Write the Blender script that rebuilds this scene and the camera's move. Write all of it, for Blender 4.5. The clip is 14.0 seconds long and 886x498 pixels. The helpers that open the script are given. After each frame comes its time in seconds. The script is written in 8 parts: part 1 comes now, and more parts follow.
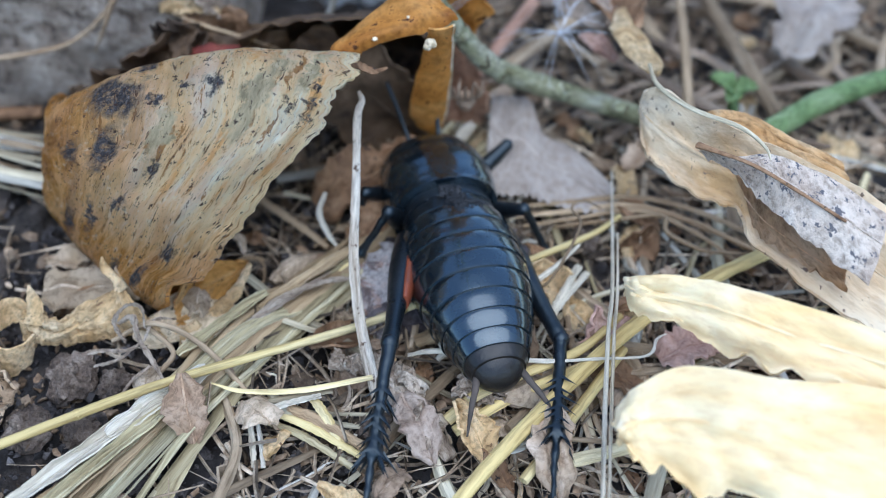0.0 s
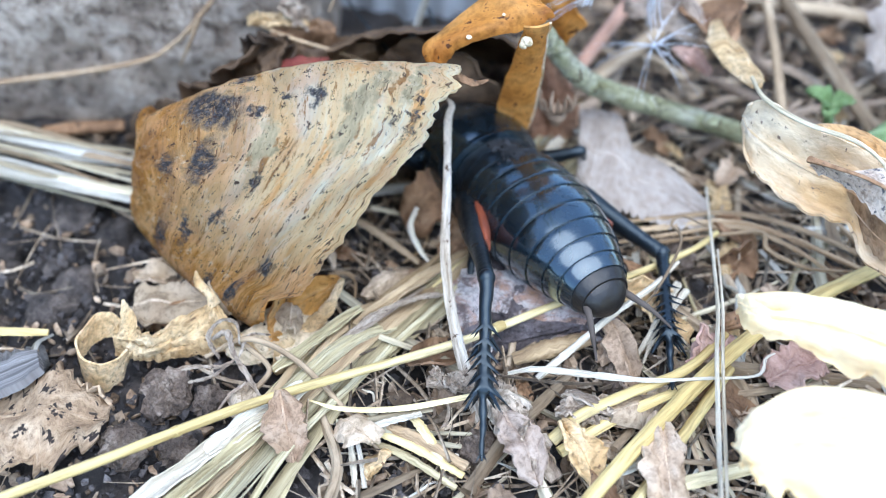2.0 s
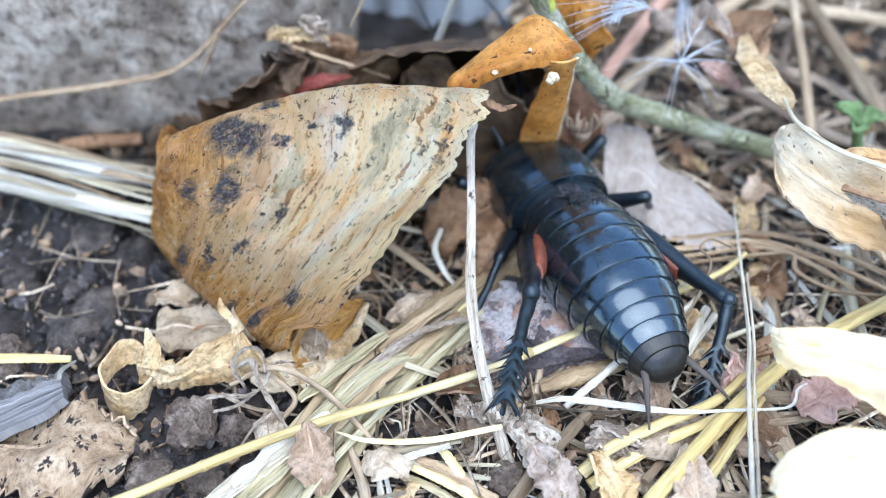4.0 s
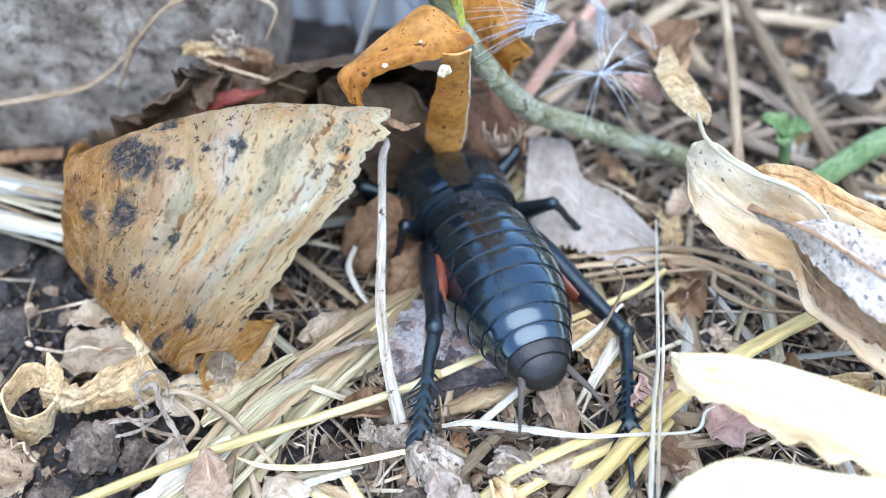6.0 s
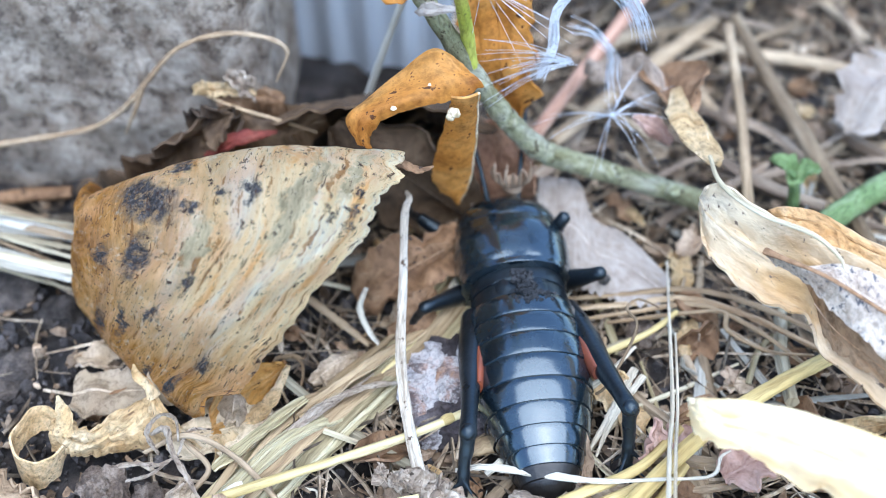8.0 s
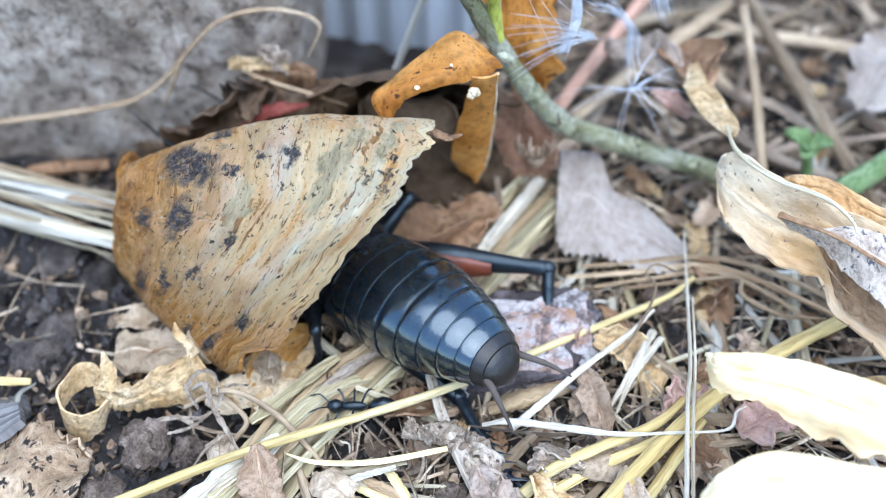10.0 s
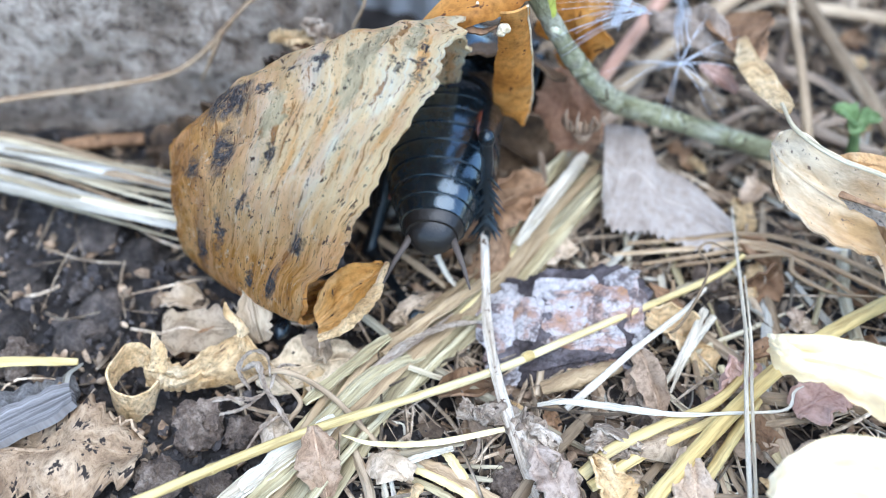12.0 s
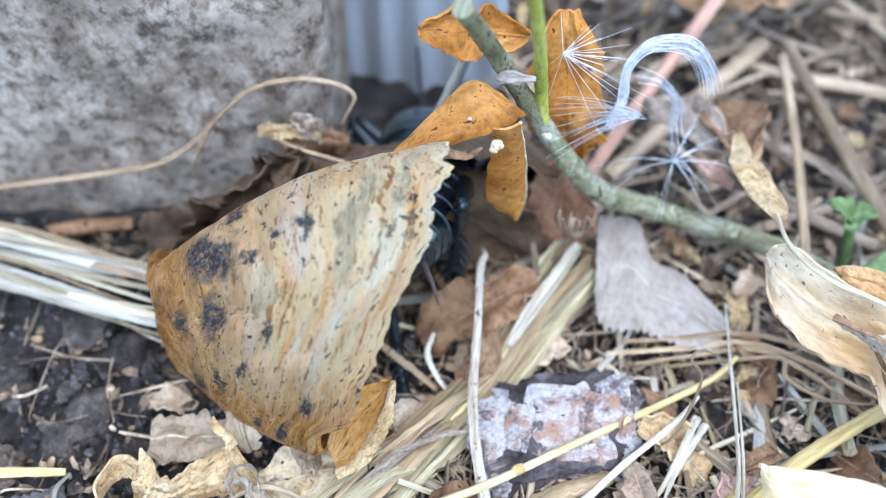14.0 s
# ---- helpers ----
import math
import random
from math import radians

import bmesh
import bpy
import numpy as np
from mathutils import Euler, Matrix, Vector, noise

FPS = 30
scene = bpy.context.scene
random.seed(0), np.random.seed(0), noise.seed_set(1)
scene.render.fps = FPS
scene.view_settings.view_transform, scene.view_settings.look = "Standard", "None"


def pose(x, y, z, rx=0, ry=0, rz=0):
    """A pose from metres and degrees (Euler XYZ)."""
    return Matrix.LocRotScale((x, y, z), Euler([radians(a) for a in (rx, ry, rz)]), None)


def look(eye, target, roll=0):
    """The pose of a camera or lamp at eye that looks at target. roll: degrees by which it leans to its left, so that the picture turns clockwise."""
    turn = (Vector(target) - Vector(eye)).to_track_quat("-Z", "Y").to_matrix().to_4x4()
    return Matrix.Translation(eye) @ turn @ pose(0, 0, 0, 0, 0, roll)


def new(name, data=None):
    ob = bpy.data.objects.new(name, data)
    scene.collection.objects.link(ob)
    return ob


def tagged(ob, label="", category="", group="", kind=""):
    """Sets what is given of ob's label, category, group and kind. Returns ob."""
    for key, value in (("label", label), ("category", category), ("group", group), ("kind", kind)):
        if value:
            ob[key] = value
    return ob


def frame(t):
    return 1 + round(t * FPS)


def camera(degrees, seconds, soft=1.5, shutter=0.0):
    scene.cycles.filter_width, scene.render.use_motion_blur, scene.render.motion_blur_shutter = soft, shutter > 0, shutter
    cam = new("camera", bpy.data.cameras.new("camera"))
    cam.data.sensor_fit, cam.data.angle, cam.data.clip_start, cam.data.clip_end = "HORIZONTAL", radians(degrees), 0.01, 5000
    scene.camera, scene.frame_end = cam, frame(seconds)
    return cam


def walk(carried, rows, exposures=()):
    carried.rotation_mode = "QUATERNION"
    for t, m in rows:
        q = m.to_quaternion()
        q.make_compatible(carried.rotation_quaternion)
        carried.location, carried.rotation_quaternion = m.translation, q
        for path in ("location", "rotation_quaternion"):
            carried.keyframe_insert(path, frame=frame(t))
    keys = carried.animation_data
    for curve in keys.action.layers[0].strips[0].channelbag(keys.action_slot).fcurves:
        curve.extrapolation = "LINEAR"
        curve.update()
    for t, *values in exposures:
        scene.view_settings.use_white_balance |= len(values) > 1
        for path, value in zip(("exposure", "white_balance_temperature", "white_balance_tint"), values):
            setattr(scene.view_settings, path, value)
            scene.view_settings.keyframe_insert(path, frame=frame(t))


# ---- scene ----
cam = camera(45.0, 14.0, soft=1.0)
PATH = [
    (0, (0.00363, -0.05563, 0.05169), (0.00483, -0.01448, 0.00804), 0.92),
    (0.5, (0.00134, -0.0547, 0.0513), (0.0023, -0.01307, 0.00809), 0.91),
    (1, (0.00039, -0.05503, 0.05079), (0.00093, -0.0133, 0.00768), 0.54),
    (1.5, (-0.00126, -0.05477, 0.05076), (-0.00049, -0.01318, 0.00752), 0.64),
    (2, (-0.00079, -0.05487, 0.05054), (-0.00091, -0.0129, 0.00765), -0.13),
    (2.5, (-0.00189, -0.05329, 0.05113), (-0.00184, -0.01188, 0.00771), -0.1),
    (3, (-0.00146, -0.0517, 0.05213), (-0.00154, -0.01073, 0.00829), -0.0),
    (3.2, (-0.00244, -0.05216, 0.05193), (-0.00232, -0.0111, 0.00819), 0.07),
    (5.3, (0.00165, -0.05012, 0.05331), (0.00064, -0.01051, 0.00826), -1.24),
    (5.5, (0.00277, -0.04989, 0.05333), (0.00183, -0.01023, 0.00832), -1.15),
    (6, (0.00359, -0.04962, 0.05288), (0.00292, -0.00959, 0.00819), -1.13),
    (6.5, (0.00411, -0.04836, 0.05303), (0.00367, -0.00819, 0.00846), -1.19),
    (7, (0.00325, -0.0486, 0.05303), (0.00306, -0.00797, 0.00888), -0.91),
    (7.5, (0.00247, -0.04815, 0.05372), (0.00197, -0.00753, 0.00956), -1.0),
    (7.7, (0.00241, -0.04833, 0.05331), (0.00221, -0.00722, 0.0096), -0.55),
    (9.8, (0.0019, -0.05245, 0.05364), (0.00157, -0.01113, 0.01014), -0.51),
    (10, (0.00119, -0.05225, 0.0539), (0.00057, -0.01109, 0.01024), -0.74),
    (10.5, (-0.00106, -0.05337, 0.05272), (-0.00105, -0.01274, 0.00858), -0.0),
    (11, (-0.00199, -0.05216, 0.05349), (-0.00193, -0.01209, 0.00883), -0.19),
    (11.5, (-0.00237, -0.05171, 0.05376), (-0.00253, -0.01156, 0.00918), -0.43),
    (12, (-0.00275, -0.05102, 0.05409), (-0.00262, -0.01146, 0.00898), 0.0),
    (12.5, (-0.00372, -0.05153, 0.05342), (-0.0034, -0.01152, 0.00871), 0.21),
    (13, (-0.00383, -0.04994, 0.05447), (-0.00338, -0.01048, 0.00927), 0.23),
    (13.5, (-0.00281, -0.04646, 0.05701), (-0.0024, -0.00786, 0.01108), 0.19),
    (14, (-0.00234, -0.04423, 0.05898), (-0.00205, -0.00593, 0.0128), 0.29),
]
walk(cam, [(t, look(eye, target, roll)) for t, eye, target, roll in PATH], exposures=[(0, 0.28, 5530, 6.2), (1, 0.72, 5630, 6.2), (3, 1.04, 5630, 6.2), (5.5, 1.08, 5630, 6.2), (11, 0.97, 5630, 6.2), (14, 1.04, 5630, 6.2)])
cam.data.dof.use_dof, cam.data.dof.focus_distance, cam.data.dof.aperture_fstop = True, 0.0595, 30
MM = 0.001

# ---- light ----
world = bpy.data.worlds.new("sky")
scene.world = world
world.use_nodes = True
wn = world.node_tree
sky = wn.nodes.new("ShaderNodeTexSky")
sky.sky_type, sky.sun_disc = "NISHITA", False
sky.sun_elevation, sky.sun_rotation = radians(70), radians(158)
wn.links.new(sky.outputs["Color"], wn.nodes["Background"].inputs["Color"])
wn.nodes["Background"].inputs["Strength"].default_value = 0.24

sun = new("sun", bpy.data.lights.new("sun", "SUN"))
sun.data.energy, sun.data.angle, sun.data.color = 2.35, radians(82), (1.0, 0.985, 0.965)
sun.matrix_world = look((0.12, -0.32, 0.93), (0, 0, 0))


# ---- materials ----
def start(name, rough=0.7, spec=0.3):
    m = bpy.data.materials.new(name)
    m.use_nodes = True
    b = m.node_tree.nodes["Principled BSDF"]
    b.inputs["Roughness"].default_value = rough
    b.inputs["Specular IOR Level"].default_value = spec
    return m, m.node_tree, b


def node(nt, kind, **values):
    n = nt.nodes.new(kind)
    for key, value in values.items():
        n.inputs[key.replace("_", " ")].default_value = value
    return n


def place(nt, source, scale, warp=0.0):
    """Texture coordinates in millimetres, scaled per axis."""
    c = nt.nodes.new("ShaderNodeTexCoord")
    mp = node(nt, "ShaderNodeMapping", Scale=[s * (1000 if source == "Object" else 1) for s in scale])
    nt.links.new(c.outputs[source], mp.inputs["Vector"])
    info = nt.nodes.new("ShaderNodeObjectInfo")
    shift = nt.nodes.new("ShaderNodeVectorMath")
    shift.operation = "SCALE"
    shift.inputs["Scale"].default_value = 37.0
    both = nt.nodes.new("ShaderNodeVectorMath")
    nt.links.new(info.outputs["Random"], shift.inputs[0])
    nt.links.new(mp.outputs["Vector"], both.inputs[0])
    nt.links.new(shift.outputs["Vector"], both.inputs[1])
    return both.outputs["Vector"]


def fractal(nt, vec, scale, detail=5.0, rough=0.6, distort=0.0):
    n = node(nt, "ShaderNodeTexNoise", Scale=scale, Detail=detail, Roughness=rough, Distortion=distort)
    nt.links.new(vec, n.inputs["Vector"])
    return n.outputs["Fac"]


def ramp(nt, fac, stops):
    r = nt.nodes.new("ShaderNodeValToRGB")
    e = r.color_ramp.elements
    while len(e) < len(stops):
        e.new(0.5)
    for el, (at, col) in zip(e, stops):
        el.position = at
        el.color = (*col, 1) if len(col) == 3 else col
    nt.links.new(fac, r.inputs["Fac"])
    return r.outputs["Color"]


def blend(nt, fac, a, b, mode="MIX"):
    n = nt.nodes.new("ShaderNodeMix")
    n.data_type, n.blend_type = "RGBA", mode
    for socket, value in ((n.inputs[0], fac), (n.inputs[6], a), (n.inputs[7], b)):
        if hasattr(value, "links"):
            nt.links.new(value, socket)
        else:
            socket.default_value = value if isinstance(value, (int, float)) else (*value, 1)
    return n.outputs[2]


def relief(nt, b, fac, strength, depth):
    n = node(nt, "ShaderNodeBump", Strength=strength, Distance=depth * MM)
    nt.links.new(fac, n.inputs["Height"])
    nt.links.new(n.outputs["Normal"], b.inputs["Normal"])


def vary(nt, col, low, high, island=False):
    """Brightness by object, or by piece of a joined mesh."""
    if island:
        rnd = nt.nodes.new("ShaderNodeNewGeometry").outputs["Random Per Island"]
    else:
        rnd = nt.nodes.new("ShaderNodeObjectInfo").outputs["Random"]
    mr = node(nt, "ShaderNodeMapRange", To_Min=low, To_Max=high)
    nt.links.new(rnd, mr.inputs["Value"])
    h = nt.nodes.new("ShaderNodeHueSaturation")
    nt.links.new(mr.outputs["Result"], h.inputs["Value"])
    nt.links.new(col, h.inputs["Color"])
    return h.outputs["Color"]


def sheer(m, nt, b, col, amount):
    """Lets light through a thin leaf."""
    out = nt.nodes["Material Output"]
    tr = nt.nodes.new("ShaderNodeBsdfTranslucent")
    mx = node(nt, "ShaderNodeMixShader", Fac=amount)
    nt.links.new(col, tr.inputs["Color"])
    nt.links.new(b.outputs[0], mx.inputs[1])
    nt.links.new(tr.outputs[0], mx.inputs[2])
    nt.links.new(mx.outputs[0], out.inputs["Surface"])


def dry(name, cols, scale=0.5, stretch=(1, 1, 1), source="UV", dots=0.0, dot_col=(0.03, 0.022, 0.018),
        rough=0.65, spec=0.25, bump=0.5, depth=0.12, let=0.0, low=0.8, high=1.2, island=False, dot_scale=1.5, tip=None, grain=0.42):
    """Dead plant matter: three colours in blotches, streaks along the fibre, dark specks, fine relief."""
    m, nt, b = start(name, rough, spec)
    vec = place(nt, source, stretch)
    col = ramp(nt, fractal(nt, vec, scale, 6, 0.6, 0.4), [(0.3, cols[0]), (0.5, cols[1]), (0.7, cols[2])])
    fine = fractal(nt, vec, scale * 6, 4, 0.7)
    col = blend(nt, 1.0, col, ramp(nt, fine, [(0.28, (grain, grain * 0.92, grain * 0.86)), (0.56, (1, 1, 1))]), "MULTIPLY")
    if dots:
        raw = place(nt, source, (1, 1, 1))
        spot = ramp(nt, fractal(nt, raw, dot_scale, 3, 0.65), [(0.66 - dots, (0, 0, 0)), (0.70 - dots, (1, 1, 1))])
        col = blend(nt, spot, col, dot_col)
    if tip:
        # browned tip of the blade
        sep = nt.nodes.new("ShaderNodeSeparateXYZ")
        nt.links.new(place(nt, "UV", (1, 1, 1)), sep.inputs[0])
        part_of = node(nt, "ShaderNodeMapRange", From_Min=0.3, From_Max=6.5, To_Min=0.42, To_Max=-0.2)
        nt.links.new(sep.outputs["X"], part_of.inputs["Value"])
        add = nt.nodes.new("ShaderNodeMath")
        nt.links.new(part_of.outputs["Result"], add.inputs[0])
        nt.links.new(fractal(nt, vec, 0.6, 5, 0.7), add.inputs[1])
        col = blend(nt, ramp(nt, add.outputs[0], [(0.5, (0, 0, 0)), (0.7, (0.95, 0.95, 0.95))]), col, tip)
    col = vary(nt, col, low, high, island)
    nt.links.new(col, b.inputs["Base Color"])
    relief(nt, b, fine, bump, depth)
    if let:
        sheer(m, nt, b, col, let)
    return m


def soil_material():
    m, nt, b = start("dark crumbly soil", 0.9, 0.2)
    vec = place(nt, "Object", (1, 1, 1))
    col = ramp(nt, fractal(nt, vec, 0.35, 8, 0.7), [(0.34, (0.014, 0.012, 0.011)), (0.52, (0.055, 0.046, 0.04)), (0.7, (0.18, 0.145, 0.125))])
    col = blend(nt, ramp(nt, fractal(nt, vec, 0.12, 3), [(0.45, (0, 0, 0)), (0.65, (0.6, 0.6, 0.6))]), col, (0.13, 0.125, 0.13))
    nt.links.new(col, b.inputs["Base Color"])
    relief(nt, b, fractal(nt, vec, 2.2, 8, 0.8), 1.0, 1.0)
    return m


def concrete_material():
    m, nt, b = start("weathered concrete", 0.92, 0.2)
    vec = place(nt, "Object", (1, 1, 1))
    col = ramp(nt, fractal(nt, vec, 0.18, 7, 0.68), [(0.34, (0.20, 0.16, 0.125)), (0.48, (0.38, 0.315, 0.25)), (0.62, (0.57, 0.49, 0.405))])
    stain = ramp(nt, fractal(nt, place(nt, "Object", (1, 1, 0.7)), 0.5, 8, 0.78, 0.6), [(0.49, (0, 0, 0)), (0.62, (0.8, 0.8, 0.8))])
    col = blend(nt, stain, col, (0.22, 0.16, 0.115))
    blotch = ramp(nt, fractal(nt, vec, 0.75, 6, 0.72), [(0.38, (0.36, 0.34, 0.33)), (0.5, (1, 1, 1))])
    col = blend(nt, 1.0, col, blotch, "MULTIPLY")
    grit = fractal(nt, vec, 1.3, 6, 0.8)
    col = blend(nt, 1.0, col, ramp(nt, grit, [(0.36, (0.55, 0.53, 0.51)), (0.54, (1, 1, 1))]), "MULTIPLY")
    nt.links.new(col, b.inputs["Base Color"])
    relief(nt, b, grit, 0.8, 0.5)
    return m


def metal_material():
    m, nt, b = start("dull galvanised metal", 0.6, 0.4)
    b.inputs["Metallic"].default_value = 0.0
    vec = place(nt, "Object", (1, 1, 0.12))
    col = ramp(nt, fractal(nt, vec, 0.5, 5, 0.6), [(0.3, (0.27, 0.30, 0.33)), (0.7, (0.40, 0.43, 0.46))])
    nt.links.new(col, b.inputs["Base Color"])
    relief(nt, b, fractal(nt, vec, 1.0), 0.3, 0.2)
    return m


def blots(nt, vec, spots, soft=0.3):
    """Mask of ragged stains: (u, v, half length, half width, turn) in millimetres on the blade."""
    total = None
    for u, v, ru, rv, turn in spots:
        mp = nt.nodes.new("ShaderNodeMapping")
        mp.vector_type = "TEXTURE"
        mp.inputs["Location"].default_value = (u, v, 0)
        mp.inputs["Rotation"].default_value = (0, 0, radians(turn))
        mp.inputs["Scale"].default_value = (ru, rv, 1)
        nt.links.new(vec, mp.inputs["Vector"])
        ln = nt.nodes.new("ShaderNodeVectorMath")
        ln.operation = "LENGTH"
        nt.links.new(mp.outputs["Vector"], ln.inputs[0])
        mr = node(nt, "ShaderNodeMapRange", From_Min=1.0 - soft, From_Max=1.0 + soft, To_Min=1.0, To_Max=0.0)
        nt.links.new(ln.outputs["Value"], mr.inputs["Value"])
        if total is None:
            total = mr.outputs["Result"]
        else:
            mx = nt.nodes.new("ShaderNodeMath")
            mx.operation = "MAXIMUM"
            nt.links.new(total, mx.inputs[0])
            nt.links.new(mr.outputs["Result"], mx.inputs[1])
            total = mx.outputs[0]
    return total


def times(nt, a, b):
    n = nt.nodes.new("ShaderNodeMath")
    n.operation = "MULTIPLY"
    nt.links.new(a, n.inputs[0])
    nt.links.new(b, n.inputs[1])
    return n.outputs[0]


def big_leaf_material():
    """Cream blade going amber-brown at the rolled end and the fold, with mould, olive patches, dashes and specks."""
    m, nt, b = start("tan mottled dead leaf", 0.7, 0.12)
    uv = nt.nodes.new("ShaderNodeTexCoord").outputs["UV"]
    tilt = nt.nodes.new("ShaderNodeMapping")
    tilt.inputs["Rotation"].default_value[2] = radians(-16)
    tilt.inputs["Scale"].default_value = (1.0, 0.28, 1)
    nt.links.new(uv, tilt.inputs["Vector"])
    along = tilt.outputs["Vector"]
    shift = node(nt, "ShaderNodeTexNoise", Scale=0.9, Detail=6.0, Roughness=0.7)
    nt.links.new(uv, shift.inputs["Vector"])
    half = nt.nodes.new("ShaderNodeVectorMath")
    half.operation = "MULTIPLY_ADD"
    half.inputs[1].default_value, half.inputs[2].default_value = (3.2, 3.2, 0), (-1.6, -1.6, 0)
    nt.links.new(shift.outputs["Color"], half.inputs[0])
    moved = nt.nodes.new("ShaderNodeVectorMath")
    nt.links.new(uv, moved.inputs[0])
    nt.links.new(half.outputs[0], moved.inputs[1])
    ragged = moved.outputs[0]

    cream, tan, amber, umber = (0.99, 0.78, 0.45), (0.90, 0.52, 0.20), (0.60, 0.27, 0.05), (0.30, 0.13, 0.035)
    col = ramp(nt, fractal(nt, along, 0.5, 8, 0.72, 1.0), [(0.32, (0.80, 0.45, 0.16)), (0.385, tan), (0.45, (0.97, 0.71, 0.38)), (0.52, cream), (0.64, (0.99, 0.92, 0.72))])
    warm = ramp(nt, fractal(nt, along, 0.42, 6, 0.7, 0.8), [(0.36, umber), (0.48, amber), (0.60, tan), (0.72, (0.82, 0.58, 0.3))])
    # browner towards the rolled end and the fold
    sep = nt.nodes.new("ShaderNodeSeparateXYZ")
    nt.links.new(ragged, sep.inputs[0])
    end = node(nt, "ShaderNodeMapRange", From_Min=4.0, From_Max=15.5, To_Min=1.0, To_Max=0.0)
    nt.links.new(sep.outputs["X"], end.inputs["Value"])
    low = node(nt, "ShaderNodeMapRange", From_Min=13.5, From_Max=17.5, To_Min=0.0, To_Max=1.0)
    nt.links.new(sep.outputs["Y"], low.inputs["Value"])
    most = nt.nodes.new("ShaderNodeMath")
    most.operation = "MAXIMUM"
    nt.links.new(end.outputs["Result"], most.inputs[0])
    nt.links.new(low.outputs["Result"], most.inputs[1])
    col = blend(nt, most.outputs[0], col, warm)
    pink = ramp(nt, fractal(nt, uv, 0.38, 5, 0.65), [(0.48, (0, 0, 0)), (0.60, (0.4, 0.4, 0.4))])
    col = blend(nt, pink, col, (0.82, 0.47, 0.25))
    # rusty dashes along the veins
    dash = ramp(nt, fractal(nt, along, 1.7, 6, 0.7, 0.8), [(0.59, (0, 0, 0)), (0.61, (0.85, 0.85, 0.85))])
    col = blend(nt, dash, col, (0.44, 0.20, 0.06))
    # dull olive patches
    olive = blots(nt, ragged, [(15.6, 8.9, 0.8, 2.4, 14), (10.8, 10.9, 0.6, 1.3, 14), (18.1, 7.2, 0.5, 1.3, 14)], 0.25)
    col = blend(nt, olive, col, ramp(nt, fractal(nt, along, 1.4, 6, 0.7), [(0.35, (0.40, 0.32, 0.18)), (0.6, (0.80, 0.66, 0.40))]))
    scuff = ramp(nt, fractal(nt, uv, 1.1, 7, 0.78), [(0.56, (0, 0, 0)), (0.66, (0.6, 0.6, 0.6))])
    col = blend(nt, scuff, col, (0.95, 0.84, 0.60))
    # grey-black mould crusts
    mould = blots(nt, ragged, [(7.4, 8.2, 2.0, 1.1, 30), (7.8, 4.2, 1.2, 1.0, 0), (7.4, 11.6, 0.8, 1.5, 10), (9.2, 6.4, 0.6, 0.5, 0), (8.0, 16.2, 0.3, 1.5, -20), (10.2, 14.8, 0.5, 0.5, 0), (9.9, 9.1, 0.4, 0.4, 0),
                              (12.9, 8.2, 0.5, 0.32, 20), (11.4, 8.2, 0.28, 0.28, 0), (11.2, 12.6, 0.35, 0.4, 0), (14.9, 18.4, 0.5, 0.9, 0), (15.6, 16.2, 0.5, 0.5, 0), (18.7, 9.3, 0.28, 0.6, 0), (17.5, 9.4, 0.25, 0.3, 0), (18.6, 8.2, 0.2, 0.3, 0), (5.2, 12.0, 0.5, 0.9, 0), (6.0, 18.0, 0.6, 1.0, 10), (12.2, 18.6, 0.35, 0.7, 0)], 0.35)
    speckled = ramp(nt, fractal(nt, uv, 2.2, 6, 0.75), [(0.34, (0.25, 0.25, 0.25)), (0.5, (1, 1, 1))])
    crust = ramp(nt, fractal(nt, uv, 3.0, 5, 0.8), [(0.4, (0.05, 0.045, 0.045)), (0.56, (0.13, 0.12, 0.12)), (0.68, (0.34, 0.31, 0.29))])
    col = blend(nt, times(nt, mould, speckled), col, crust)
    speck = ramp(nt, fractal(nt, uv, 1.9, 5, 0.72), [(0.605, (0, 0, 0)), (0.625, (0.95, 0.95, 0.95))])
    col = blend(nt, speck, col, (0.09, 0.055, 0.045))
    flecks = ramp(nt, fractal(nt, along, 3.4, 4, 0.65), [(0.625, (0, 0, 0)), (0.64, (0.9, 0.9, 0.9))])
    col = blend(nt, flecks, col, (0.14, 0.08, 0.05))
    grain = ramp(nt, fractal(nt, along, 5.5, 7, 0.8), [(0.36, (0.56, 0.46, 0.38)), (0.45, (1, 1, 1))])
    col = blend(nt, 1.0, col, grain, "MULTIPLY")
    nt.links.new(col, b.inputs["Base Color"])
    relief(nt, b, fractal(nt, along, 1.3, 10, 0.84, 0.8), 1.0, 0.9)
    sheer(m, nt, b, col, 0.2)
    return m


def shell_material(name, base, rough, coat=0.0, pit=0.18, spec=0.75):
    """Black chitin: smooth, faintly pitted, glossy."""
    m, nt, b = start(name, rough, spec)
    vec = place(nt, "Object", (1, 1, 1))
    col = ramp(nt, fractal(nt, vec, 0.5, 5, 0.6), [(0.35, base), (0.7, [c * 1.9 + 0.003 for c in base])])
    nt.links.new(col, b.inputs["Base Color"])
    b.inputs["Coat Weight"].default_value = coat
    # bluish shells: the sheen of a blue sky is put into the reflection tint
    if base[2] > base[0]:
        b.inputs["Specular Tint"].default_value = (0.72, 0.9, 1.0, 1)
        b.inputs["Coat Tint"].default_value = (0.85, 0.95, 1.0, 1)
    b.inputs["Coat Roughness"].default_value, b.inputs["Coat IOR"].default_value = 0.13, 1.65
    pits = fractal(nt, vec, 3.5, 3, 0.6)
    relief(nt, b, pits, pit, 0.05)
    nt.links.new(ramp(nt, fractal(nt, vec, 0.9, 4), [(0.3, (rough - 0.1,) * 3), (0.7, (rough + 0.14,) * 3)]), b.inputs["Roughness"])
    return m


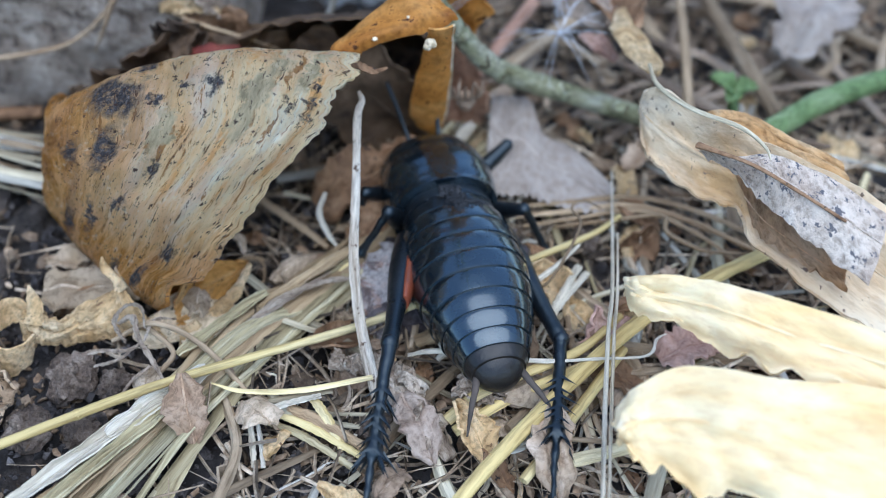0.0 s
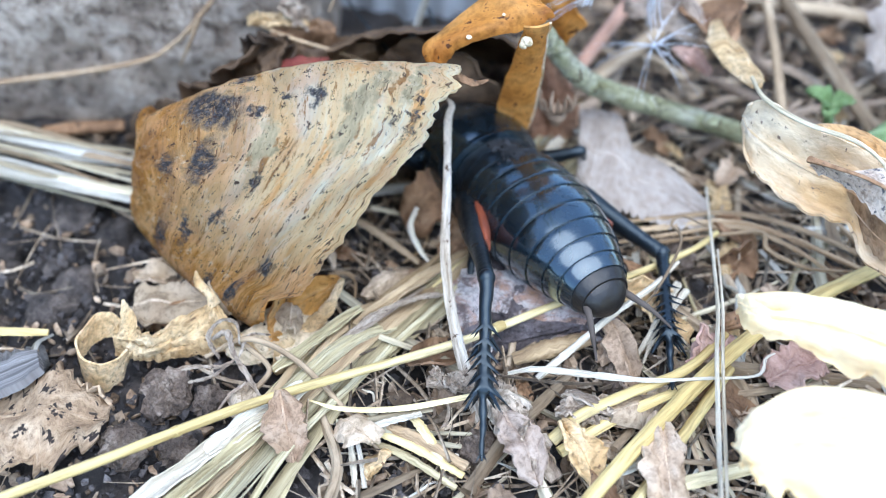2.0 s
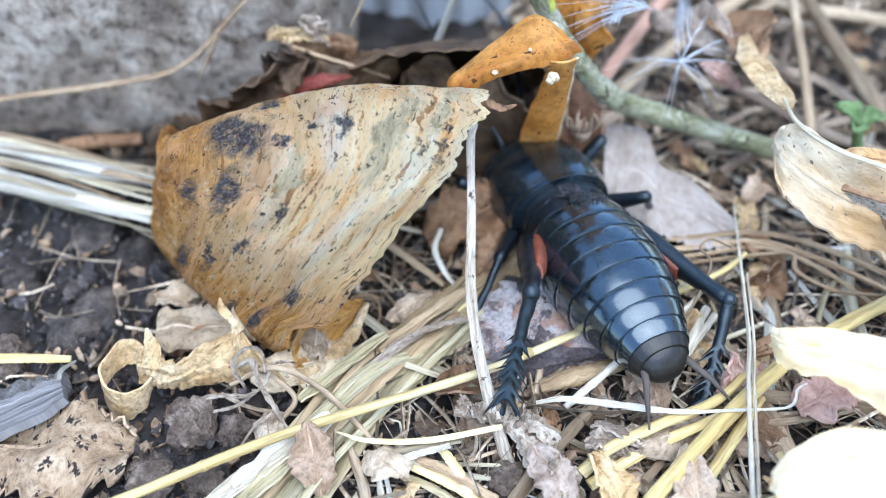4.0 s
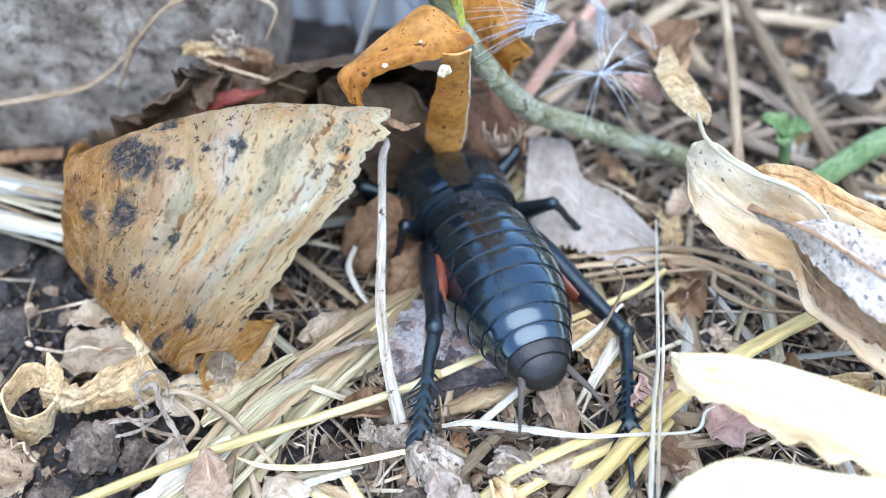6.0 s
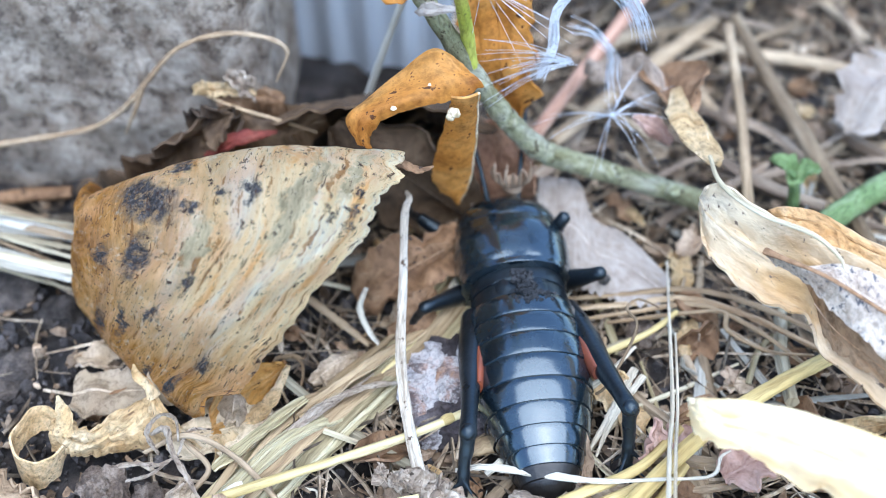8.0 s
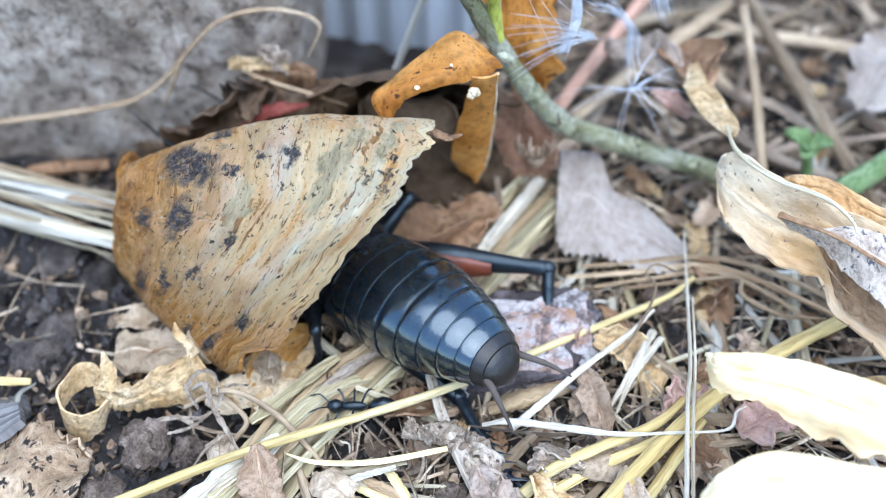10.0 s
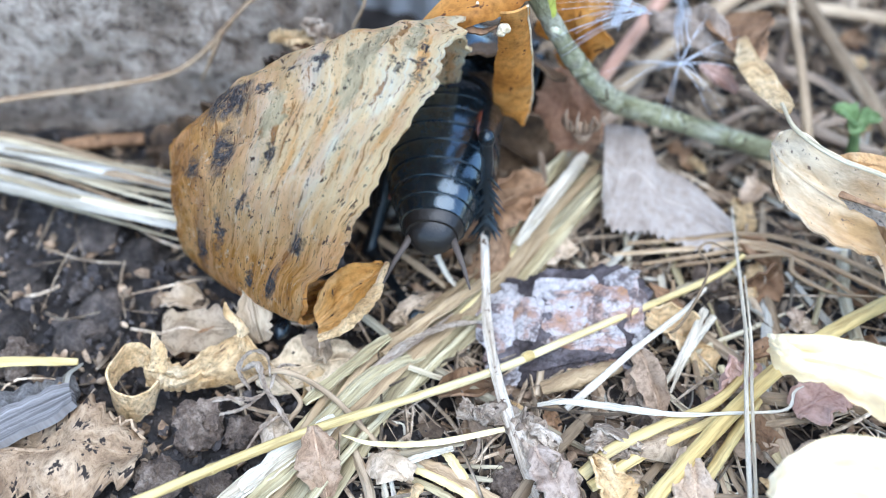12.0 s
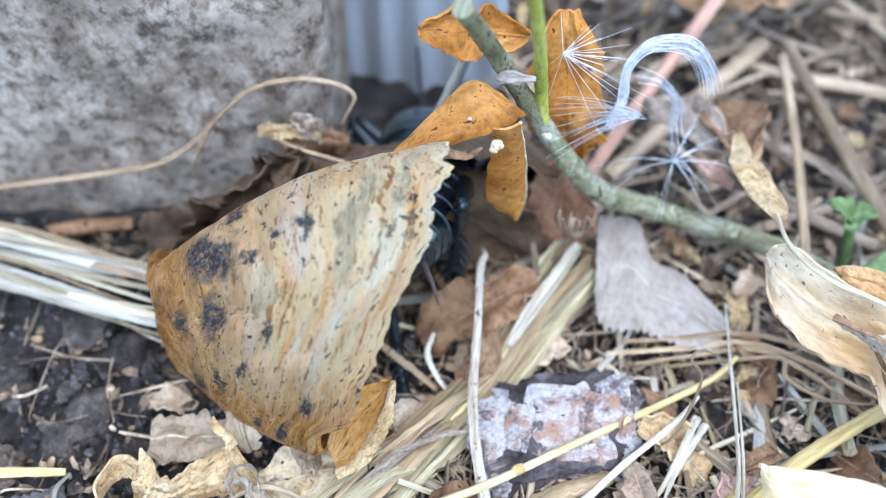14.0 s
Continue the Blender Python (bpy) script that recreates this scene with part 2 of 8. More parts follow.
SOIL, CONCRETE, METAL, LEAF = soil_material(), concrete_material(), metal_material(), big_leaf_material()
STRAW = dry("pale dry straw", [(0.34, 0.27, 0.17), (0.57, 0.50, 0.34), (0.72, 0.66, 0.50)], 0.4, (0.12, 1.5, 1), bump=0.5, low=0.65, high=1.15, let=0.08)
STRAW_YELLOW = dry("yellow dry straw", [(0.48, 0.34, 0.12), (0.72, 0.57, 0.25), (0.84, 0.73, 0.44)], 0.35, (0.12, 1.5, 1), bump=0.45, low=0.8, high=1.1, rough=0.5, let=0.06)
STRAW_GREY = dry("weathered grey-brown stalk", [(0.17, 0.115, 0.065), (0.36, 0.27, 0.17), (0.56, 0.46, 0.33)], 0.4, (0.2, 1.5, 1), bump=0.8, low=0.6, high=1.2, dots=0.0)
BLADE = dry("bleached grass blade", [(0.40, 0.36, 0.27), (0.68, 0.65, 0.55), (0.84, 0.82, 0.75)], 0.45, (0.1, 2.4, 1), bump=1.0, depth=0.25, low=0.6, high=1.1, let=0.12)
STEM_SPOT = dry("pale stem with brown specks", [(0.48, 0.38, 0.27), (0.76, 0.67, 0.54), (0.9, 0.85, 0.74)], 0.7, (0.2, 1.8, 1), dots=0.05, dot_col=(0.14, 0.09, 0.06), bump=1.0, depth=0.25)
TAN_LEAF = dry("tan dead leaf", [(0.52, 0.32, 0.13), (0.80, 0.58, 0.31), (0.90, 0.73, 0.47)], 0.5, dots=0.02, dot_col=(0.25, 0.15, 0.08), dot_scale=2.2, let=0.2, bump=1.0, depth=0.4)
BROWN_LEAF = dry("brown dead leaf", [(0.13, 0.07, 0.035), (0.29, 0.17, 0.09), (0.42, 0.28, 0.17)], 0.35, dots=0.02, let=0.15, bump=0.7, depth=0.2)
DARK_LEAF = dry("dark rotting leaf", [(0.035, 0.024, 0.016), (0.11, 0.07, 0.04), (0.22, 0.15, 0.09)], 0.3, let=0.1, bump=0.7, depth=0.25)
ORANGE_LEAF = dry("orange dead leaf", [(0.36, 0.13, 0.02), (0.56, 0.25, 0.05), (0.66, 0.36, 0.11)], 0.25, dots=0.03, dot_col=(0.1, 0.04, 0.015), let=0.3, rough=0.5, bump=0.4)
GREY_LEAF = dry("grey-beige dead leaf", [(0.30, 0.245, 0.20), (0.42, 0.36, 0.305), (0.51, 0.45, 0.39)], 0.35, grain=0.72, dots=0.0, let=0.12, bump=0.7, depth=0.25)
CREAM_LEAF = dry("cream dead leaf with amber edge", [(0.60, 0.38, 0.17), (0.76, 0.62, 0.42), (0.83, 0.75, 0.6)], 0.3, (0.4, 1, 1), dots=0.02, dot_col=(0.2, 0.14, 0.1), dot_scale=2.2, let=0.2, rough=0.55, bump=0.7, depth=0.2, tip=(0.5, 0.26, 0.08), grain=0.68)
PALE_LEAF = dry("bleached yellow dead leaf", [(0.95, 0.70, 0.33), (0.97, 0.83, 0.52), (0.97, 0.88, 0.65)], 0.3, (0.4, 1, 1), let=0.3, rough=0.5, bump=0.5, depth=0.25, low=1.0, high=1.05, tip=(0.62, 0.26, 0.03), grain=0.85)
PINK_BIT = dry("dusky pink leaf scrap", [(0.28, 0.16, 0.12), (0.44, 0.28, 0.22), (0.56, 0.40, 0.33)], 0.5, let=0.12, bump=0.7, depth=0.2, grain=0.6)
RED_LEAF = dry("dull red leaf scrap", [(0.12, 0.022, 0.018), (0.24, 0.055, 0.04), (0.3, 0.11, 0.075)], 0.5, let=0.2)
GREEN_STEM = dry("grey-green bark", [(0.19, 0.18, 0.09), (0.36, 0.36, 0.21), (0.60, 0.59, 0.47)], 0.8, (0.4, 1, 1), dots=0.04, dot_col=(0.09, 0.07, 0.04), bump=1.0, depth=0.3)
FRESH = dry("fresh green plant", [(0.10, 0.16, 0.06), (0.19, 0.28, 0.11), (0.33, 0.42, 0.22)], 0.8, (0.4, 1, 1), let=0.2, rough=0.5, bump=0.8, depth=0.2)
LIME = dry("yellow-green shoot", [(0.3, 0.36, 0.04), (0.46, 0.5, 0.08), (0.58, 0.6, 0.16)], 0.5, (0.3, 1, 1), dots=0.02, rough=0.5)
WOOD_CHIP = dry("silvery weathered wood", [(0.15, 0.14, 0.135), (0.30, 0.28, 0.265), (0.46, 0.43, 0.41)], 0.8, (0.1, 3, 1), bump=1.0, depth=0.3)
FLUFF = dry("silky white seed hair", [(0.62, 0.66, 0.72), (0.78, 0.81, 0.86), (0.86, 0.88, 0.9)], 0.4, rough=0.4, let=0.4, bump=0.1, low=0.95, high=1.05)
GALL = dry("waxy cream gall", [(0.5, 0.38, 0.2), (0.74, 0.62, 0.42), (0.82, 0.74, 0.56)], 0.8, source="Object", rough=0.45)
FLAKES = dry("leaf and bark fragments", [(0.07, 0.047, 0.032), (0.25, 0.17, 0.105), (0.52, 0.41, 0.29)], 0.5, source="Object", island=True, low=0.22, high=1.5, bump=0.5, let=0.08)
FIBRES = dry("dry root fibres", [(0.10, 0.07, 0.05), (0.33, 0.25, 0.165), (0.68, 0.58, 0.44)], 0.5, source="Object", island=True, low=0.25, high=1.45, bump=0.3)
CRUMBS = dry("soil crumbs", [(0.02, 0.018, 0.018), (0.07, 0.062, 0.06), (0.2, 0.178, 0.168)], 0.6, source="Object", island=True, low=0.5, high=1.6, bump=0.8, depth=0.3, rough=0.9)
CLOD = dry("damp soil clod", [(0.03, 0.026, 0.024), (0.09, 0.075, 0.065), (0.2, 0.165, 0.14)], 0.9, source="Object", bump=1.0, depth=0.5, rough=0.8, low=0.7, high=1.5)
BLACK = shell_material("glossy black chitin", (0.003, 0.005, 0.007), 0.22, 1.0)
BLACK_LEG = shell_material("satin black chitin", (0.0035, 0.0045, 0.006), 0.34, 0.12, 0.7, 0.5)
SKIN = shell_material("dull black membrane", (0.008, 0.0075, 0.0075), 0.5)
RED = shell_material("red femur flank", (0.105, 0.022, 0.006), 0.5)
EYE = shell_material("black compound eye", (0.006, 0.005, 0.004), 0.2, 0.5)
MUD = dry("dried mud crust", [(0.012, 0.013, 0.015), (0.03, 0.032, 0.036), (0.07, 0.072, 0.078)], 0.9, source="Object", rough=0.85, bump=1.0, depth=0.2)
def lichen_bark_material():
    """Cells of white, lilac-grey, pink and rust lichen with dark seams."""
    m, nt, b = start("bark with pale lichen", 0.85, 0.25)
    vec = place(nt, "Object", (1, 1, 1))
    warp = nt.nodes.new("ShaderNodeVectorMath")
    warp.operation = "ADD"
    nt.links.new(vec, warp.inputs[0])
    shift = nt.nodes.new("ShaderNodeTexNoise")
    shift.inputs["Scale"].default_value, shift.inputs["Detail"].default_value = 1.1, 4
    nt.links.new(vec, shift.inputs["Vector"])
    nt.links.new(shift.outputs["Color"], warp.inputs[1])
    col = ramp(nt, fractal(nt, vec, 0.32, 7, 0.7, 0.8), [(0.30, (0.24, 0.22, 0.22)), (0.41, (0.46, 0.43, 0.42)), (0.48, (0.66, 0.61, 0.58)), (0.54, (0.50, 0.35, 0.29)), (0.64, (0.46, 0.25, 0.13))])
    col = blend(nt, ramp(nt, fractal(nt, vec, 0.7, 6, 0.7), [(0.52, (0, 0, 0)), (0.66, (0.7, 0.7, 0.7))]), col, (0.62, 0.59, 0.59))
    edge = nt.nodes.new("ShaderNodeTexVoronoi")
    edge.feature = "DISTANCE_TO_EDGE"
    edge.inputs["Scale"].default_value = 1.05
    nt.links.new(warp.outputs[0], edge.inputs["Vector"])
    seam = ramp(nt, edge.outputs["Distance"], [(0.0, (0.55, 0.55, 0.55)), (0.05, (0, 0, 0))])
    col = blend(nt, seam, col, (0.2, 0.165, 0.16))
    dirt = ramp(nt, fractal(nt, vec, 0.5, 7, 0.78), [(0.49, (0, 0, 0)), (0.58, (0.9, 0.9, 0.9))])
    col = blend(nt, dirt, col, (0.12, 0.09, 0.085))
    nt.links.new(col, b.inputs["Base Color"])
    relief(nt, b, fractal(nt, vec, 1.2, 7, 0.75), 1.0, 0.6)
    return m


LICHEN = lichen_bark_material()
ROOT = dry("dry tan root", [(0.22, 0.14, 0.08), (0.36, 0.26, 0.16), (0.48, 0.38, 0.26)], 0.6, (0.3, 1.5, 1), bump=0.7, low=0.9, high=1.05)
STRAW_GREEN = dry("weathered olive-tan straw", [(0.26, 0.2, 0.10), (0.52, 0.43, 0.24), (0.72, 0.63, 0.40)], 0.5, (0.15, 2.0, 1), bump=0.7, low=0.6, high=1.15, let=0.06)
SPLIT = dry("bleached split straw", [(0.50, 0.42, 0.29), (0.78, 0.71, 0.56), (0.92, 0.88, 0.77)], 0.5, (0.1, 2.6, 1), bump=1.0, depth=0.25, low=1.0, high=1.1, let=0.1)
SHEAF_PALE = dry("pale green-white straw", [(0.24, 0.19, 0.09), (0.52, 0.44, 0.25), (0.78, 0.72, 0.50)], 0.5, (0.12, 2.4, 1), bump=1.0, depth=0.25, low=0.6, high=1.1, let=0.06, grain=0.36)
SHEAF_BROWN = dry("brown dry straw", [(0.20, 0.13, 0.07), (0.40, 0.29, 0.16), (0.58, 0.45, 0.28)], 0.4, (0.15, 2.0, 1), bump=0.8, depth=0.2, low=0.7, high=1.15)
HUSK = dry("grey-beige withered husk", [(0.24, 0.17, 0.12), (0.50, 0.40, 0.30), (0.74, 0.65, 0.53)], 0.9, (0.5, 1.4, 1), dots=0.03, dot_col=(0.1, 0.07, 0.05), dot_scale=2.4, bump=1.0, depth=0.35, let=0.1)
TWINE = dry("tan dry stem", [(0.27, 0.17, 0.09), (0.50, 0.36, 0.21), (0.68, 0.53, 0.35)], 0.5, (0.15, 2.2, 1), bump=0.9, depth=0.2, low=0.75, high=1.15)
CERCUS = shell_material("dusty grey-brown chitin", (0.05, 0.04, 0.033), 0.7, 0.0, 0.9, 0.2)
TAIL = shell_material("dusty brown-black chitin", (0.006, 0.005, 0.0043), 0.42, 0.15, 0.9, 0.4)
# ---- mesh helpers, all in millimetres ----
def make(name, verts, faces, material, parent=None, label="", uvs=None, smooth=True):
    me = bpy.data.meshes.new(name)
    me.from_pydata([(v[0] * MM, v[1] * MM, v[2] * MM) for v in verts], [], faces)
    if uvs is not None:
        layer = me.uv_layers.new(name="UVMap")
        index = np.empty(len(me.loops), dtype=np.int32)
        me.loops.foreach_get("vertex_index", index)
        layer.data.foreach_set("uv", np.asarray(uvs, dtype=np.float32)[index].ravel())
    if smooth:
        me.shade_smooth()
        me.set_sharp_from_angle(angle=radians(55))
    me.materials.append(material)
    ob = new(name, me)
    if parent:
        ob.parent = parent
    if label:
        tagged(ob, label)
    return ob


def thing(name, label, category, group="", at=(0, 0, 0)):
    ob = tagged(new(name), label, category, group)
    ob.empty_display_size = 0.002
    ob.location = [c * MM for c in at]
    return ob


def spline(points, n):
    """n + 1 points on a smooth curve through the given ones."""
    p = [Vector(q) for q in points]
    p = [2 * p[0] - p[1]] + p + [2 * p[-1] - p[-2]]
    out = []
    for i in range(n + 1):
        s = i / n * (len(p) - 3)
        k = min(int(s), len(p) - 4)
        f = s - k
        a, b, c, d = p[k:k + 4]
        out.append(0.5 * (2 * b + (c - a) * f + (2 * a - 5 * b + 4 * c - d) * f * f + (3 * b - a - 3 * c + d) * f ** 3))
    return out


def tube(points, radii, sides=6, flat=1.0, n=12, wobble=0.0, seed=0, normal=None):
    """A stalk along a curve; radii from end to end; flat squashes it. Returns verts, faces, uvs."""
    path = spline(points, n)
    rads = [v.x for v in spline([(r, 0, 0) for r in radii], n)] if len(radii) > 1 else [radii[0]] * (n + 1)
    verts, faces, uvs, run = [], [], [], 0.0
    side = None
    rnd = random.Random(seed)
    for i, p in enumerate(path):
        d = (path[min(i + 1, n)] - path[max(i - 1, 0)]).normalized()
        up = Vector(normal) if normal else Vector((0, 0, 1))
        s = d.cross(up)
        s = s.normalized() if s.length > 1e-3 else Vector((1, 0, 0))
        if side and s.dot(side) < 0:
            s = -s
        side = s
        u = s.cross(d).normalized()
        run += (p - path[i - 1]).length if i else 0
        r = max(rads[i], 0.01) * (1 + wobble * rnd.uniform(-1, 1))
        for k in range(sides):
            a = 2 * math.pi * k / sides
            verts.append(p + s * (math.cos(a) * r) + u * (math.sin(a) * r * flat))
            uvs.append((run, 3.0 * r * abs(k / sides - 0.5) * 2))
    for i in range(n):
        for k in range(sides):
            q = i * sides + k
            w = i * sides + (k + 1) % sides
            faces.append((q, w, w + sides, q + sides))
    faces.append(tuple(range(sides))[::-1])
    faces.append(tuple(n * sides + k for k in range(sides)))
    return verts, faces, uvs


def sheet(fn, nu, nv, thick, size=(10, 10)):
    """A thin curved plate from a surface fn(u, v), with two faces and closed rims. Returns verts, faces, uvs."""
    grid = [[Vector(fn(i / nu, j / nv)) for j in range(nv + 1)] for i in range(nu + 1)]
    verts, uvs, faces = [], [], []
    w = nv + 1
    for i in range(nu + 1):
        for j in range(w):
            du = grid[min(i + 1, nu)][j] - grid[max(i - 1, 0)][j]
            dv = grid[i][min(j + 1, nv)] - grid[i][max(j - 1, 0)]
            nrm = du.cross(dv)
            nrm = nrm.normalized() if nrm.length > 1e-9 else Vector((0, 0, 1))
            verts += [grid[i][j] + nrm * thick / 2, grid[i][j] - nrm * thick / 2]
            uvs += [(i / nu * size[0], j / nv * size[1])] * 2
    at = lambda i, j, s: 2 * (i * w + j) + s
    for i in range(nu):
        for j in range(nv):
            faces.append((at(i, j, 0), at(i + 1, j, 0), at(i + 1, j + 1, 0), at(i, j + 1, 0)))
            faces.append((at(i, j + 1, 1), at(i + 1, j + 1, 1), at(i + 1, j, 1), at(i, j, 1)))
    for i in range(nu):
        for j in (0, nv):
            f = (at(i, j, 0), at(i, j, 1), at(i + 1, j, 1), at(i + 1, j, 0))
            faces.append(f if j == 0 else f[::-1])
    for j in range(nv):
        for i in (0, nu):
            f = (at(i, j, 0), at(i, j + 1, 0), at(i, j + 1, 1), at(i, j, 1))
            faces.append(f if i == 0 else f[::-1])
    return verts, faces, uvs


def rough(p, scale, amount):
    return amount * noise.noise(Vector(p) * scale)


def join(pieces):
    """Several (verts, faces, uvs) in one."""
    V, F, U = [], [], []
    for v, f, u in pieces:
        k = len(V)
        V += v
        F += [tuple(i + k for i in g) for g in f]
        U += u
    return V, F, U


def stalk(name, label, points, radii, material, sides=7, flat=0.8, n=16, group="", category="straw", seed=0, wobble=0.06):
    v, f, u = tube(points, radii, sides, flat, n, wobble, seed)
    return tagged(make(name, v, f, material, uvs=u), label, category, group)


def loft(sections, sides=28, power=2.2, close=True):
    """A body along y from sections (y, half width, top, bottom, z)."""
    verts, faces, uvs = [], [], []
    for y, w, top, bottom, z in sections:
        for k in range(sides):
            a = 2 * math.pi * k / sides
            c, s = math.cos(a), math.sin(a)
            x = w * math.copysign(abs(c) ** (2 / power), c)
            h = (top if s > 0 else bottom) * math.copysign(abs(s) ** (2 / power), s)
            verts.append(Vector((x, y, z + h)))
            uvs.append((y, k / sides * 10))
    m = len(sections)
    for i in range(m - 1):
        for k in range(sides):
            q, w = i * sides + k, i * sides + (k + 1) % sides
            faces.append((q, q + sides, w + sides, w))
    if close:
        faces.append(tuple(range(sides)))
        faces.append(tuple((m - 1) * sides + k for k in range(sides))[::-1])
    return verts, faces, uvs


def leaf_surface(base, tip, width, up=(0, 0, 1), cup=0.3, arch=0.15, wave=0.18, ragged=0.13, seed=0, shape=0.8, side_bend=0.0):
    """A blade from base to tip: cup bends it across, arch along; the rim waves and frays."""
    b, t = Vector(base), Vector(tip)
    axis = t - b
    ln = axis.length
    d = axis / ln
    s = d.cross(Vector(up)).normalized()
    n = s.cross(d)
    k = seed * 7.31

    def fn(u, v):
        c = 2 * v - 1
        prof = max(math.sin(math.pi * (0.04 + 0.93 * u)), 0.03) ** shape
        fray = 1 + ragged * 4 * noise.noise(Vector((u * 7, c * 2 + k, k))) + ragged * 2 * noise.noise(Vector((u * 31, math.copysign(1, c), k)))
        half = width / 2 * prof * fray
        h = cup * width * 0.5 * c * c * prof + arch * ln * math.sin(math.pi * u)
        h += wave * width * noise.noise(Vector((u * 3 + k, c * 1.6, 1.7)))
        return b + d * (u * ln) + s * (c * half + side_bend * ln * math.sin(math.pi * u)) + n * h
    return fn


def leaf_piece(name, label, base, tip, width, material, category="leaf", group="", thick=0.16, nu=22, nv=12, **kw):
    fn = leaf_surface(base, tip, width, **kw)
    ln = (Vector(tip) - Vector(base)).length
    v, f, u = sheet(fn, nu, nv, thick, (ln, width))
    ob = tagged(make(name, v, f, material, uvs=u), label, category, group)
    lift = Vector(kw.get("up", (0, 0, 1))).normalized() * (thick * 0.5)
    v, f, u = tube([Vector(fn(k / 8, 0.5)) + lift for k in range(9)], (0.02 * width + 0.05, 0.04), 6, 0.8, 20)
    make("midrib", v, f, material, ob, "", u)
    return ob


def patch_leaf(name, label, top, bottom, material, bulge=0.8, wave=0.25, teeth=0.0, fray=0.1, category="leaf", thick=0.17, nu=40, nv=16, seed=0.0, out=(0, -0.5, 0.85), parent=None):
    """A leaf blade between two edge curves; bulge lifts its middle, teeth and fray break the second edge."""
    a, b = spline(top, nu), spline(bottom, nu)
    o = Vector(out)

    def fn(u, v):
        i = round(u * nu)
        p = a[i].lerp(b[i], v)
        across = (b[i] - a[i])
        q = p + o * (bulge * math.sin(math.pi * v)) + o * (wave * noise.noise(Vector((u * 5 + seed, v * 3, seed))))
        q = q + o * (wave * 0.4 * noise.noise(Vector((u * 17 + seed, v * 8, seed + 3))))
        rim = max(0.0, v - 0.8) / 0.2
        saw = teeth * (abs((u * 17 + 0.3 * noise.noise(Vector((u * 6, seed, 0)))) % 1 - 0.5) * 2 - 0.5)
        return q + across.normalized() * (rim * (saw + fray * noise.noise(Vector((u * 23, seed, 1))) + fray * 1.5 * noise.noise(Vector((u * 7, seed, 4)))))
    v, f, u = sheet(fn, nu, nv, thick, ((a[-1] - a[0]).length, max((b[nu // 2] - a[nu // 2]).length, 1)))
    if parent:
        ob = make(name, v, f, material, parent, label, u)
        ob.location = -parent.location
    else:
        ob = tagged(make(name, v, f, material, uvs=u), label, category)
    rib = [Vector(fn(k / 8, 0.45)) + o.normalized() * (thick * 0.45) for k in range(9)]
    v, f, u = tube(rib, (0.12, 0.1, 0.05), 6, 0.7, 24)
    make("midrib", v, f, material, ob, "", u)
    return ob


# ---- ground and wall ----
def height(x, y):
    p = Vector((x, y, 0))
    near = math.exp(-(x * x + y * y) / 6000)
    lumps = 0.75 * noise.noise(p * 0.11) + 0.55 * noise.noise(p * 0.33 + Vector((3, 1, 5))) + 0.48 * noise.noise(p * 0.8) + 0.26 * noise.noise(p * 1.9)
    return lumps * (0.25 + 0.75 * near) - 0.2


def axis_steps(fine, step, far):
    a = [i * step for i in range(int(fine / step) + 1)]
    while a[-1] < far:
        a.append(a[-1] + max(step, (a[-1] - fine) * 0.35 + step))
    return [-v for v in a[:0:-1]] + a


xs = axis_steps(46, 0.5, 6e5)
V = [(x, y, height(x, y) if max(abs(x), abs(y)) < 900 else -0.2) for y in xs for x in xs]
W_ = len(xs)
F = [(j * W_ + i, j * W_ + i + 1, (j + 1) * W_ + i + 1, (j + 1) * W_ + i) for j in range(W_ - 1) for i in range(W_ - 1)]
tagged(make("ground", V, F, SOIL), "dark brown-grey crumbly soil under leaf litter", "soil", kind="structure")


def wall_block():
    """Foot of a concrete wall: a bevelled slab with a pitted face."""
    x0, x1, z1, cols, rows_ = -420, -9.6, 27, 150, 50
    fx = [x0 + (x1 - x0) * (1 - (1 - i / cols) ** 2.4) for i in range(cols + 1)]
    fz = [-6 + (z1 + 6) * (j / rows_) ** 1.4 for j in range(rows_ + 1)]
    verts, faces = [], []
    for z in fz:
        for x in fx:
            edge = 1.6 * max(0.0, 1 - (x1 - x) / 2.0) ** 2
            verts.append((x, 8.6 + edge - 0.5 * noise.noise(Vector((x * 0.25, z * 0.25, 0))) - 0.25 * noise.noise(Vector((x * 0.8, z * 0.8, 4))), z))
    w = cols + 1
    faces += [(j * w + i, j * w + i + 1, (j + 1) * w + i + 1, (j + 1) * w + i) for j in range(rows_) for i in range(cols)]
    k = len(verts)
    verts += [(x, 120, z) for z in (fz[0], fz[-1]) for x in (x0, x1)]
    front = lambda i, j: j * w + i
    faces.append(tuple(front(cols, j) for j in range(rows_ + 1)) + (k + 3, k + 1))
    faces.append(tuple(front(0, j) for j in range(rows_, -1, -1)) + (k, k + 2))
    faces.append(tuple(front(i, rows_) for i in range(cols, -1, -1)) + (k + 2, k + 3))
    faces.append((k, k + 1, k + 3, k + 2))
    return tagged(make("wall_north", verts, faces, CONCRETE), "stained grey-brown weathered concrete wall foot", "wall", kind="structure")


wall_block()


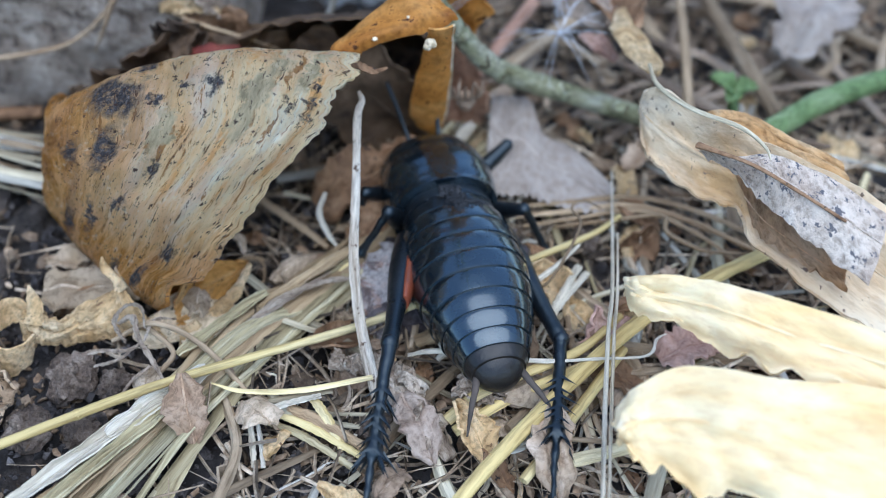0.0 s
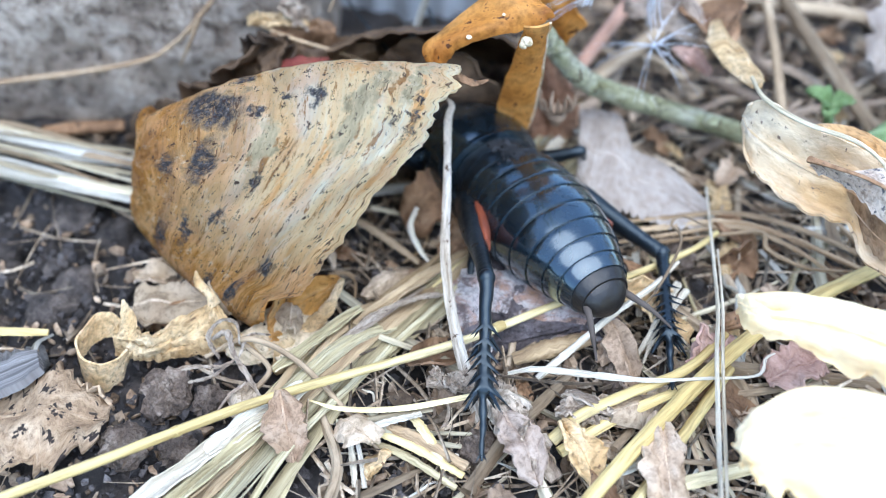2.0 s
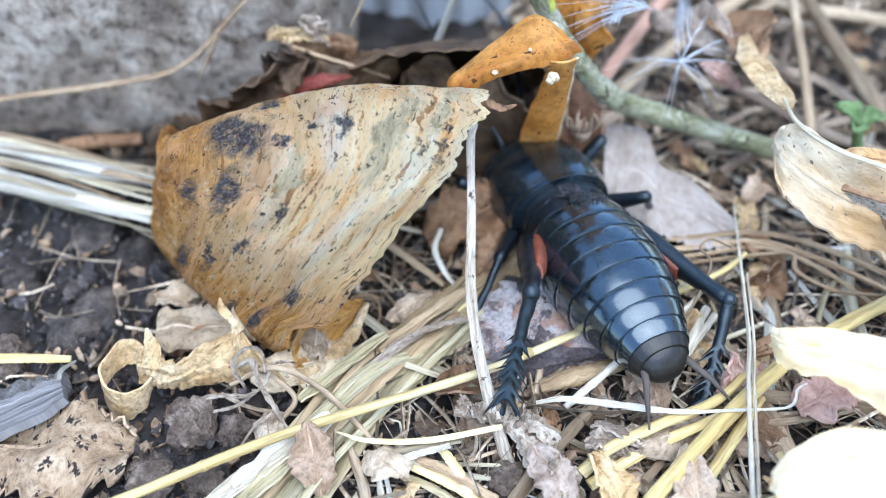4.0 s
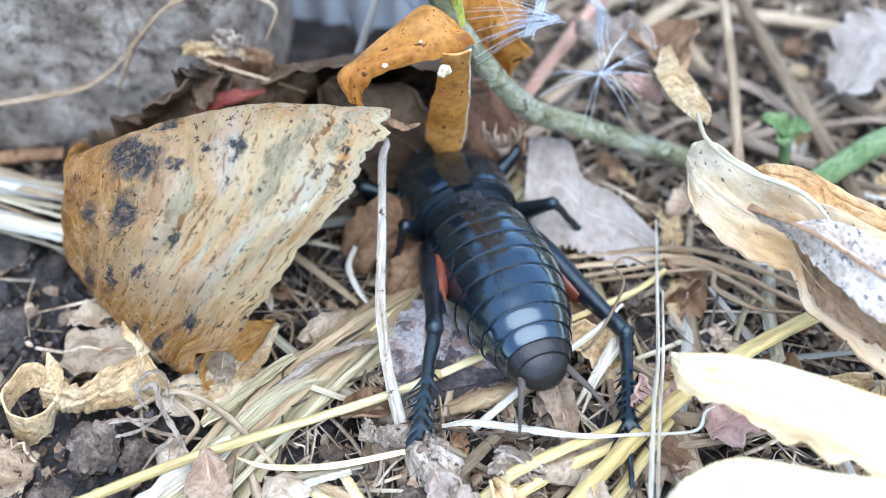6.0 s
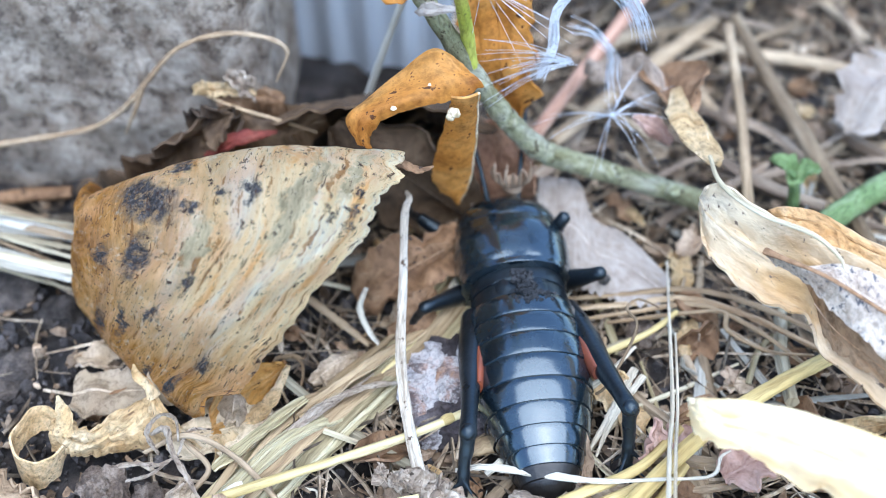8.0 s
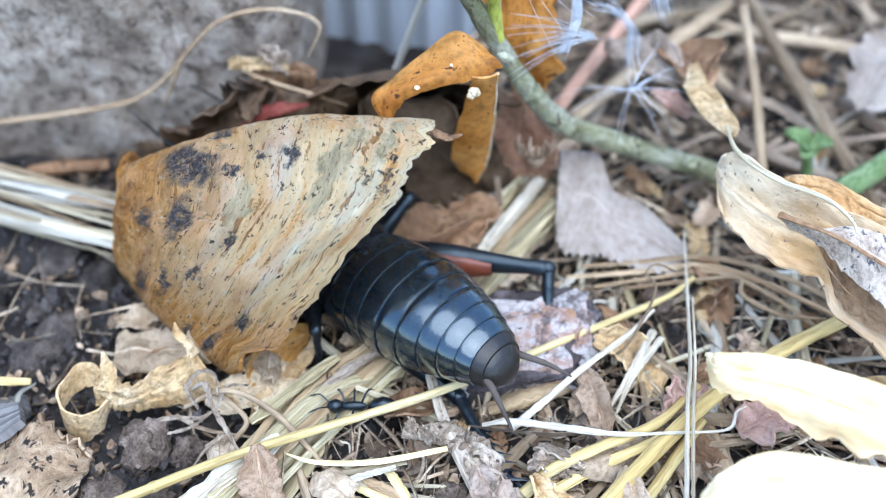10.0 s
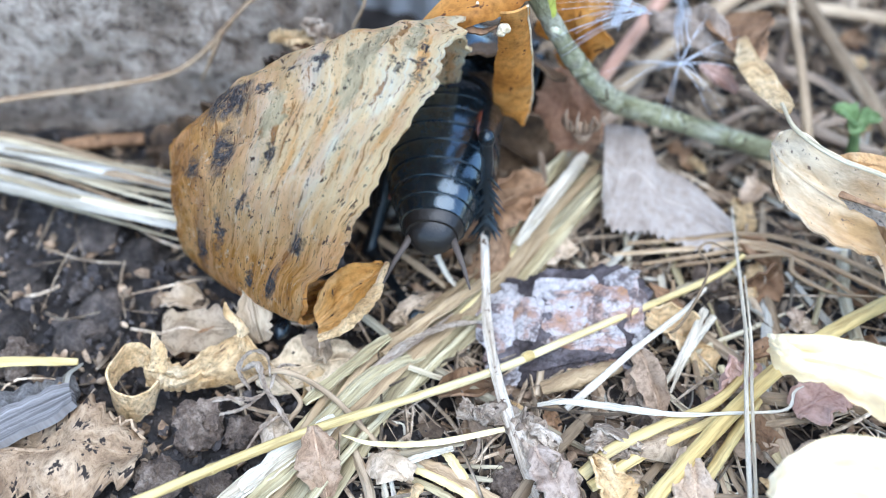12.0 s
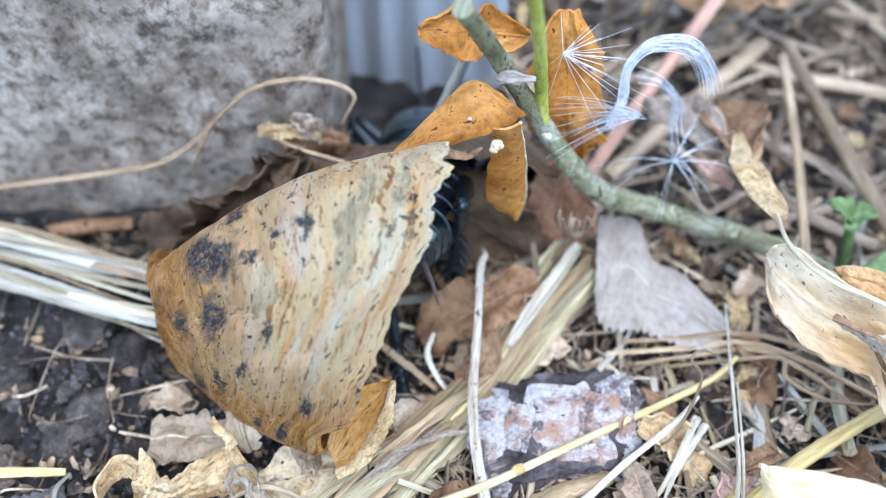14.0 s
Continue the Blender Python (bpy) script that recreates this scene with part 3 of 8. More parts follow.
def ribbed_sheet():
    """Galvanised sheet with shallow upright ribs, beside the wall."""
    n, verts, faces = 60, [], []
    for i in range(n + 1):
        x = -10.5 + 13.5 * i / n
        y = 22 + 0.4 * math.sin(x * 2.1) + 0.02 * x * x
        verts += [(x, y, -4), (x, y, 27), (x, y + 0.8, 27), (x, y + 0.8, -4)]
    for i in range(n):
        for k in range(4):
            a, b = 4 * i + k, 4 * i + (k + 1) % 4
            faces.append((a, a + 4, b + 4, b))
    faces += [(0, 1, 2, 3), (4 * n + 3, 4 * n + 2, 4 * n + 1, 4 * n)]
    return tagged(make("panel", verts, faces, METAL), "dull blue-grey galvanised sheet with upright ribs", "metal sheet", kind="structure")


ribbed_sheet()


# ---- the big curled leaf ----
def quad(a, b, c, u):
    """A parabola through three points at u = 0, 0.5, 1."""
    a, b, c = Vector(a), Vector(b), Vector(c)
    return a * (2 * (u - 0.5) * (u - 1)) + b * (-4 * u * (u - 1)) + c * (2 * u * (u - 0.5))


LEAF_PIVOT = Vector((-16, -6, 1))


def big_leaf():
    ridge = ((-20.9, -1.6, 7.0), (-10.4, -3.4, 13.0), (-0.2, -4.8, 14.0))
    brow = ((-21.8, -2.4, 5.2), (-10.8, -9.0, 11.8), (-2.5, -8.6, 11.5))
    cheek = ((-21.9, -2.9, 3.0), (-13.9, -10.4, 6.4), (-8.0, -12.7, 6.0))
    fold = ((-21.7, -3.2, 0.9), (-16.6, -9.4, 0.9), (-11.2, -13.5, 0.9))
    under = ((-20.2, -2.4, 0.7), (-12.6, -8.6, 0.7), (-6.0, -8.4, 1.5))
    back = ((-19.6, 1.2, 1.5), (-9.5, 3.2, 2.5), (-1.5, 1.0, 7.5))

    def blade(u, v):
        sect = [quad(*q, u) for q in (back, ridge, brow, cheek, fold, under)]
        p = [2 * sect[0] - sect[1]] + sect + [2 * sect[-1] - sect[-2]]
        s = v * 5
        k = min(int(s), 4)
        f = s - k
        a, b, c, d = p[k:k + 4]
        return 0.5 * (2 * b + (c - a) * f + (2 * a - 5 * b + 4 * c - d) * f * f + (3 * b - a - 3 * c + d) * f ** 3)

    def fn(u, v):
        tear = 0.045 * noise.noise(Vector((v * 17, 2.2, 0))) + 0.022 * noise.noise(Vector((v * 55, 7.7, 0))) + 0.01 * noise.noise(Vector((v * 130, 1.7, 0))) + 0.006 * noise.noise(Vector((v * 260, 4.4, 0)))
        tear -= 0.11 * min(1.0, max(0.0, (v - 0.655) / 0.035))
        # the blade rounds off backwards at its closed end
        turn = 0.16
        s = (u - turn) / (1 - turn)
        if s >= 0:
            w = 0.1 + 0.9 * s
            q = blade(w + tear * w ** 7, v)
        else:
            q = blade(0.1, v)
            d = (q - blade(0.14, v)).normalized()
            th = -s / turn * (1 - turn) * 1.5
            inward = Vector((0.25, 1, 0.12 if v > 0.5 else -0.25)).normalized()
            q = q + d * (2.3 * math.sin(th)) + inward * (2.9 * (1 - math.cos(th)))
        # the blade is vaulted outwards
        vault = math.sin(math.pi * (0.06 + 0.74 * u)) * math.sin(math.pi * min(1.0, max(0.0, (v - 0.2) / 0.62)))
        q = q + Vector((0.13, -0.66, 0.74)) * (3.2 * vault)
        wav = noise.noise(Vector((u * 4, v * 7, 0))) * 0.6 + 0.3 * noise.noise(Vector((u * 9, v * 15, 9)))
        q = q + Vector((0, -0.4, 0.8)) * (wav * 1.25)
        q = q + Vector((0, -0.5, 0.8)) * (0.34 * noise.noise(Vector((u * 16, v * 9, 3))) + 0.2 * noise.noise(Vector((u * 38, v * 26, 6))) - 0.3 * abs(noise.noise(Vector((u * 9 + v * 5, v * 4, 12)))))
        # the torn lip frays and lifts
        lip = max(0.0, u - 0.9) / 0.1
        q = q + Vector((0.1, -0.6, 0.5)) * (lip * lip * (0.5 * noise.noise(Vector((v * 21, 5, 1))) + 0.25))
        return q - LEAF_PIVOT
    v, f, uv = sheet(fn, 90, 180, 0.24, (20, 26))
    ob = make("curled_leaf", v, f, LEAF, uvs=uv)
    ob.location = LEAF_PIVOT * MM
    v, f, uv = tube([p - LEAF_PIVOT for p in spline([(-2.6, -4.5, 13.7), (-1.0, -4.7, 13.9), (0.1, -4.9, 13.5), (0.9, -5.0, 13.2), (1.7, -4.8, 13.3)], 8)], (0.5, 0.42, 0.32, 0.24, 0.08), 8, 0.6, 24, 0.2)
    make("leaf_tip", v, f, BROWN_LEAF, ob, "twisted dry tip of the leaf", uv)
    return tagged(ob, "large rolled-up tan dead leaf, mottled with dark spots", "leaf")


BIG_LEAF = big_leaf()

# ---- the cricket ----
def ring(y0, y1, w0, w1, t0, t1, z0, z1, lip=0.10):
    """One horny plate round the body; its hind rim stands a little over the next."""
    secs = [(y0, w0 * 0.965, t0 * 0.965, t0 * 0.9, z0)]
    for i in range(1, 7):
        f = i / 6
        k = 0.985 + 0.015 * min(1, f * 3) + 0.006 * math.sin(math.pi * f)
        secs.append((y0 + (y1 - y0) * f, (w0 + (w1 - w0) * f) * k + lip * 0.5 * f, (t0 + (t1 - t0) * f) * k + lip * 0.5 * f, (t0 + (t1 - t0) * f) * 0.95, z0 + (z1 - z0) * f))
    secs.append((y1 - 0.04, w1 + lip * 0.3, t1 + lip * 0.3, t1 * 0.95, z1))
    secs.append((y1 - 0.05, w1 - 0.16, t1 - 0.16, t1 * 0.9, z1))
    return loft(secs, 36, 2.2, close=False)


def girth(y):
    """Half width, height and middle of the abdomen at y; it rounds off to the tail."""
    s = min(max(-y / 13.7, 0), 1)
    w = 3.0 + 0.62 * math.sin(math.pi * min(s / 0.85, 1)) - 0.95 * max(0, (s - 0.45) / 0.55) ** 1.4
    q = min(max((-y - 9.8) / 4.3, 0), 0.995)
    w *= (1 - q ** 2.8) ** 0.5
    return w, (0.80 * w + 0.2) * (1 - 0.1 * q), -0.15 * s - 0.55 * q * q


def cricket():
    root = thing("cricket", "glossy black wingless field cricket nymph with red-flanked hind legs", "insect")
    # head
    v, f, u = loft([(7.0, 0.4, 0.4, 0.7, -0.45), (6.85, 1.35, 1.2, 1.8, -0.45), (6.4, 2.15, 1.9, 2.5, -0.42), (5.7, 2.66, 2.36, 2.9, -0.38),
                    (4.9, 2.88, 2.56, 3.0, -0.32), (4.1, 2.85, 2.55, 2.9, -0.28), (3.5, 2.5, 2.25, 2.6, -0.3)], 36, 2.15)
    v = [Vector((p.x * 1.2, p.y, p.z * 1.12)) for p in v]
    head = make("head", v, f, BLACK, root, "round glossy black head", u)
    for sx in (-1, 1):
        v, f, u = loft([(0.62, 0.1, 0.1, 0.1, 0), (0.5, 0.35, 0.4, 0.4, 0), (0.1, 0.55, 0.65, 0.65, 0), (-0.4, 0.45, 0.55, 0.55, 0), (-0.6, 0.1, 0.1, 0.1, 0)], 16, 2)
        make("eye", [p + Vector((sx * 2.4, 5.35, 0.5)) for p in v], f, EYE, head, "black compound eye", u)
        p0 = Vector((sx * 0.95, 6.45, 0.35))
        pts = [p0, p0 + Vector((sx * 0.2, 1.2, 1.2)), p0 + Vector((sx * 0.9, 4.5, 3.4)), p0 + Vector((sx * 1.6, 8.5, 5.0)), p0 + Vector((sx * 1.2, 13.5, 5.4))]
        v, f, u = tube(pts, (0.26, 0.17, 0.13, 0.09, 0.04), 7, 1, 40, 0.06, 3)
        make("antenna", v, f, BLACK_LEG, head, "long thin black antenna", u)
        q0 = Vector((sx * 0.9, 6.1, -2.1))
        v, f, u = tube([q0, q0 + Vector((sx * 0.5, 0.9, -0.5)), q0 + Vector((sx * 0.7, 1.2, -1.4))], (0.16, 0.17, 0.2), 7, 1, 10)
        make("palp", v, f, BLACK_LEG, head, "", u)
    # pronotum, a collar with rounded shoulders
    v, f, u = loft([(4.3, 2.45, 2.15, 2.4, -0.15), (4.22, 2.84, 2.54, 2.7, -0.1), (4.05, 2.98, 2.68, 2.8, -0.08), (3.9, 2.95, 2.66, 2.85, -0.06), (3.6, 3.04, 2.76, 2.9, -0.04), (2.9, 3.14, 2.88, 2.95, 0), (2.2, 3.15, 2.92, 2.95, 0), (1.9, 3.12, 2.88, 2.9, 0), (1.5, 3.12, 2.91, 2.9, 0),
                    (0.9, 3.05, 2.89, 2.85, 0), (0.45, 2.97, 2.84, 2.8, 0), (0.32, 2.93, 2.79, 2.75, 0), (0.2, 2.97, 2.83, 2.7, 0), (0.02, 2.92, 2.8, 2.6, 0), (-0.05, 2.5, 2.45, 2.3, 0)], 44, 2.3)
    v = [Vector((p.x * 1.17, p.y, p.z * 1.08)) for p in v]
    v = [p + Vector((0, 0, 0.06 * noise.noise(p * 1.3) + (0.03 * noise.noise(p * 4) if p.z > 0 else 0) - (0.14 * math.exp(-(p.x / 0.16) ** 2) if p.z > 1 and 0.4 < p.y < 3.6 else 0))) for p in v]
    make("pronotum", v, f, BLACK, root, "smooth glossy black pronotum", u)
    # thorax plates with the wing pads
    v, f, u = ring(0.1, -0.95, 2.9, 2.95, 2.56, 2.6, 0, 0)
    make("mesonotum", v, f, BLACK_LEG, root, "", u)
    v, f, u = ring(-0.85, -2.25, 2.95, 3.08, 2.58, 2.66, 0, -0.02)
    make("metanotum", v, f, BLACK_LEG, root, "", u)
    for sx in (-1, 1):
        fn = leaf_surface((sx * 1.15, -0.5, 2.36), (sx * 1.45, -2.8, 2.28), 1.7, up=(sx * 0.55, 0, 1), cup=-0.42, arch=0.05, wave=0.02, ragged=0.01, shape=0.5)
        v, f, u = sheet(fn, 10, 8, 0.12, (3, 2))
        make("wing_pad", v, f, BLACK_LEG, root, "short dull black wing pad", u)
    crust = []
    r2 = random.Random(5)
    for _ in range(120):
        y = r2.uniform(-3.0, -0.4)
        x = r2.gauss(0.35 - 0.12 * (y + 2), 0.32 + 0.2 * (y < -2))
        s = r2.uniform(0.08, 0.26)
        w, h, zc = girth(y)
        z = zc + h * max(0.2, 1 - (x / w) ** 2) ** 0.5 + (0.12 if y > -2.4 else 0.06)
        ang = r2.uniform(0, 3)
        n = 6
        vv = [Vector((x + math.cos(ang + k) * s * r2.uniform(0.7, 1.2), y + math.sin(ang + k) * s * r2.uniform(0.7, 1.2), z - 0.15)) for k in range(n)]
        vv += [Vector((x + (p.x - x) * 0.6, y + (p.y - y) * 0.6, z + s * 0.22)) for p in vv]
        ff = [(k, (k + 1) % n, n + (k + 1) % n, n + k) for k in range(n)] + [tuple(range(n, 2 * n))]
        crust.append((vv, ff, [(0, 0)] * (2 * n)))
    v, f, u = join(crust)
    make("mud_crust", v, f, MUD, root, "patch of dried grey mud stuck on the back", u)
    # abdomen: soft core and overlapping tergites
    core = [(-1.6, *[girth(-1.6)[0] * 0.9, girth(-1.6)[1] * 0.88, girth(-1.6)[1] * 0.95], 0)]
    for i in range(1, 12):
        y = -1.6 - 11.6 * i / 12
        w, h, z = girth(y)
        core.append((y, w * 0.93, h * 0.93, h * 0.98, z))
    v, f, u = loft(core, 28, 2.2)
    abdomen = make("abdomen", v, f, SKIN, root, "tapering segmented black abdomen", u)
    edges = [-2.2, -3.55, -4.95, -6.4, -7.85, -9.25, -10.5, -11.55, -12.45, -13.1]
    for a, b in zip(edges, edges[1:]):
        (w0, h0, z0), (w1, h1, z1) = girth(a), girth(b)
        v, f, u = ring(a + 0.12, b, w0, w1, h0, h1, z0, z1, 0.05)
        make("tergite", v, f, TAIL if b < -12.8 else BLACK, abdomen, "", u)
    w, h, z = girth(-13.1)
    v, f, u = loft([(-12.7, w * 1.05, h * 1.03, h, z), (-13.1, w * 0.97, h * 0.95, h, z), (-13.45, w * 0.82, h * 0.76, h * 0.85, z - 0.08), (-13.75, w * 0.58, h * 0.48, h * 0.6, z - 0.18), (-13.92, w * 0.2, h * 0.15, h * 0.2, z - 0.25)], 22, 2.0)
    make("epiproct", v, f, TAIL, abdomen, "", u)
    for sx in (-1, 1):
        p0 = Vector((sx * 1.2, -12.9, -0.55))
        way = [p0, p0 + Vector((sx * 0.35, -1.0, -0.1)), p0 + Vector((sx * 0.85, -2.1, -0.4)), p0 + Vector((sx * 1.35, -3.3, -1.0))]
        v, f, u = tube(way, (0.26, 0.2, 0.15, 0.05), 9, 1, 18, 0.12)
        make("cercus", v, f, CERCUS, root, "slender hairy cercus", u)
    return root


CRICKET = cricket()
LEG_PARTS = {}


def cricket_leg(kind, sx, hip, femur_len, tibia_len):
    """Femur along +y from the hip, tibia with tarsus along +y from the knee, folding towards +z."""
    hind = kind == "hind"
    a = femur_len
    if hind:
        secs = [(-0.25, 0.5, 0.6, 0.6, 0), (0.3, 0.82, 1.0, 1.0, 0), (a * 0.2, 0.86, 1.2, 1.15, 0), (a * 0.4, 0.82, 1.1, 1.08, 0.02), (a * 0.65, 0.56, 0.74, 0.72, 0.05),
                (a * 0.85, 0.46, 0.52, 0.5, 0.03), (a * 0.93, 0.48, 0.55, 0.5, 0), (a, 0.5, 0.5, 0.5, 0), (a + 0.35, 0.3, 0.3, 0.3, 0)]
    else:
        secs = [(-0.2, 0.4, 0.45, 0.45, 0), (0.4, 0.62, 0.7, 0.7, 0), (a * 0.45, 0.58, 0.66, 0.66, 0), (a * 0.85, 0.4, 0.45, 0.45, 0), (a, 0.4, 0.42, 0.42, 0), (a + 0.25, 0.2, 0.2, 0.2, 0)]
    v, f, u = loft(secs, 20, 2.0)
    femur = make(kind + "_femur", v, f, BLACK_LEG, CRICKET, "black hind femur, red on its inner side" if hind else "", u)
    femur.location = [c * MM for c in hip]
    if hind:
        v, f, u = loft([(0.3, 0.2, 0.5, 0.5, 0), (a * 0.12, 0.45, 0.95, 0.95, 0), (a * 0.3, 0.5, 1.02, 1.0, 0), (a * 0.48, 0.42, 0.85, 0.85, 0.02), (a * 0.64, 0.2, 0.5, 0.5, 0.04)], 16, 2.0)
        v = [p + Vector((0.5, 0, -0.1)) for p in v]
        make("red_flank", v, f, RED, femur, "orange-red inner flank", u)
        v, f, u = loft([(-0.7, 0.12, 0.12, 0.12, 0), (-0.5, 0.4, 0.44, 0.44, 0), (0.0, 0.52, 0.58, 0.58, 0), (0.3, 0.42, 0.45, 0.45, 0), (0.5, 0.1, 0.1, 0.1, 0)], 16, 2)
        make("knee", [p + Vector((0, a, 0)) for p in v], f, BLACK_LEG, femur, "", u)
    # shin and jointed foot in one skin; spines, spurs and claws are drawn out of it
    r = 0.4 if hind else 0.27
    n, sides = 48, 10
    rads = []
    for i in range(25):
        f = i / 24
        if f < 0.64:
            rads.append(r * (1.1 - 0.25 * math.sin(math.pi * min(1, f / 0.64)) + (0.22 if f > 0.57 else 0)))
        else:
            rads.append({16: 0.2, 17: 0.23, 18: 0.24, 19: 0.17, 20: 0.2, 21: 0.14, 22: 0.16, 23: 0.13, 24: 0.07}.get(i, 0.2) * (1.0 if hind else 0.8))
    way = [(0.03 * math.sin(i * 2.1), tibia_len * i / 12, -0.12 * math.sin(math.pi * min(1, i / 7.7)) - (0.08 if i > 9 else 0)) for i in range(13)]
    v, f, u = tube(way, rads, sides, 1, n, 0.05, int(a * 10))
    r3 = random.Random(int(a * 100) + sx)
    drawn = []
    if hind:
        for c, ks in ((1, (0, 9)), (-1, (4, 5))):
            for k in range(6):
                at_y = 0.26 + 0.33 * k / 5 + r3.uniform(-0.015, 0.015)
                drawn.append((at_y, (1, 3)[c < 0], c * r3.uniform(0.55, 0.85), r3.uniform(0.9, 1.4), r3.uniform(0.3, 0.6)))
                drawn.append((at_y + 0.03, (8, 6)[c < 0], c * r3.uniform(0.5, 0.8), r3.uniform(0.7, 1.2), -r3.uniform(0.3, 0.6)))
            for kk, ln, up in ((ks[0], 1.3, 0.15), (ks[1], 1.6, -0.2), ((ks[0] + c) % sides, 1.0, 0.5)):
                drawn.append((0.63, kk, c * 0.45, ln, up))
            drawn.append((0.80, ks[1], c * 0.25, 0.45, -0.1))
            drawn.append((0.965, ks[0], c * 0.4, 0.5, -0.25))
    else:
        for c, ks in ((1, (0, 9)), (-1, (4, 5))):
            drawn += [(0.5, ks[0], c * 0.2, 0.4, 0.1), (0.62, ks[0], c * 0.25, 0.55, 0.0), (0.62, ks[1], c * 0.25, 0.5, -0.2), (0.96, ks[0], c * 0.28, 0.36, -0.2)]
    gone = set()
    for at_y, k, out, ln, up in drawn:
        q = (int(at_y * n)) * sides + k
        while q in gone:
            q -= sides
        gone.add(q)
        ring_ = f[q]
        mid_ = sum((v[i] for i in ring_), Vector()) / 4
        tip = len(v)
        v.append(mid_ + Vector((out * ln, ln * 0.8, up * ln)))
        u.append(u[ring_[0]])
        f += [(ring_[i], ring_[(i + 1) % 4], tip) for i in range(4)]
    f = [g for i, g in enumerate(f) if i not in gone]
    tibia = make(kind + "_tibia", v, f, BLACK_LEG, femur, "spiny black hind shin and foot" if hind else "", u)
    tibia.location = (0, a * MM, 0)
    LEG_PARTS[kind + ("L" if sx < 0 else "R")] = (femur, tibia)


for sx in (-1, 1):
    cricket_leg("hind", sx, (sx * 2.8, -1.6, -0.2), 9.8, 10.2)
    cricket_leg("mid", sx, (sx * 2.6, 1.2, -1.2), 4.6, 6.0)
    cricket_leg("fore", sx, (sx * 2.3, 4.2, -1.4), 4.1, 5.4)


# ---- orange leaf on the stem ----
ORANGE_PIVOT = Vector((2.6, 0.5, 6.0))


def orange_leaf():
    """A curled flap, hooked at its tip, with a lobe that hangs from its other end."""
    upper = spline([(-2.6, -2.9, 14.3), (-3.2, -2.2, 15.5), (-2.3, -1.2, 15.9), (-0.4, -0.5, 17.2), (1.7, 0.0, 18.7), (3.2, -0.8, 18.3)], 50)
    lower = spline([(-2.0, -3.1, 14.1), (-1.8, -2.8, 15.3), (-0.6, -2.7, 16.4), (1.4, -2.5, 16.9), (3.0, -2.3, 17.2), (4.5, -2.0, 17.8)], 50)

    def flap(u, v):
        i = round(u * 50)
        p = upper[i].lerp(lower[i], v)
        rim = max(0.0, v - 0.75) / 0.25
        p = p + Vector((0, -0.5, 0.85)) * (0.45 * math.sin(math.pi * v) * math.sin(math.pi * u) + 0.25 * noise.noise(Vector((u * 6, v * 3, 2))) - 0.35 * rim * rim)
        return p + (lower[i] - upper[i]).normalized() * ((0.22 * noise.noise(Vector((u * 14, 0, 3))) + 0.12 * noise.noise(Vector((u * 40, 0, 5)))) * rim) - ORANGE_PIVOT
    v, f, u = sheet(flap, 50, 16, 0.14, (9, 3.5))
    ob = make("orange_leaf", v, f, ORANGE_LEAF, uvs=u)
    left = spline([(2.7, -2.2, 17.1), (2.3, -0.8, 13.8), (1.7, 0.5, 10.3), (1.6, 1.3, 7.4), (2.9, 1.5, 5.6)], 40)
    right = spline([(4.2, -2.1, 17.3), (4.2, -0.6, 14.0), (4.1, 0.6, 10.2), (3.9, 1.3, 7.6), (3.2, 1.6, 5.3)], 40)

    def lobe(u, v):
        i = round(u * 40)
        p = left[i].lerp(right[i], v)
        c = 2 * v - 1
        p = p + Vector((0.1, -0.9, 0.1)) * (0.35 * (1 - c * c) + 0.2 * noise.noise(Vector((u * 5, v * 2, 8))))
        return p + Vector((c, 0, 0)) * (0.18 * noise.noise(Vector((u * 12, c, 4))) + 0.1 * noise.noise(Vector((u * 35, c * 3, 1)))) - ORANGE_PIVOT
    v, f, u = sheet(lobe, 40, 12, 0.14, (12, 2))
    make("hanging_lobe", v, f, ORANGE_LEAF, ob, "", u)
    v, f, u = tube([Vector(lobe(k / 10, 1.0)) + Vector((0.02, -0.08, 0)) for k in range(11)], (0.07, 0.06, 0.04), 6, 1, 30, 0.3)
    make("rim", v, f, GALL, ob, "pale dry rim", u)
    ob.location = ORANGE_PIVOT * MM
    tagged(ob, "curled bright orange dead leaf hanging on a stem, white-specked", "leaf")
    r2 = random.Random(2)
    lump = []
    for k in range(8):
        c = Vector((2.8, -3.0, 16.5)) + Vector([r2.uniform(-0.22, 0.22) for _ in range(3)])
        s = r2.uniform(0.18, 0.32)
        v, f, u = loft([(0.95 * s, 0.2 * s, 0.2 * s, 0.2 * s, 0), (0.6 * s, 0.8 * s, 0.8 * s, 0.8 * s, 0), (0, s, s, s, 0), (-0.6 * s, 0.8 * s, 0.8 * s, 0.8 * s, 0), (-0.95 * s, 0.2 * s, 0.2 * s, 0.2 * s, 0)], 10, 2)
        lump.append(([p + c - ORANGE_PIVOT for p in v], f, u))
    v, f, u = join(lump)
    make("gall", v, f, GALL, ob, "knobbly cream gall", u)
    for c, s in (((-0.5, -2.6, 16.65), 0.24), ((-1.7, -2.3, 16.2), 0.26), ((-2.5, -2.5, 15.4), 0.2), ((1.5, -1.9, 17.7), 0.14)):
        v, f, u = loft([(s, 0.2 * s, 0.1 * s, 0.1 * s, 0), (0.4 * s, 0.55 * s, 0.3 * s, 0.4 * s, 0), (-0.5 * s, 0.8 * s, 0.45 * s, 0.4 * s, 0), (-s, 0.2 * s, 0.1 * s, 0.1 * s, 0)], 8, 2)
        make("scale", [p + Vector(c) - ORANGE_PIVOT for p in v], f, GALL, ob, "white speck", u)
    return ob


ORANGE = orange_leaf()

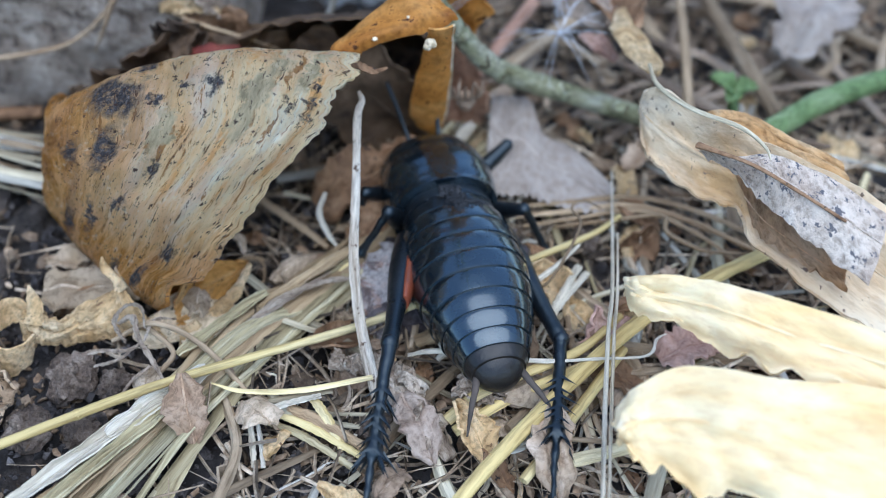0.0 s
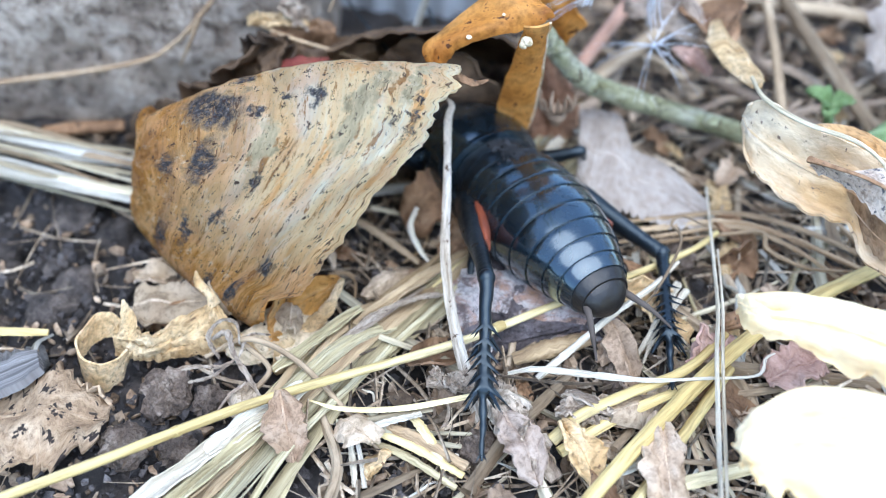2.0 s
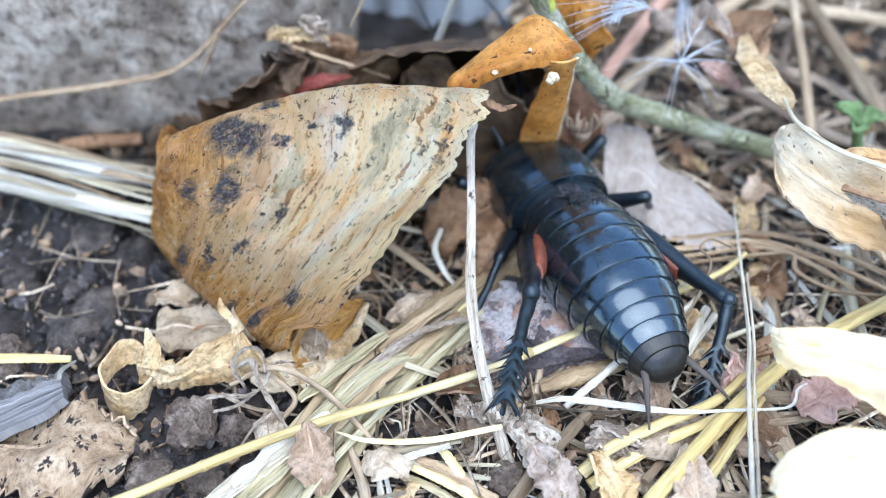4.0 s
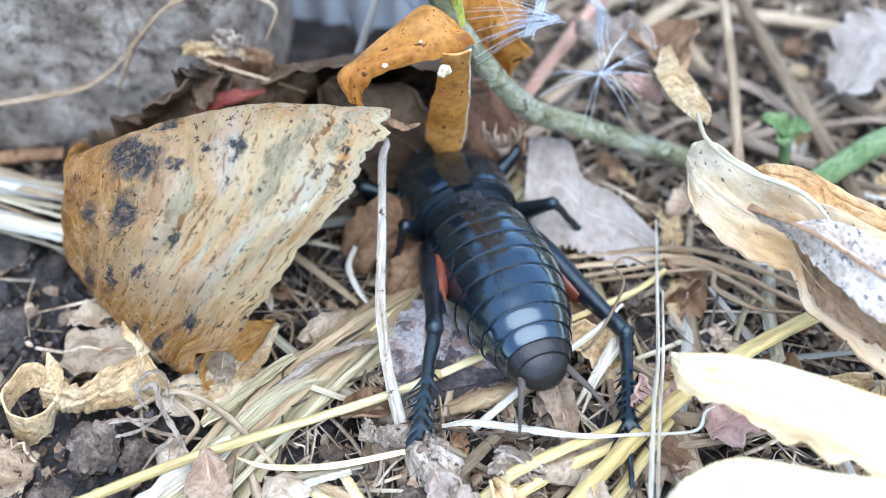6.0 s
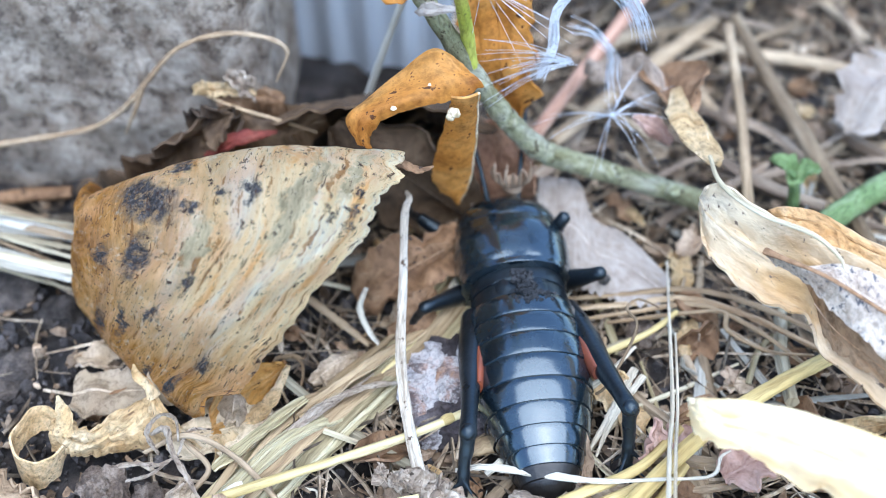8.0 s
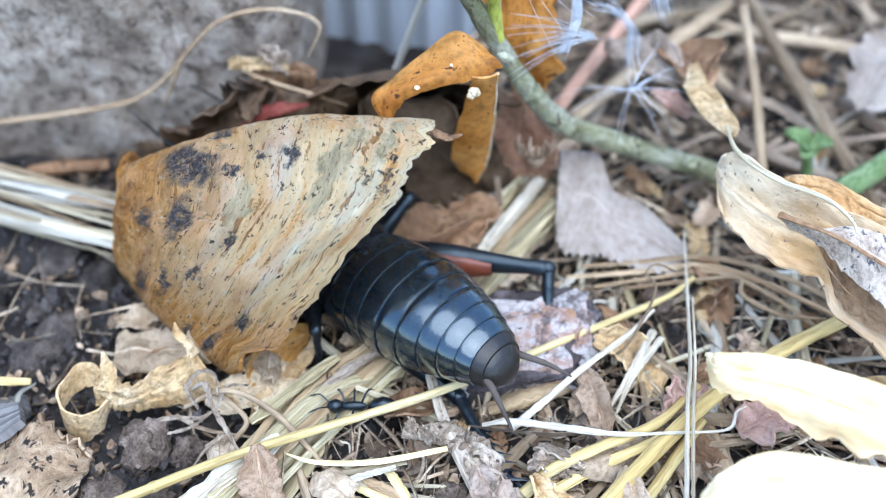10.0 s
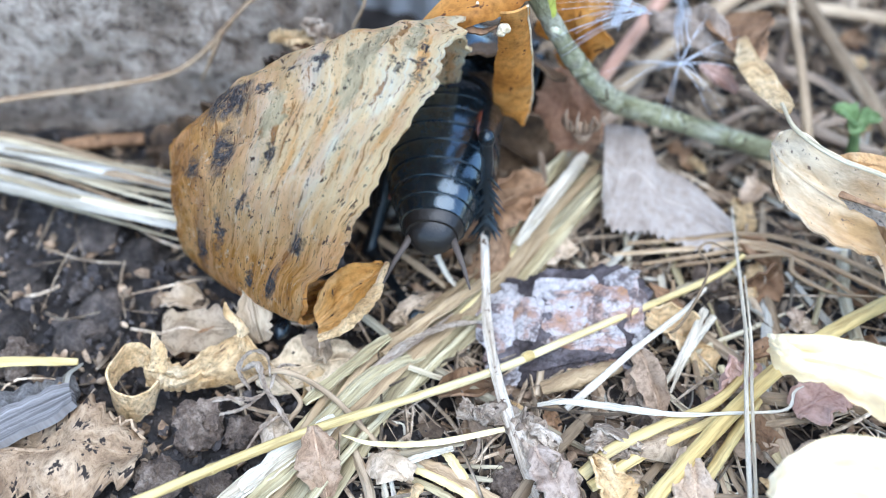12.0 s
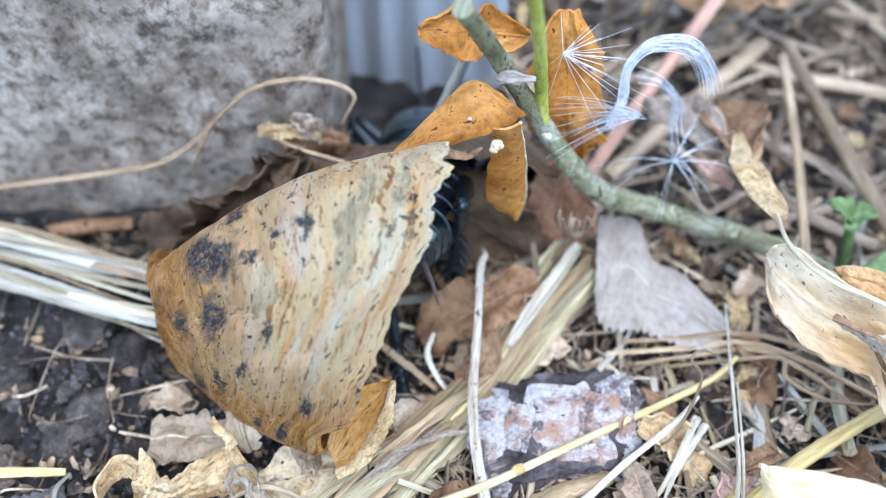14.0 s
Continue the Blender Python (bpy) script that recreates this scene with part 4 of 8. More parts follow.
# ---- leaning dry stem ----
stem_pts = [(1.3, -4.5, -0.5), (0.4, -1.6, 0.1), (-0.5, 3.2, 0.25), (-0.75, 7.5, 0.1), (-0.35, 12, 0.2), (0.0, 16.4, 0.1), (0.35, 17.6, -0.2), (0.2, 18.6, -1.2)]
LEANING = stalk("leaning_straw", "leaning flat dry straw, pale with brown specks", stem_pts, (0.2, 0.36, 0.34, 0.3, 0.26, 0.24, 0.2, 0.1), STEM_SPOT, 9, 0.5, 40, category="straw", wobble=0.08)

# ---- plant parts round the leaf ----
BRANCH = stalk("branch", "grey-green fallen twig, bent and mossy", [(-1.2, -4.0, 28), (1.2, 0.8, 20.5), (3.8, 2.6, 14.5), (6.0, 3.0, 10.5), (8.6, 3.4, 7.2), (12.4, 4.0, 5.0), (20.4, 2.2, 3.2), (26, -1.0, 2.4)],
      (0.5, 0.55, 0.6, 0.68, 0.76, 0.74, 0.7, 0.66), GREEN_STEM, 12, 1.0, 70, category="twig", wobble=0.09)
for (x, y, z), (dx, dy, dz), r in (((4.3, 2.3, 13.6), (-0.5, -0.6, 0.6), 0.5), ((6.4, 2.6, 10.2), (0.7, -0.6, 0.3), 0.55), ((9.6, 3.2, 6.9), (-0.2, -0.7, 0.7), 0.5), ((13.6, 3.5, 5.2), (0.4, -0.5, 0.8), 0.6), ((17.4, 2.6, 4.2), (-0.3, -0.8, 0.4), 0.5), ((22.0, 1.2, 3.3), (0.5, -0.4, 0.7), 0.55)):
    p, d = Vector((x, y, z)), Vector((dx, dy, dz))
    v, f, u = tube([p - d * 0.5, p, p + d * 0.35, p + d * 0.62], (r, r * 0.95, r * 0.6, 0.1), 9, 0.8, 10, 0.2, int(x))
    make("knot", v, f, GREEN_STEM, BRANCH, "pale knot on the twig", u)
stalk("shoot", "slender yellow-green upright shoot with dark scars", [(1.9, -5.4, 30), (2.9, -1.5, 23.5), (3.6, 1.9, 17.6), (3.9, 2.5, 14.6)], (0.34, 0.36, 0.4, 0.42), LIME, 10, 1.0, 30, category="shoot")
stalk("green_stalk", "bright green living stalk among dry grass", [(25.0, -1.6, 3.6), (28, 0.6, 4.0), (33, 3.6, 4.5), (42, 7, 5)], (0.75, 0.8, 0.8, 0.7), FRESH, 12, 1.0, 30, category="stalk")


def sprout():
    root = thing("sprout", "small green seedling with three lobed leaves", "seedling")
    v, f, u = tube([(25.6, 2.2, -0.2), (25.7, 2.5, 2.5), (25.4, 3.0, 5.2)], (0.4, 0.42, 0.35), 8, 1, 14)
    make("stem", v, f, FRESH, root, "", u)
    for tip, w in (((23.7, 3.5, 6.2), 1.5), ((27.0, 3.2, 5.6), 1.5), ((24.9, 1.8, 5.4), 1.1)):
        v, f, u = sheet(leaf_surface((25.4, 2.9, 5.0), tip, w, cup=0.5, arch=0.12, wave=0.3, ragged=0.12, seed=w, shape=0.45), 12, 8, 0.18, (3, 2))
        make("seed_leaf", v, f, FRESH, root, "", u)
    return root


sprout()

# straws that cross the scene
LONG_STRAW = stalk("long_straw", "long straight yellow straw across the litter", [(-26.4, -27.1, 2.6), (-19.4, -24.1, 3), (-10.8, -19.9, 3), (-0.4, -15.5, 2.4), (5.4, -12.7, 2.5), (13.9, -8.5, 2.6), (16.6, -6.3, 2.4)],
      (0.3, 0.3, 0.29, 0.27, 0.25, 0.22, 0.18), STRAW_YELLOW, 9, 0.85, 60)
for p, q in (((-15.4, -22.1, 3.02), (-14.8, -21.8, 3.02)), ((2.1, -14.3, 2.42), (2.7, -14.0, 2.43))):
    v, f, u = tube([p, Vector(p).lerp(Vector(q), 0.5), q], (0.29, 0.34, 0.28), 9, 0.9, 6)
    make("node", v, f, STRAW_YELLOW, LONG_STRAW, "swollen joint of the straw", u)
stalk("thick_straw", "thick golden straw lying at a slant", [(4.4, -28.5, 2.4), (7.7, -24.6, 2.8), (12.2, -19.8, 3.0), (16.6, -15.7, 3.2), (21, -12.6, 3.1), (26.5, -9.4, 2.8)], (0.4, 0.44, 0.45, 0.47, 0.48, 0.46), STRAW_YELLOW, 10, 0.8, 40)
stalk("thin_straw", "thin golden straw beside a thicker one", [(9.0, -25.5, 1.6), (12.5, -21, 1.9), (15.4, -17.2, 2.4)], (0.3, 0.34, 0.3), STRAW_YELLOW, 8, 0.8, 24)
stalk("bent_straw", "yellow straw with a frayed bent end", [(5.0, -21.6, 1.6), (6.6, -20.5, 2.4), (9.4, -19.2, 2.7), (12.7, -17.8, 3.0), (15.4, -15.2, 3.0)], (0.38, 0.36, 0.33, 0.3, 0.24), STRAW_YELLOW, 9, 0.7, 30)
stalk("bent_straw", "yellow straw with a frayed bent end", [(5.4, -22.2, 1.4), (8.6, -20.4, 2.0), (13.2, -18.3, 2.4)], (0.35, 0.34, 0.28), STRAW_YELLOW, 8, 0.7, 24)
stalk("upright_straw", "thin split white straw standing across the others", [(12.6, -28.5, 4.0), (13.4, -22.8, 4.2), (14.2, -17.6, 4.4), (14.8, -14.6, 4.4), (15.6, -9.1, 3.6), (16.6, -2.1, 2.5)], (0.13, 0.14, 0.13, 0.12, 0.1, 0.06), SPLIT, 7, 1.0, 36)
stalk("upright_straw", "thin split white straw standing across the others", [(13.0, -28.2, 3.8), (13.8, -22.6, 4.0), (14.6, -17.4, 4.2), (15.15, -14.4, 4.2), (16.0, -8.8, 3.4)], (0.1, 0.1, 0.1, 0.09, 0.06), SPLIT, 6, 1.0, 30)
stalk("white_stem", "bleached flat stem lying across the litter", [(2.8, -17.2, 1.9), (4.4, -17.3, 2.4), (7.2, -17.9, 2.7), (10.4, -18.7, 3.2), (13.6, -18.8, 3.5), (16.4, -18.6, 3.5), (17.1, -17.5, 3.6), (17.7, -17.1, 3.6)], (0.12, 0.22, 0.24, 0.16, 0.1, 0.1, 0.09, 0.05), SPLIT, 8, 0.4, 50, category="stem", wobble=0.2)
stalk("pale_blade", "flat pale straw with a pointed tip", [(-8.3, -19.4, 2.3), (-6.5, -19.9, 2.2), (-3.2, -19.8, 2.1), (0.8, -19.0, 2.2)], (0.05, 0.16, 0.2, 0.18), STRAW_YELLOW, 8, 0.5, 24)
stalk("pale_blade", "flat pale straw with a pointed tip", [(-6.6, -20.6, 1.6), (-4.4, -20.2, 1.8), (-1.5, -19.6, 1.8)], (0.1, 0.2, 0.2), STRAW, 8, 0.4, 20)
stalk("far_straw", "dry tan stalk leaning among the litter", [(23.3, 17.5, 7.0), (22.9, 9.0, 5.6), (22.5, 3.1, 4.0), (22.6, 0.5, 2.4)], (0.34, 0.36, 0.36, 0.28), STRAW_GREY, 9, 0.9, 30, category="stalk")
stalk("far_straw", "dry tan stalk leaning among the litter", [(25.2, 22.0, 4.5), (26.4, 15.0, 4.0), (28.4, 6.4, 3.2), (30.4, -0.5, 2.0)], (0.5, 0.6, 0.62, 0.5), STRAW_GREY, 9, 0.8, 30, category="stalk")
stalk("far_straw", "reddish-brown dry stalk rising to the back", [(7.5, 7.5, 3.0), (12.5, 14.0, 5.6), (17.8, 20.5, 8.5), (24.0, 28.0, 12.0)], (0.5, 0.55, 0.55, 0.5), dry("reddish-brown stalk", [(0.22, 0.11, 0.07), (0.4, 0.24, 0.17), (0.5, 0.36, 0.28)], 0.4, (0.2, 1.4, 1)), 9, 0.9, 30, category="stalk")
stalk("far_straw", "broad pale straw at the back", [(10.0, 9.5, 2.6), (16, 15.5, 3.0), (24.0, 23.5, 3.4)], (0.6, 0.7, 0.6), STRAW_GREY, 9, 0.5, 24, category="straw")
stalk("far_straw", "pale thin stalk against the metal sheet", [(-4.2, 8.2, 4.0), (-2.2, 9.0, 9.6), (-0.2, 9.4, 15.0)], (0.35, 0.35, 0.32), BLADE, 7, 0.7, 20, category="straw")

# curling wall root
stalk("wall_root", "thin dry tan root trailing along the wall", [(-44, 5.0, 3.4), (-33, 6.2, 4.8), (-26.4, 6.8, 5.4), (-21.9, 6.9, 6.3), (-19.7, 7, 7.5), (-18.2, 7, 8.9), (-17.2, 7, 10.1), (-14.8, 7.1, 12.6), (-12.1, 7.3, 13.6), (-9.4, 7.3, 13.5), (-7.7, 7.0, 12.6), (-8.6, 6.8, 10.3)],
      (0.24, 0.25, 0.25, 0.24, 0.24, 0.3, 0.26, 0.22, 0.2, 0.19, 0.17, 0.1), ROOT, 9, 0.7, 110, category="root", wobble=0.16)
stalk("root_fork", "short pale side root", [(-17.3, 6.8, 10.1), (-18.2, 6.7, 8.2), (-19.3, 6.6, 6.1)], (0.2, 0.17, 0.08), ROOT, 7, 0.9, 16, category="root")
stalk("stick", "short reddish-brown stick at the wall foot", [(-30.0, 5.6, 0.9), (-27.5, 6.0, 1.0), (-24.3, 6.4, 0.9)], (0.55, 0.62, 0.5), BROWN_LEAF, 9, 0.7, 18, category="stick")

# bleached grass blades at the rolled end of the leaf
blades = random.Random(3)
for k in range(22):
    low = k % 2
    a = Vector((-43, (4.4 if low else 6.6) + blades.uniform(-1.6, 1.4), blades.uniform(0.8, 2.4)))
    b = Vector((-17.5 + blades.uniform(-1.0, 1.0), (-4.6 if low else -0.8) + blades.uniform(-1.0, 1.2), blades.uniform(1.0, 3.2)))
    m = a.lerp(b, 0.5) + Vector((0, blades.uniform(-0.5, 0.6), blades.uniform(0.1, 0.8)))
    w = blades.choice((0.14, 0.2, 0.26, 0.34, 0.5))
    stalk("grass_blade", "bleached dry grass blade lying flat", [a, a.lerp(m, 0.5) + Vector((0, blades.uniform(-0.4, 0.4), 0.25)), m, m.lerp(b, 0.55), b], (w * 0.8, w, w, w * 0.9, w * 0.5), blades.choice((BLADE, BLADE, STRAW, STRAW_GREY)), 9, 0.18, 30, "bleached grass blades", "grass blade", k, 0.1)

# diagonal sheaf of straws: flattened stems and blades, loose at both ends
sheaf = random.Random(11)
for k in range(26):
    s = max(-0.4, min(1.6, sheaf.gauss(0.45, 0.65)))
    wave = lambda q: Vector((sheaf.gauss(0, q), sheaf.gauss(0, q), sheaf.uniform(-0.1, q * 0.7)))
    low = Vector((-16.4 + 3.2 * s + sheaf.uniform(-1.6, 2.0), -26.4 - 1.0 * s + sheaf.uniform(-0.8, 0.8), 0.5 + sheaf.uniform(0, 1.3)))
    mid = Vector((-7.0 + 1.2 * s, -14.2 - 1.3 * s + sheaf.uniform(-0.5, 0.5), 0.8 + sheaf.uniform(0, 1.2)))
    neck = Vector((0.0 + 1.0 * s, -7.4 - 1.1 * s + sheaf.uniform(-0.5, 0.5), 0.9 + sheaf.uniform(0, 1.0)))
    top = Vector((7.0 + 1.3 * s, 3.2 - 1.0 * s + sheaf.uniform(-2.5, 1.5), 0.9 + sheaf.uniform(0, 1.6)))
    q = sheaf.choice((0.15, 0.3, 0.3, 0.6))
    stop = sheaf.choice((0, 0, 1, 2))
    way = [low, low.lerp(mid, 0.5) + wave(q), mid + wave(q * 0.5), mid.lerp(neck, 0.5) + wave(q * 0.6), neck + wave(q * 0.5), neck.lerp(top, 0.5) + wave(q), top + wave(q)]
    if stop == 1:
        way = way[:5]
    if stop == 2:
        way = way[2:]
    r = sheaf.choice((0.09, 0.13, 0.18, 0.26, 0.36, 0.48, 0.6))
    stuff = sheaf.choice((SHEAF_PALE, SHEAF_PALE, SHEAF_PALE, STRAW_GREEN, STRAW_YELLOW, SHEAF_BROWN) if s > 0 else (SHEAF_PALE, STRAW_GREEN, SHEAF_BROWN, SHEAF_BROWN))
    stalk("sheaf_straw", "dry straw in a diagonal sheaf", way, (r * 0.7, r, r, r * 0.9, r * 0.4), stuff, 8, 0.22 if r > 0.25 else sheaf.choice((0.4, 0.7)), 30, "sheaf of straws", "straw", k, 0.13)

for k, (p, q, w) in enumerate((((-18.6, -27.0, 1.3), (-10.6, -20.2, 1.9), 1.1), ((-16.6, -27.4, 1.6), (-9.2, -19.6, 2.0), 0.9), ((-15.2, -26.4, 1.5), (-9.4, -19.2, 1.8), 0.8), ((-13.6, -22.6, 1.9), (-8.6, -18.4, 2.1), 1.2), ((-10.6, -17.2, 2.0), (-5.8, -12.6, 2.2), 0.8), ((-6.2, -13.6, 1.9), (1.0, -7.4, 2.0), 0.7), ((2.2, -5.0, 1.9), (7.4, 3.0, 2.4), 0.9), ((0.6, -5.6, 1.8), (6.0, 3.4, 2.2), 0.7))):
    leaf_piece("bleached_straw", "flat bleached dry straw on the sheaf", p, q, w, (SPLIT, SHEAF_PALE, SHEAF_BROWN)[k % 3], "straw", "sheaf of straws", thick=0.1, nu=20, nv=6, cup=0.5, arch=0.02, wave=0.3, ragged=0.1, seed=90 + k, shape=0.25)

# ---- dead leaves and scraps ----
patch_leaf("grey_leaf", "flat grey-beige dead leaf with a toothed edge", [(8.7, 4.5, 3.8), (10.2, 4.3, 3.8), (11.4, 4.1, 3.6), (12.2, 1.4, 2.8), (14.2, 0.3, 2.4), (16.8, -3.2, 1.9)],
           [(8.1, -0.9, 2.6), (8.3, -3.6, 2.1), (10.1, -3.8, 1.9), (11.7, -4.2, 1.8), (13.7, -4.9, 1.6), (15.6, -5.4, 1.5)], GREY_LEAF, bulge=0.25, wave=0.3, teeth=0.38, fray=0.2, nu=110, nv=18, seed=3.0)


patch_leaf("cream_leaf", "long curled cream dead leaf with an amber rim", [(17.1, -4.5, 11.2), (17.9, -5, 12), (20.1, -7.4, 12), (22.1, -9.2, 12), (24.6, -10.4, 11.5), (27.8, -11.8, 10.5), (30.8, -14.2, 9.5)],
           [(17.2, -4.6, 9.8), (17.4, -7.6, 8.6), (19.4, -10.1, 8.2), (21.9, -11.5, 8), (22.8, -13.5, 7.5), (25.3, -17, 7), (29, -20.1, 6)], CREAM_LEAF, bulge=-0.9, wave=0.6, fray=0.35, nu=70, nv=24, seed=1.0)
patch_leaf("amber_fold", "amber underside of a curled leaf", [(22, -10.1, 9.6), (23, -11.9, 9.6), (24.5, -14.2, 9.4), (26.8, -16.7, 9)],
           [(22.6, -10.6, 8), (23.1, -13.3, 7.8), (24.7, -15.2, 7.7), (27.2, -17.1, 7.2)], dry("amber leaf underside", [(0.6, 0.36, 0.17), (0.74, 0.52, 0.31), (0.82, 0.66, 0.46)], 0.25, let=0.5), bulge=-0.3, wave=0.3, fray=0.3, nu=30, nv=12, seed=6.0)
patch_leaf("rear_leaf", "amber-brown arch of a dead leaf behind another", [(20.9, -5, 9.8), (21.8, -5.3, 10.4), (23.6, -5.8, 10.4), (25.3, -7, 10), (28.3, -8.9, 9.5)],
           [(21.1, -6, 10), (22, -7.3, 10.2), (23.7, -8.2, 10), (25.5, -8.9, 9.6), (28.6, -10.7, 9)], dry("amber-brown leaf", [(0.4, 0.2, 0.06), (0.58, 0.36, 0.16), (0.7, 0.52, 0.3)], 0.35, let=0.25), bulge=0.4, wave=0.4, fray=0.2, nu=36, nv=10, seed=9.0)
patch_leaf("speckled_leaf", "pale leaf flap with grey speckles and a brown midrib", [(19.5, -9.5, 11.2), (20.8, -11.2, 12), (22.9, -11.6, 12.4), (25.2, -12.9, 12.4), (28.6, -15.4, 11.5)],
           [(19.7, -9.5, 10.9), (21.1, -11.1, 10.9), (22.7, -13.3, 10.4), (24.2, -15.6, 10.2), (27.2, -18.7, 9.5)], dry("speckled pale leaf", [(0.56, 0.43, 0.33), (0.74, 0.62, 0.5), (0.84, 0.75, 0.64)], 0.45, dots=0.07, dot_col=(0.15, 0.14, 0.15), dot_scale=2.6, let=0.12, bump=0.9, depth=0.25), bulge=0.5, wave=0.3, fray=0.35, nu=44, nv=14, seed=4.0)
leaf_piece("curled_strip", "narrow twisted strip of dry tan leaf", (17.2, 11.4, 7.4), (17.6, 3.4, 9.4), 3.8, BROWN_LEAF, cup=0.8, arch=0.05, wave=0.25, ragged=0.1, seed=5)
leaf_piece("curled_strip", "narrow twisted strip of dry tan leaf", (17.4, 6.2, 9.8), (18.6, -1.6, 10.6), 2.8, TAN_LEAF, cup=-0.7, arch=0.05, wave=0.3, ragged=0.1, seed=6, up=(0.6, -0.3, 0.7))
stalk("leaf_vein", "thin pale leaf stalk", [(17.8, -2.1, 11.5), (17.7, -5.4, 12.4), (19.1, -8.3, 13), (21.5, -9.9, 13), (22.6, -11.3, 12.8), (22.9, -12, 12.4)], (0.12, 0.16, 0.15, 0.12, 0.06), STRAW, 8, 0.8, 30, category="leaf stalk")
stalk("leaf_vein", "brown midrib on a speckled flap", [(19.4, -9.8, 11.6), (20.2, -10.8, 12), (21.9, -12.3, 12.3), (23.8, -14, 12.1), (26.2, -16, 11.6)], (0.25, 0.14, 0.12, 0.1), BROWN_LEAF, 7, 0.8, 30, category="leaf stalk")
patch_leaf("yellow_leaf", "smooth bleached pale yellow dead leaf", [(14.6, -17.0, 8.3), (15.4, -17.7, 9.2), (18.0, -18.6, 10.0), (21.0, -19.9, 10.3), (26.6, -22.6, 10.3), (33.0, -26.0, 10.0)],
           [(14.8, -17.5, 7.4), (15.2, -18.8, 7.6), (17.8, -20.8, 8.0), (21.6, -23.2, 8.2), (26.4, -25.4, 8.2), (32.0, -29.0, 8.0)], PALE_LEAF, bulge=0.5, wave=0.7, fray=0.5, nu=60, nv=16, seed=2.0, thick=0.22)
patch_leaf("yellow_leaf", "broad bleached pale yellow dead leaf, amber at the tip", [(13.0, -26.0, 7.6), (13.9, -24.6, 8.2), (16.6, -23.7, 9.2), (20.9, -24.9, 9.7), (26.0, -25.6, 9.7), (33.0, -28.6, 9.4)],
           [(13.2, -26.6, 7.0), (14.2, -27.6, 7.0), (17.2, -29.4, 7.0), (20.9, -31.0, 7.0), (25.5, -33.0, 7.0), (32.0, -36.0, 7.0)], PALE_LEAF, bulge=0.7, wave=0.8, fray=0.6, nu=60, nv=20, seed=7.0, thick=0.22)


def curl_leaf():
    """Cream leaf: a low open ring of blade, a torn spike and a broad wrinkled tail."""
    mid = Vector((-20.7, -15, 2.3))

    def loop(u, v):
        a = 0.35 + 5.9 * u
        fold = noise.noise(Vector((math.cos(a) * 1.3, math.sin(a) * 1.3, 2)))
        r = 1 + 0.16 * fold + 0.06 * noise.noise(Vector((u * 14, v * 3, 1)))
        tall = 1.5 + 0.7 * max(0, -math.sin(a)) + 0.45 * noise.noise(Vector((u * 9, 0, 7))) + 0.2 * noise.noise(Vector((u * 26, 0, 3)))
        flare = 1 + 0.16 * (v - 0.5)
        rim = Vector((1.5 * r * flare * math.cos(a), 1.45 * r * flare * math.sin(a), 0.35 * math.sin(a)))
        return mid + rim + Vector((-0.12, -0.25, -1.0)) * (tall * (1 - v)) + Vector((0, 0, 0.3 * fold))
    v, f, u = sheet(loop, 70, 12, 0.14, (10, 2))
    ob = tagged(make("looped_leaf", v, f, TAN_LEAF, uvs=u), "small cream dry leaf curled into an open loop", "leaf")
    top = spline([(-20.1, -14.1, 2.6), (-19.1, -14.3, 2.6), (-18, -14.6, 2.2), (-16.7, -13.8, 2.6), (-15, -12.9, 2.8), (-14.5, -12.6, 2.8), (-13.2, -14, 2)], 60)
    low = spline([(-20.2, -15.4, 1.2), (-19.2, -15.4, 1), (-18.1, -15.5, 0.9), (-16.8, -15.3, 0.9), (-15, -14.9, 0.8), (-13.6, -14.9, 0.8), (-11.4, -15.1, 0.7)], 60)

    def tail(u, v):
        i = round(u * 60)
        p = top[i].lerp(low[i], v)
        lift = 0.5 * math.sin(math.pi * v) + 0.5 * noise.noise(Vector((u * 6, v * 5, 1))) + 0.22 * noise.noise(Vector((u * 9, v * 16, 4)))
        return p + Vector((0, -0.5, 0.8)) * lift + Vector((0.1, 0.3, 0)) * noise.noise(Vector((u * 22, v * 3, 6)))
    v, f, u = sheet(tail, 60, 16, 0.14, (8, 3))
    make("leaf_tail", v, f, TAN_LEAF, ob, "broad wrinkled tail of the leaf", u)
    v, f, u = tube([(-19.3, -15.1, 2.4), (-19.2, -14.4, 3.2), (-19.3, -14.1, 3.8), (-19.4, -13.8, 4.4)], (0.6, 0.5, 0.3, 0.08), 8, 0.45, 16, 0.15)
    make("spike", v, f, TAN_LEAF, ob, "torn upright spike", u)
    v, f, u = tube([(-14.5, -12.8, 2.8), (-14.7, -12.6, 3.6), (-15.3, -12.3, 4.2), (-15.4, -12, 4.9)], (0.4, 0.32, 0.28, 0.06), 8, 0.4, 16, 0.1)
    make("tendril", v, f, TAN_LEAF, ob, "curled tip", u)
    return ob


curl_leaf()
inner_leaf = patch_leaf("inner_leaf", "bright orange-tan leaf flap inside the roll, pale at its rim", [(-11.4, -13.0, 2.0), (-10.6, -11, 2.4), (-9.6, -10.4, 2.6), (-8.5, -10.1, 2.5), (-7.5, -9.9, 2.2)],
           [(-11.3, -14.4, 1.0), (-10.0, -14.0, 1.0), (-9.0, -13.0, 1.1), (-8.1, -11.8, 1.4), (-7.2, -10, 2.0)], dry("bright orange-tan leaf", [(0.44, 0.19, 0.035), (0.60, 0.32, 0.08), (0.70, 0.46, 0.2)], 0.5, (0.5, 1, 1), let=0.45, dots=0.02, bump=0.8, depth=0.2), bulge=-0.5, wave=0.3, fray=0.3, nu=34, nv=14, seed=2.5, parent=BIG_LEAF)
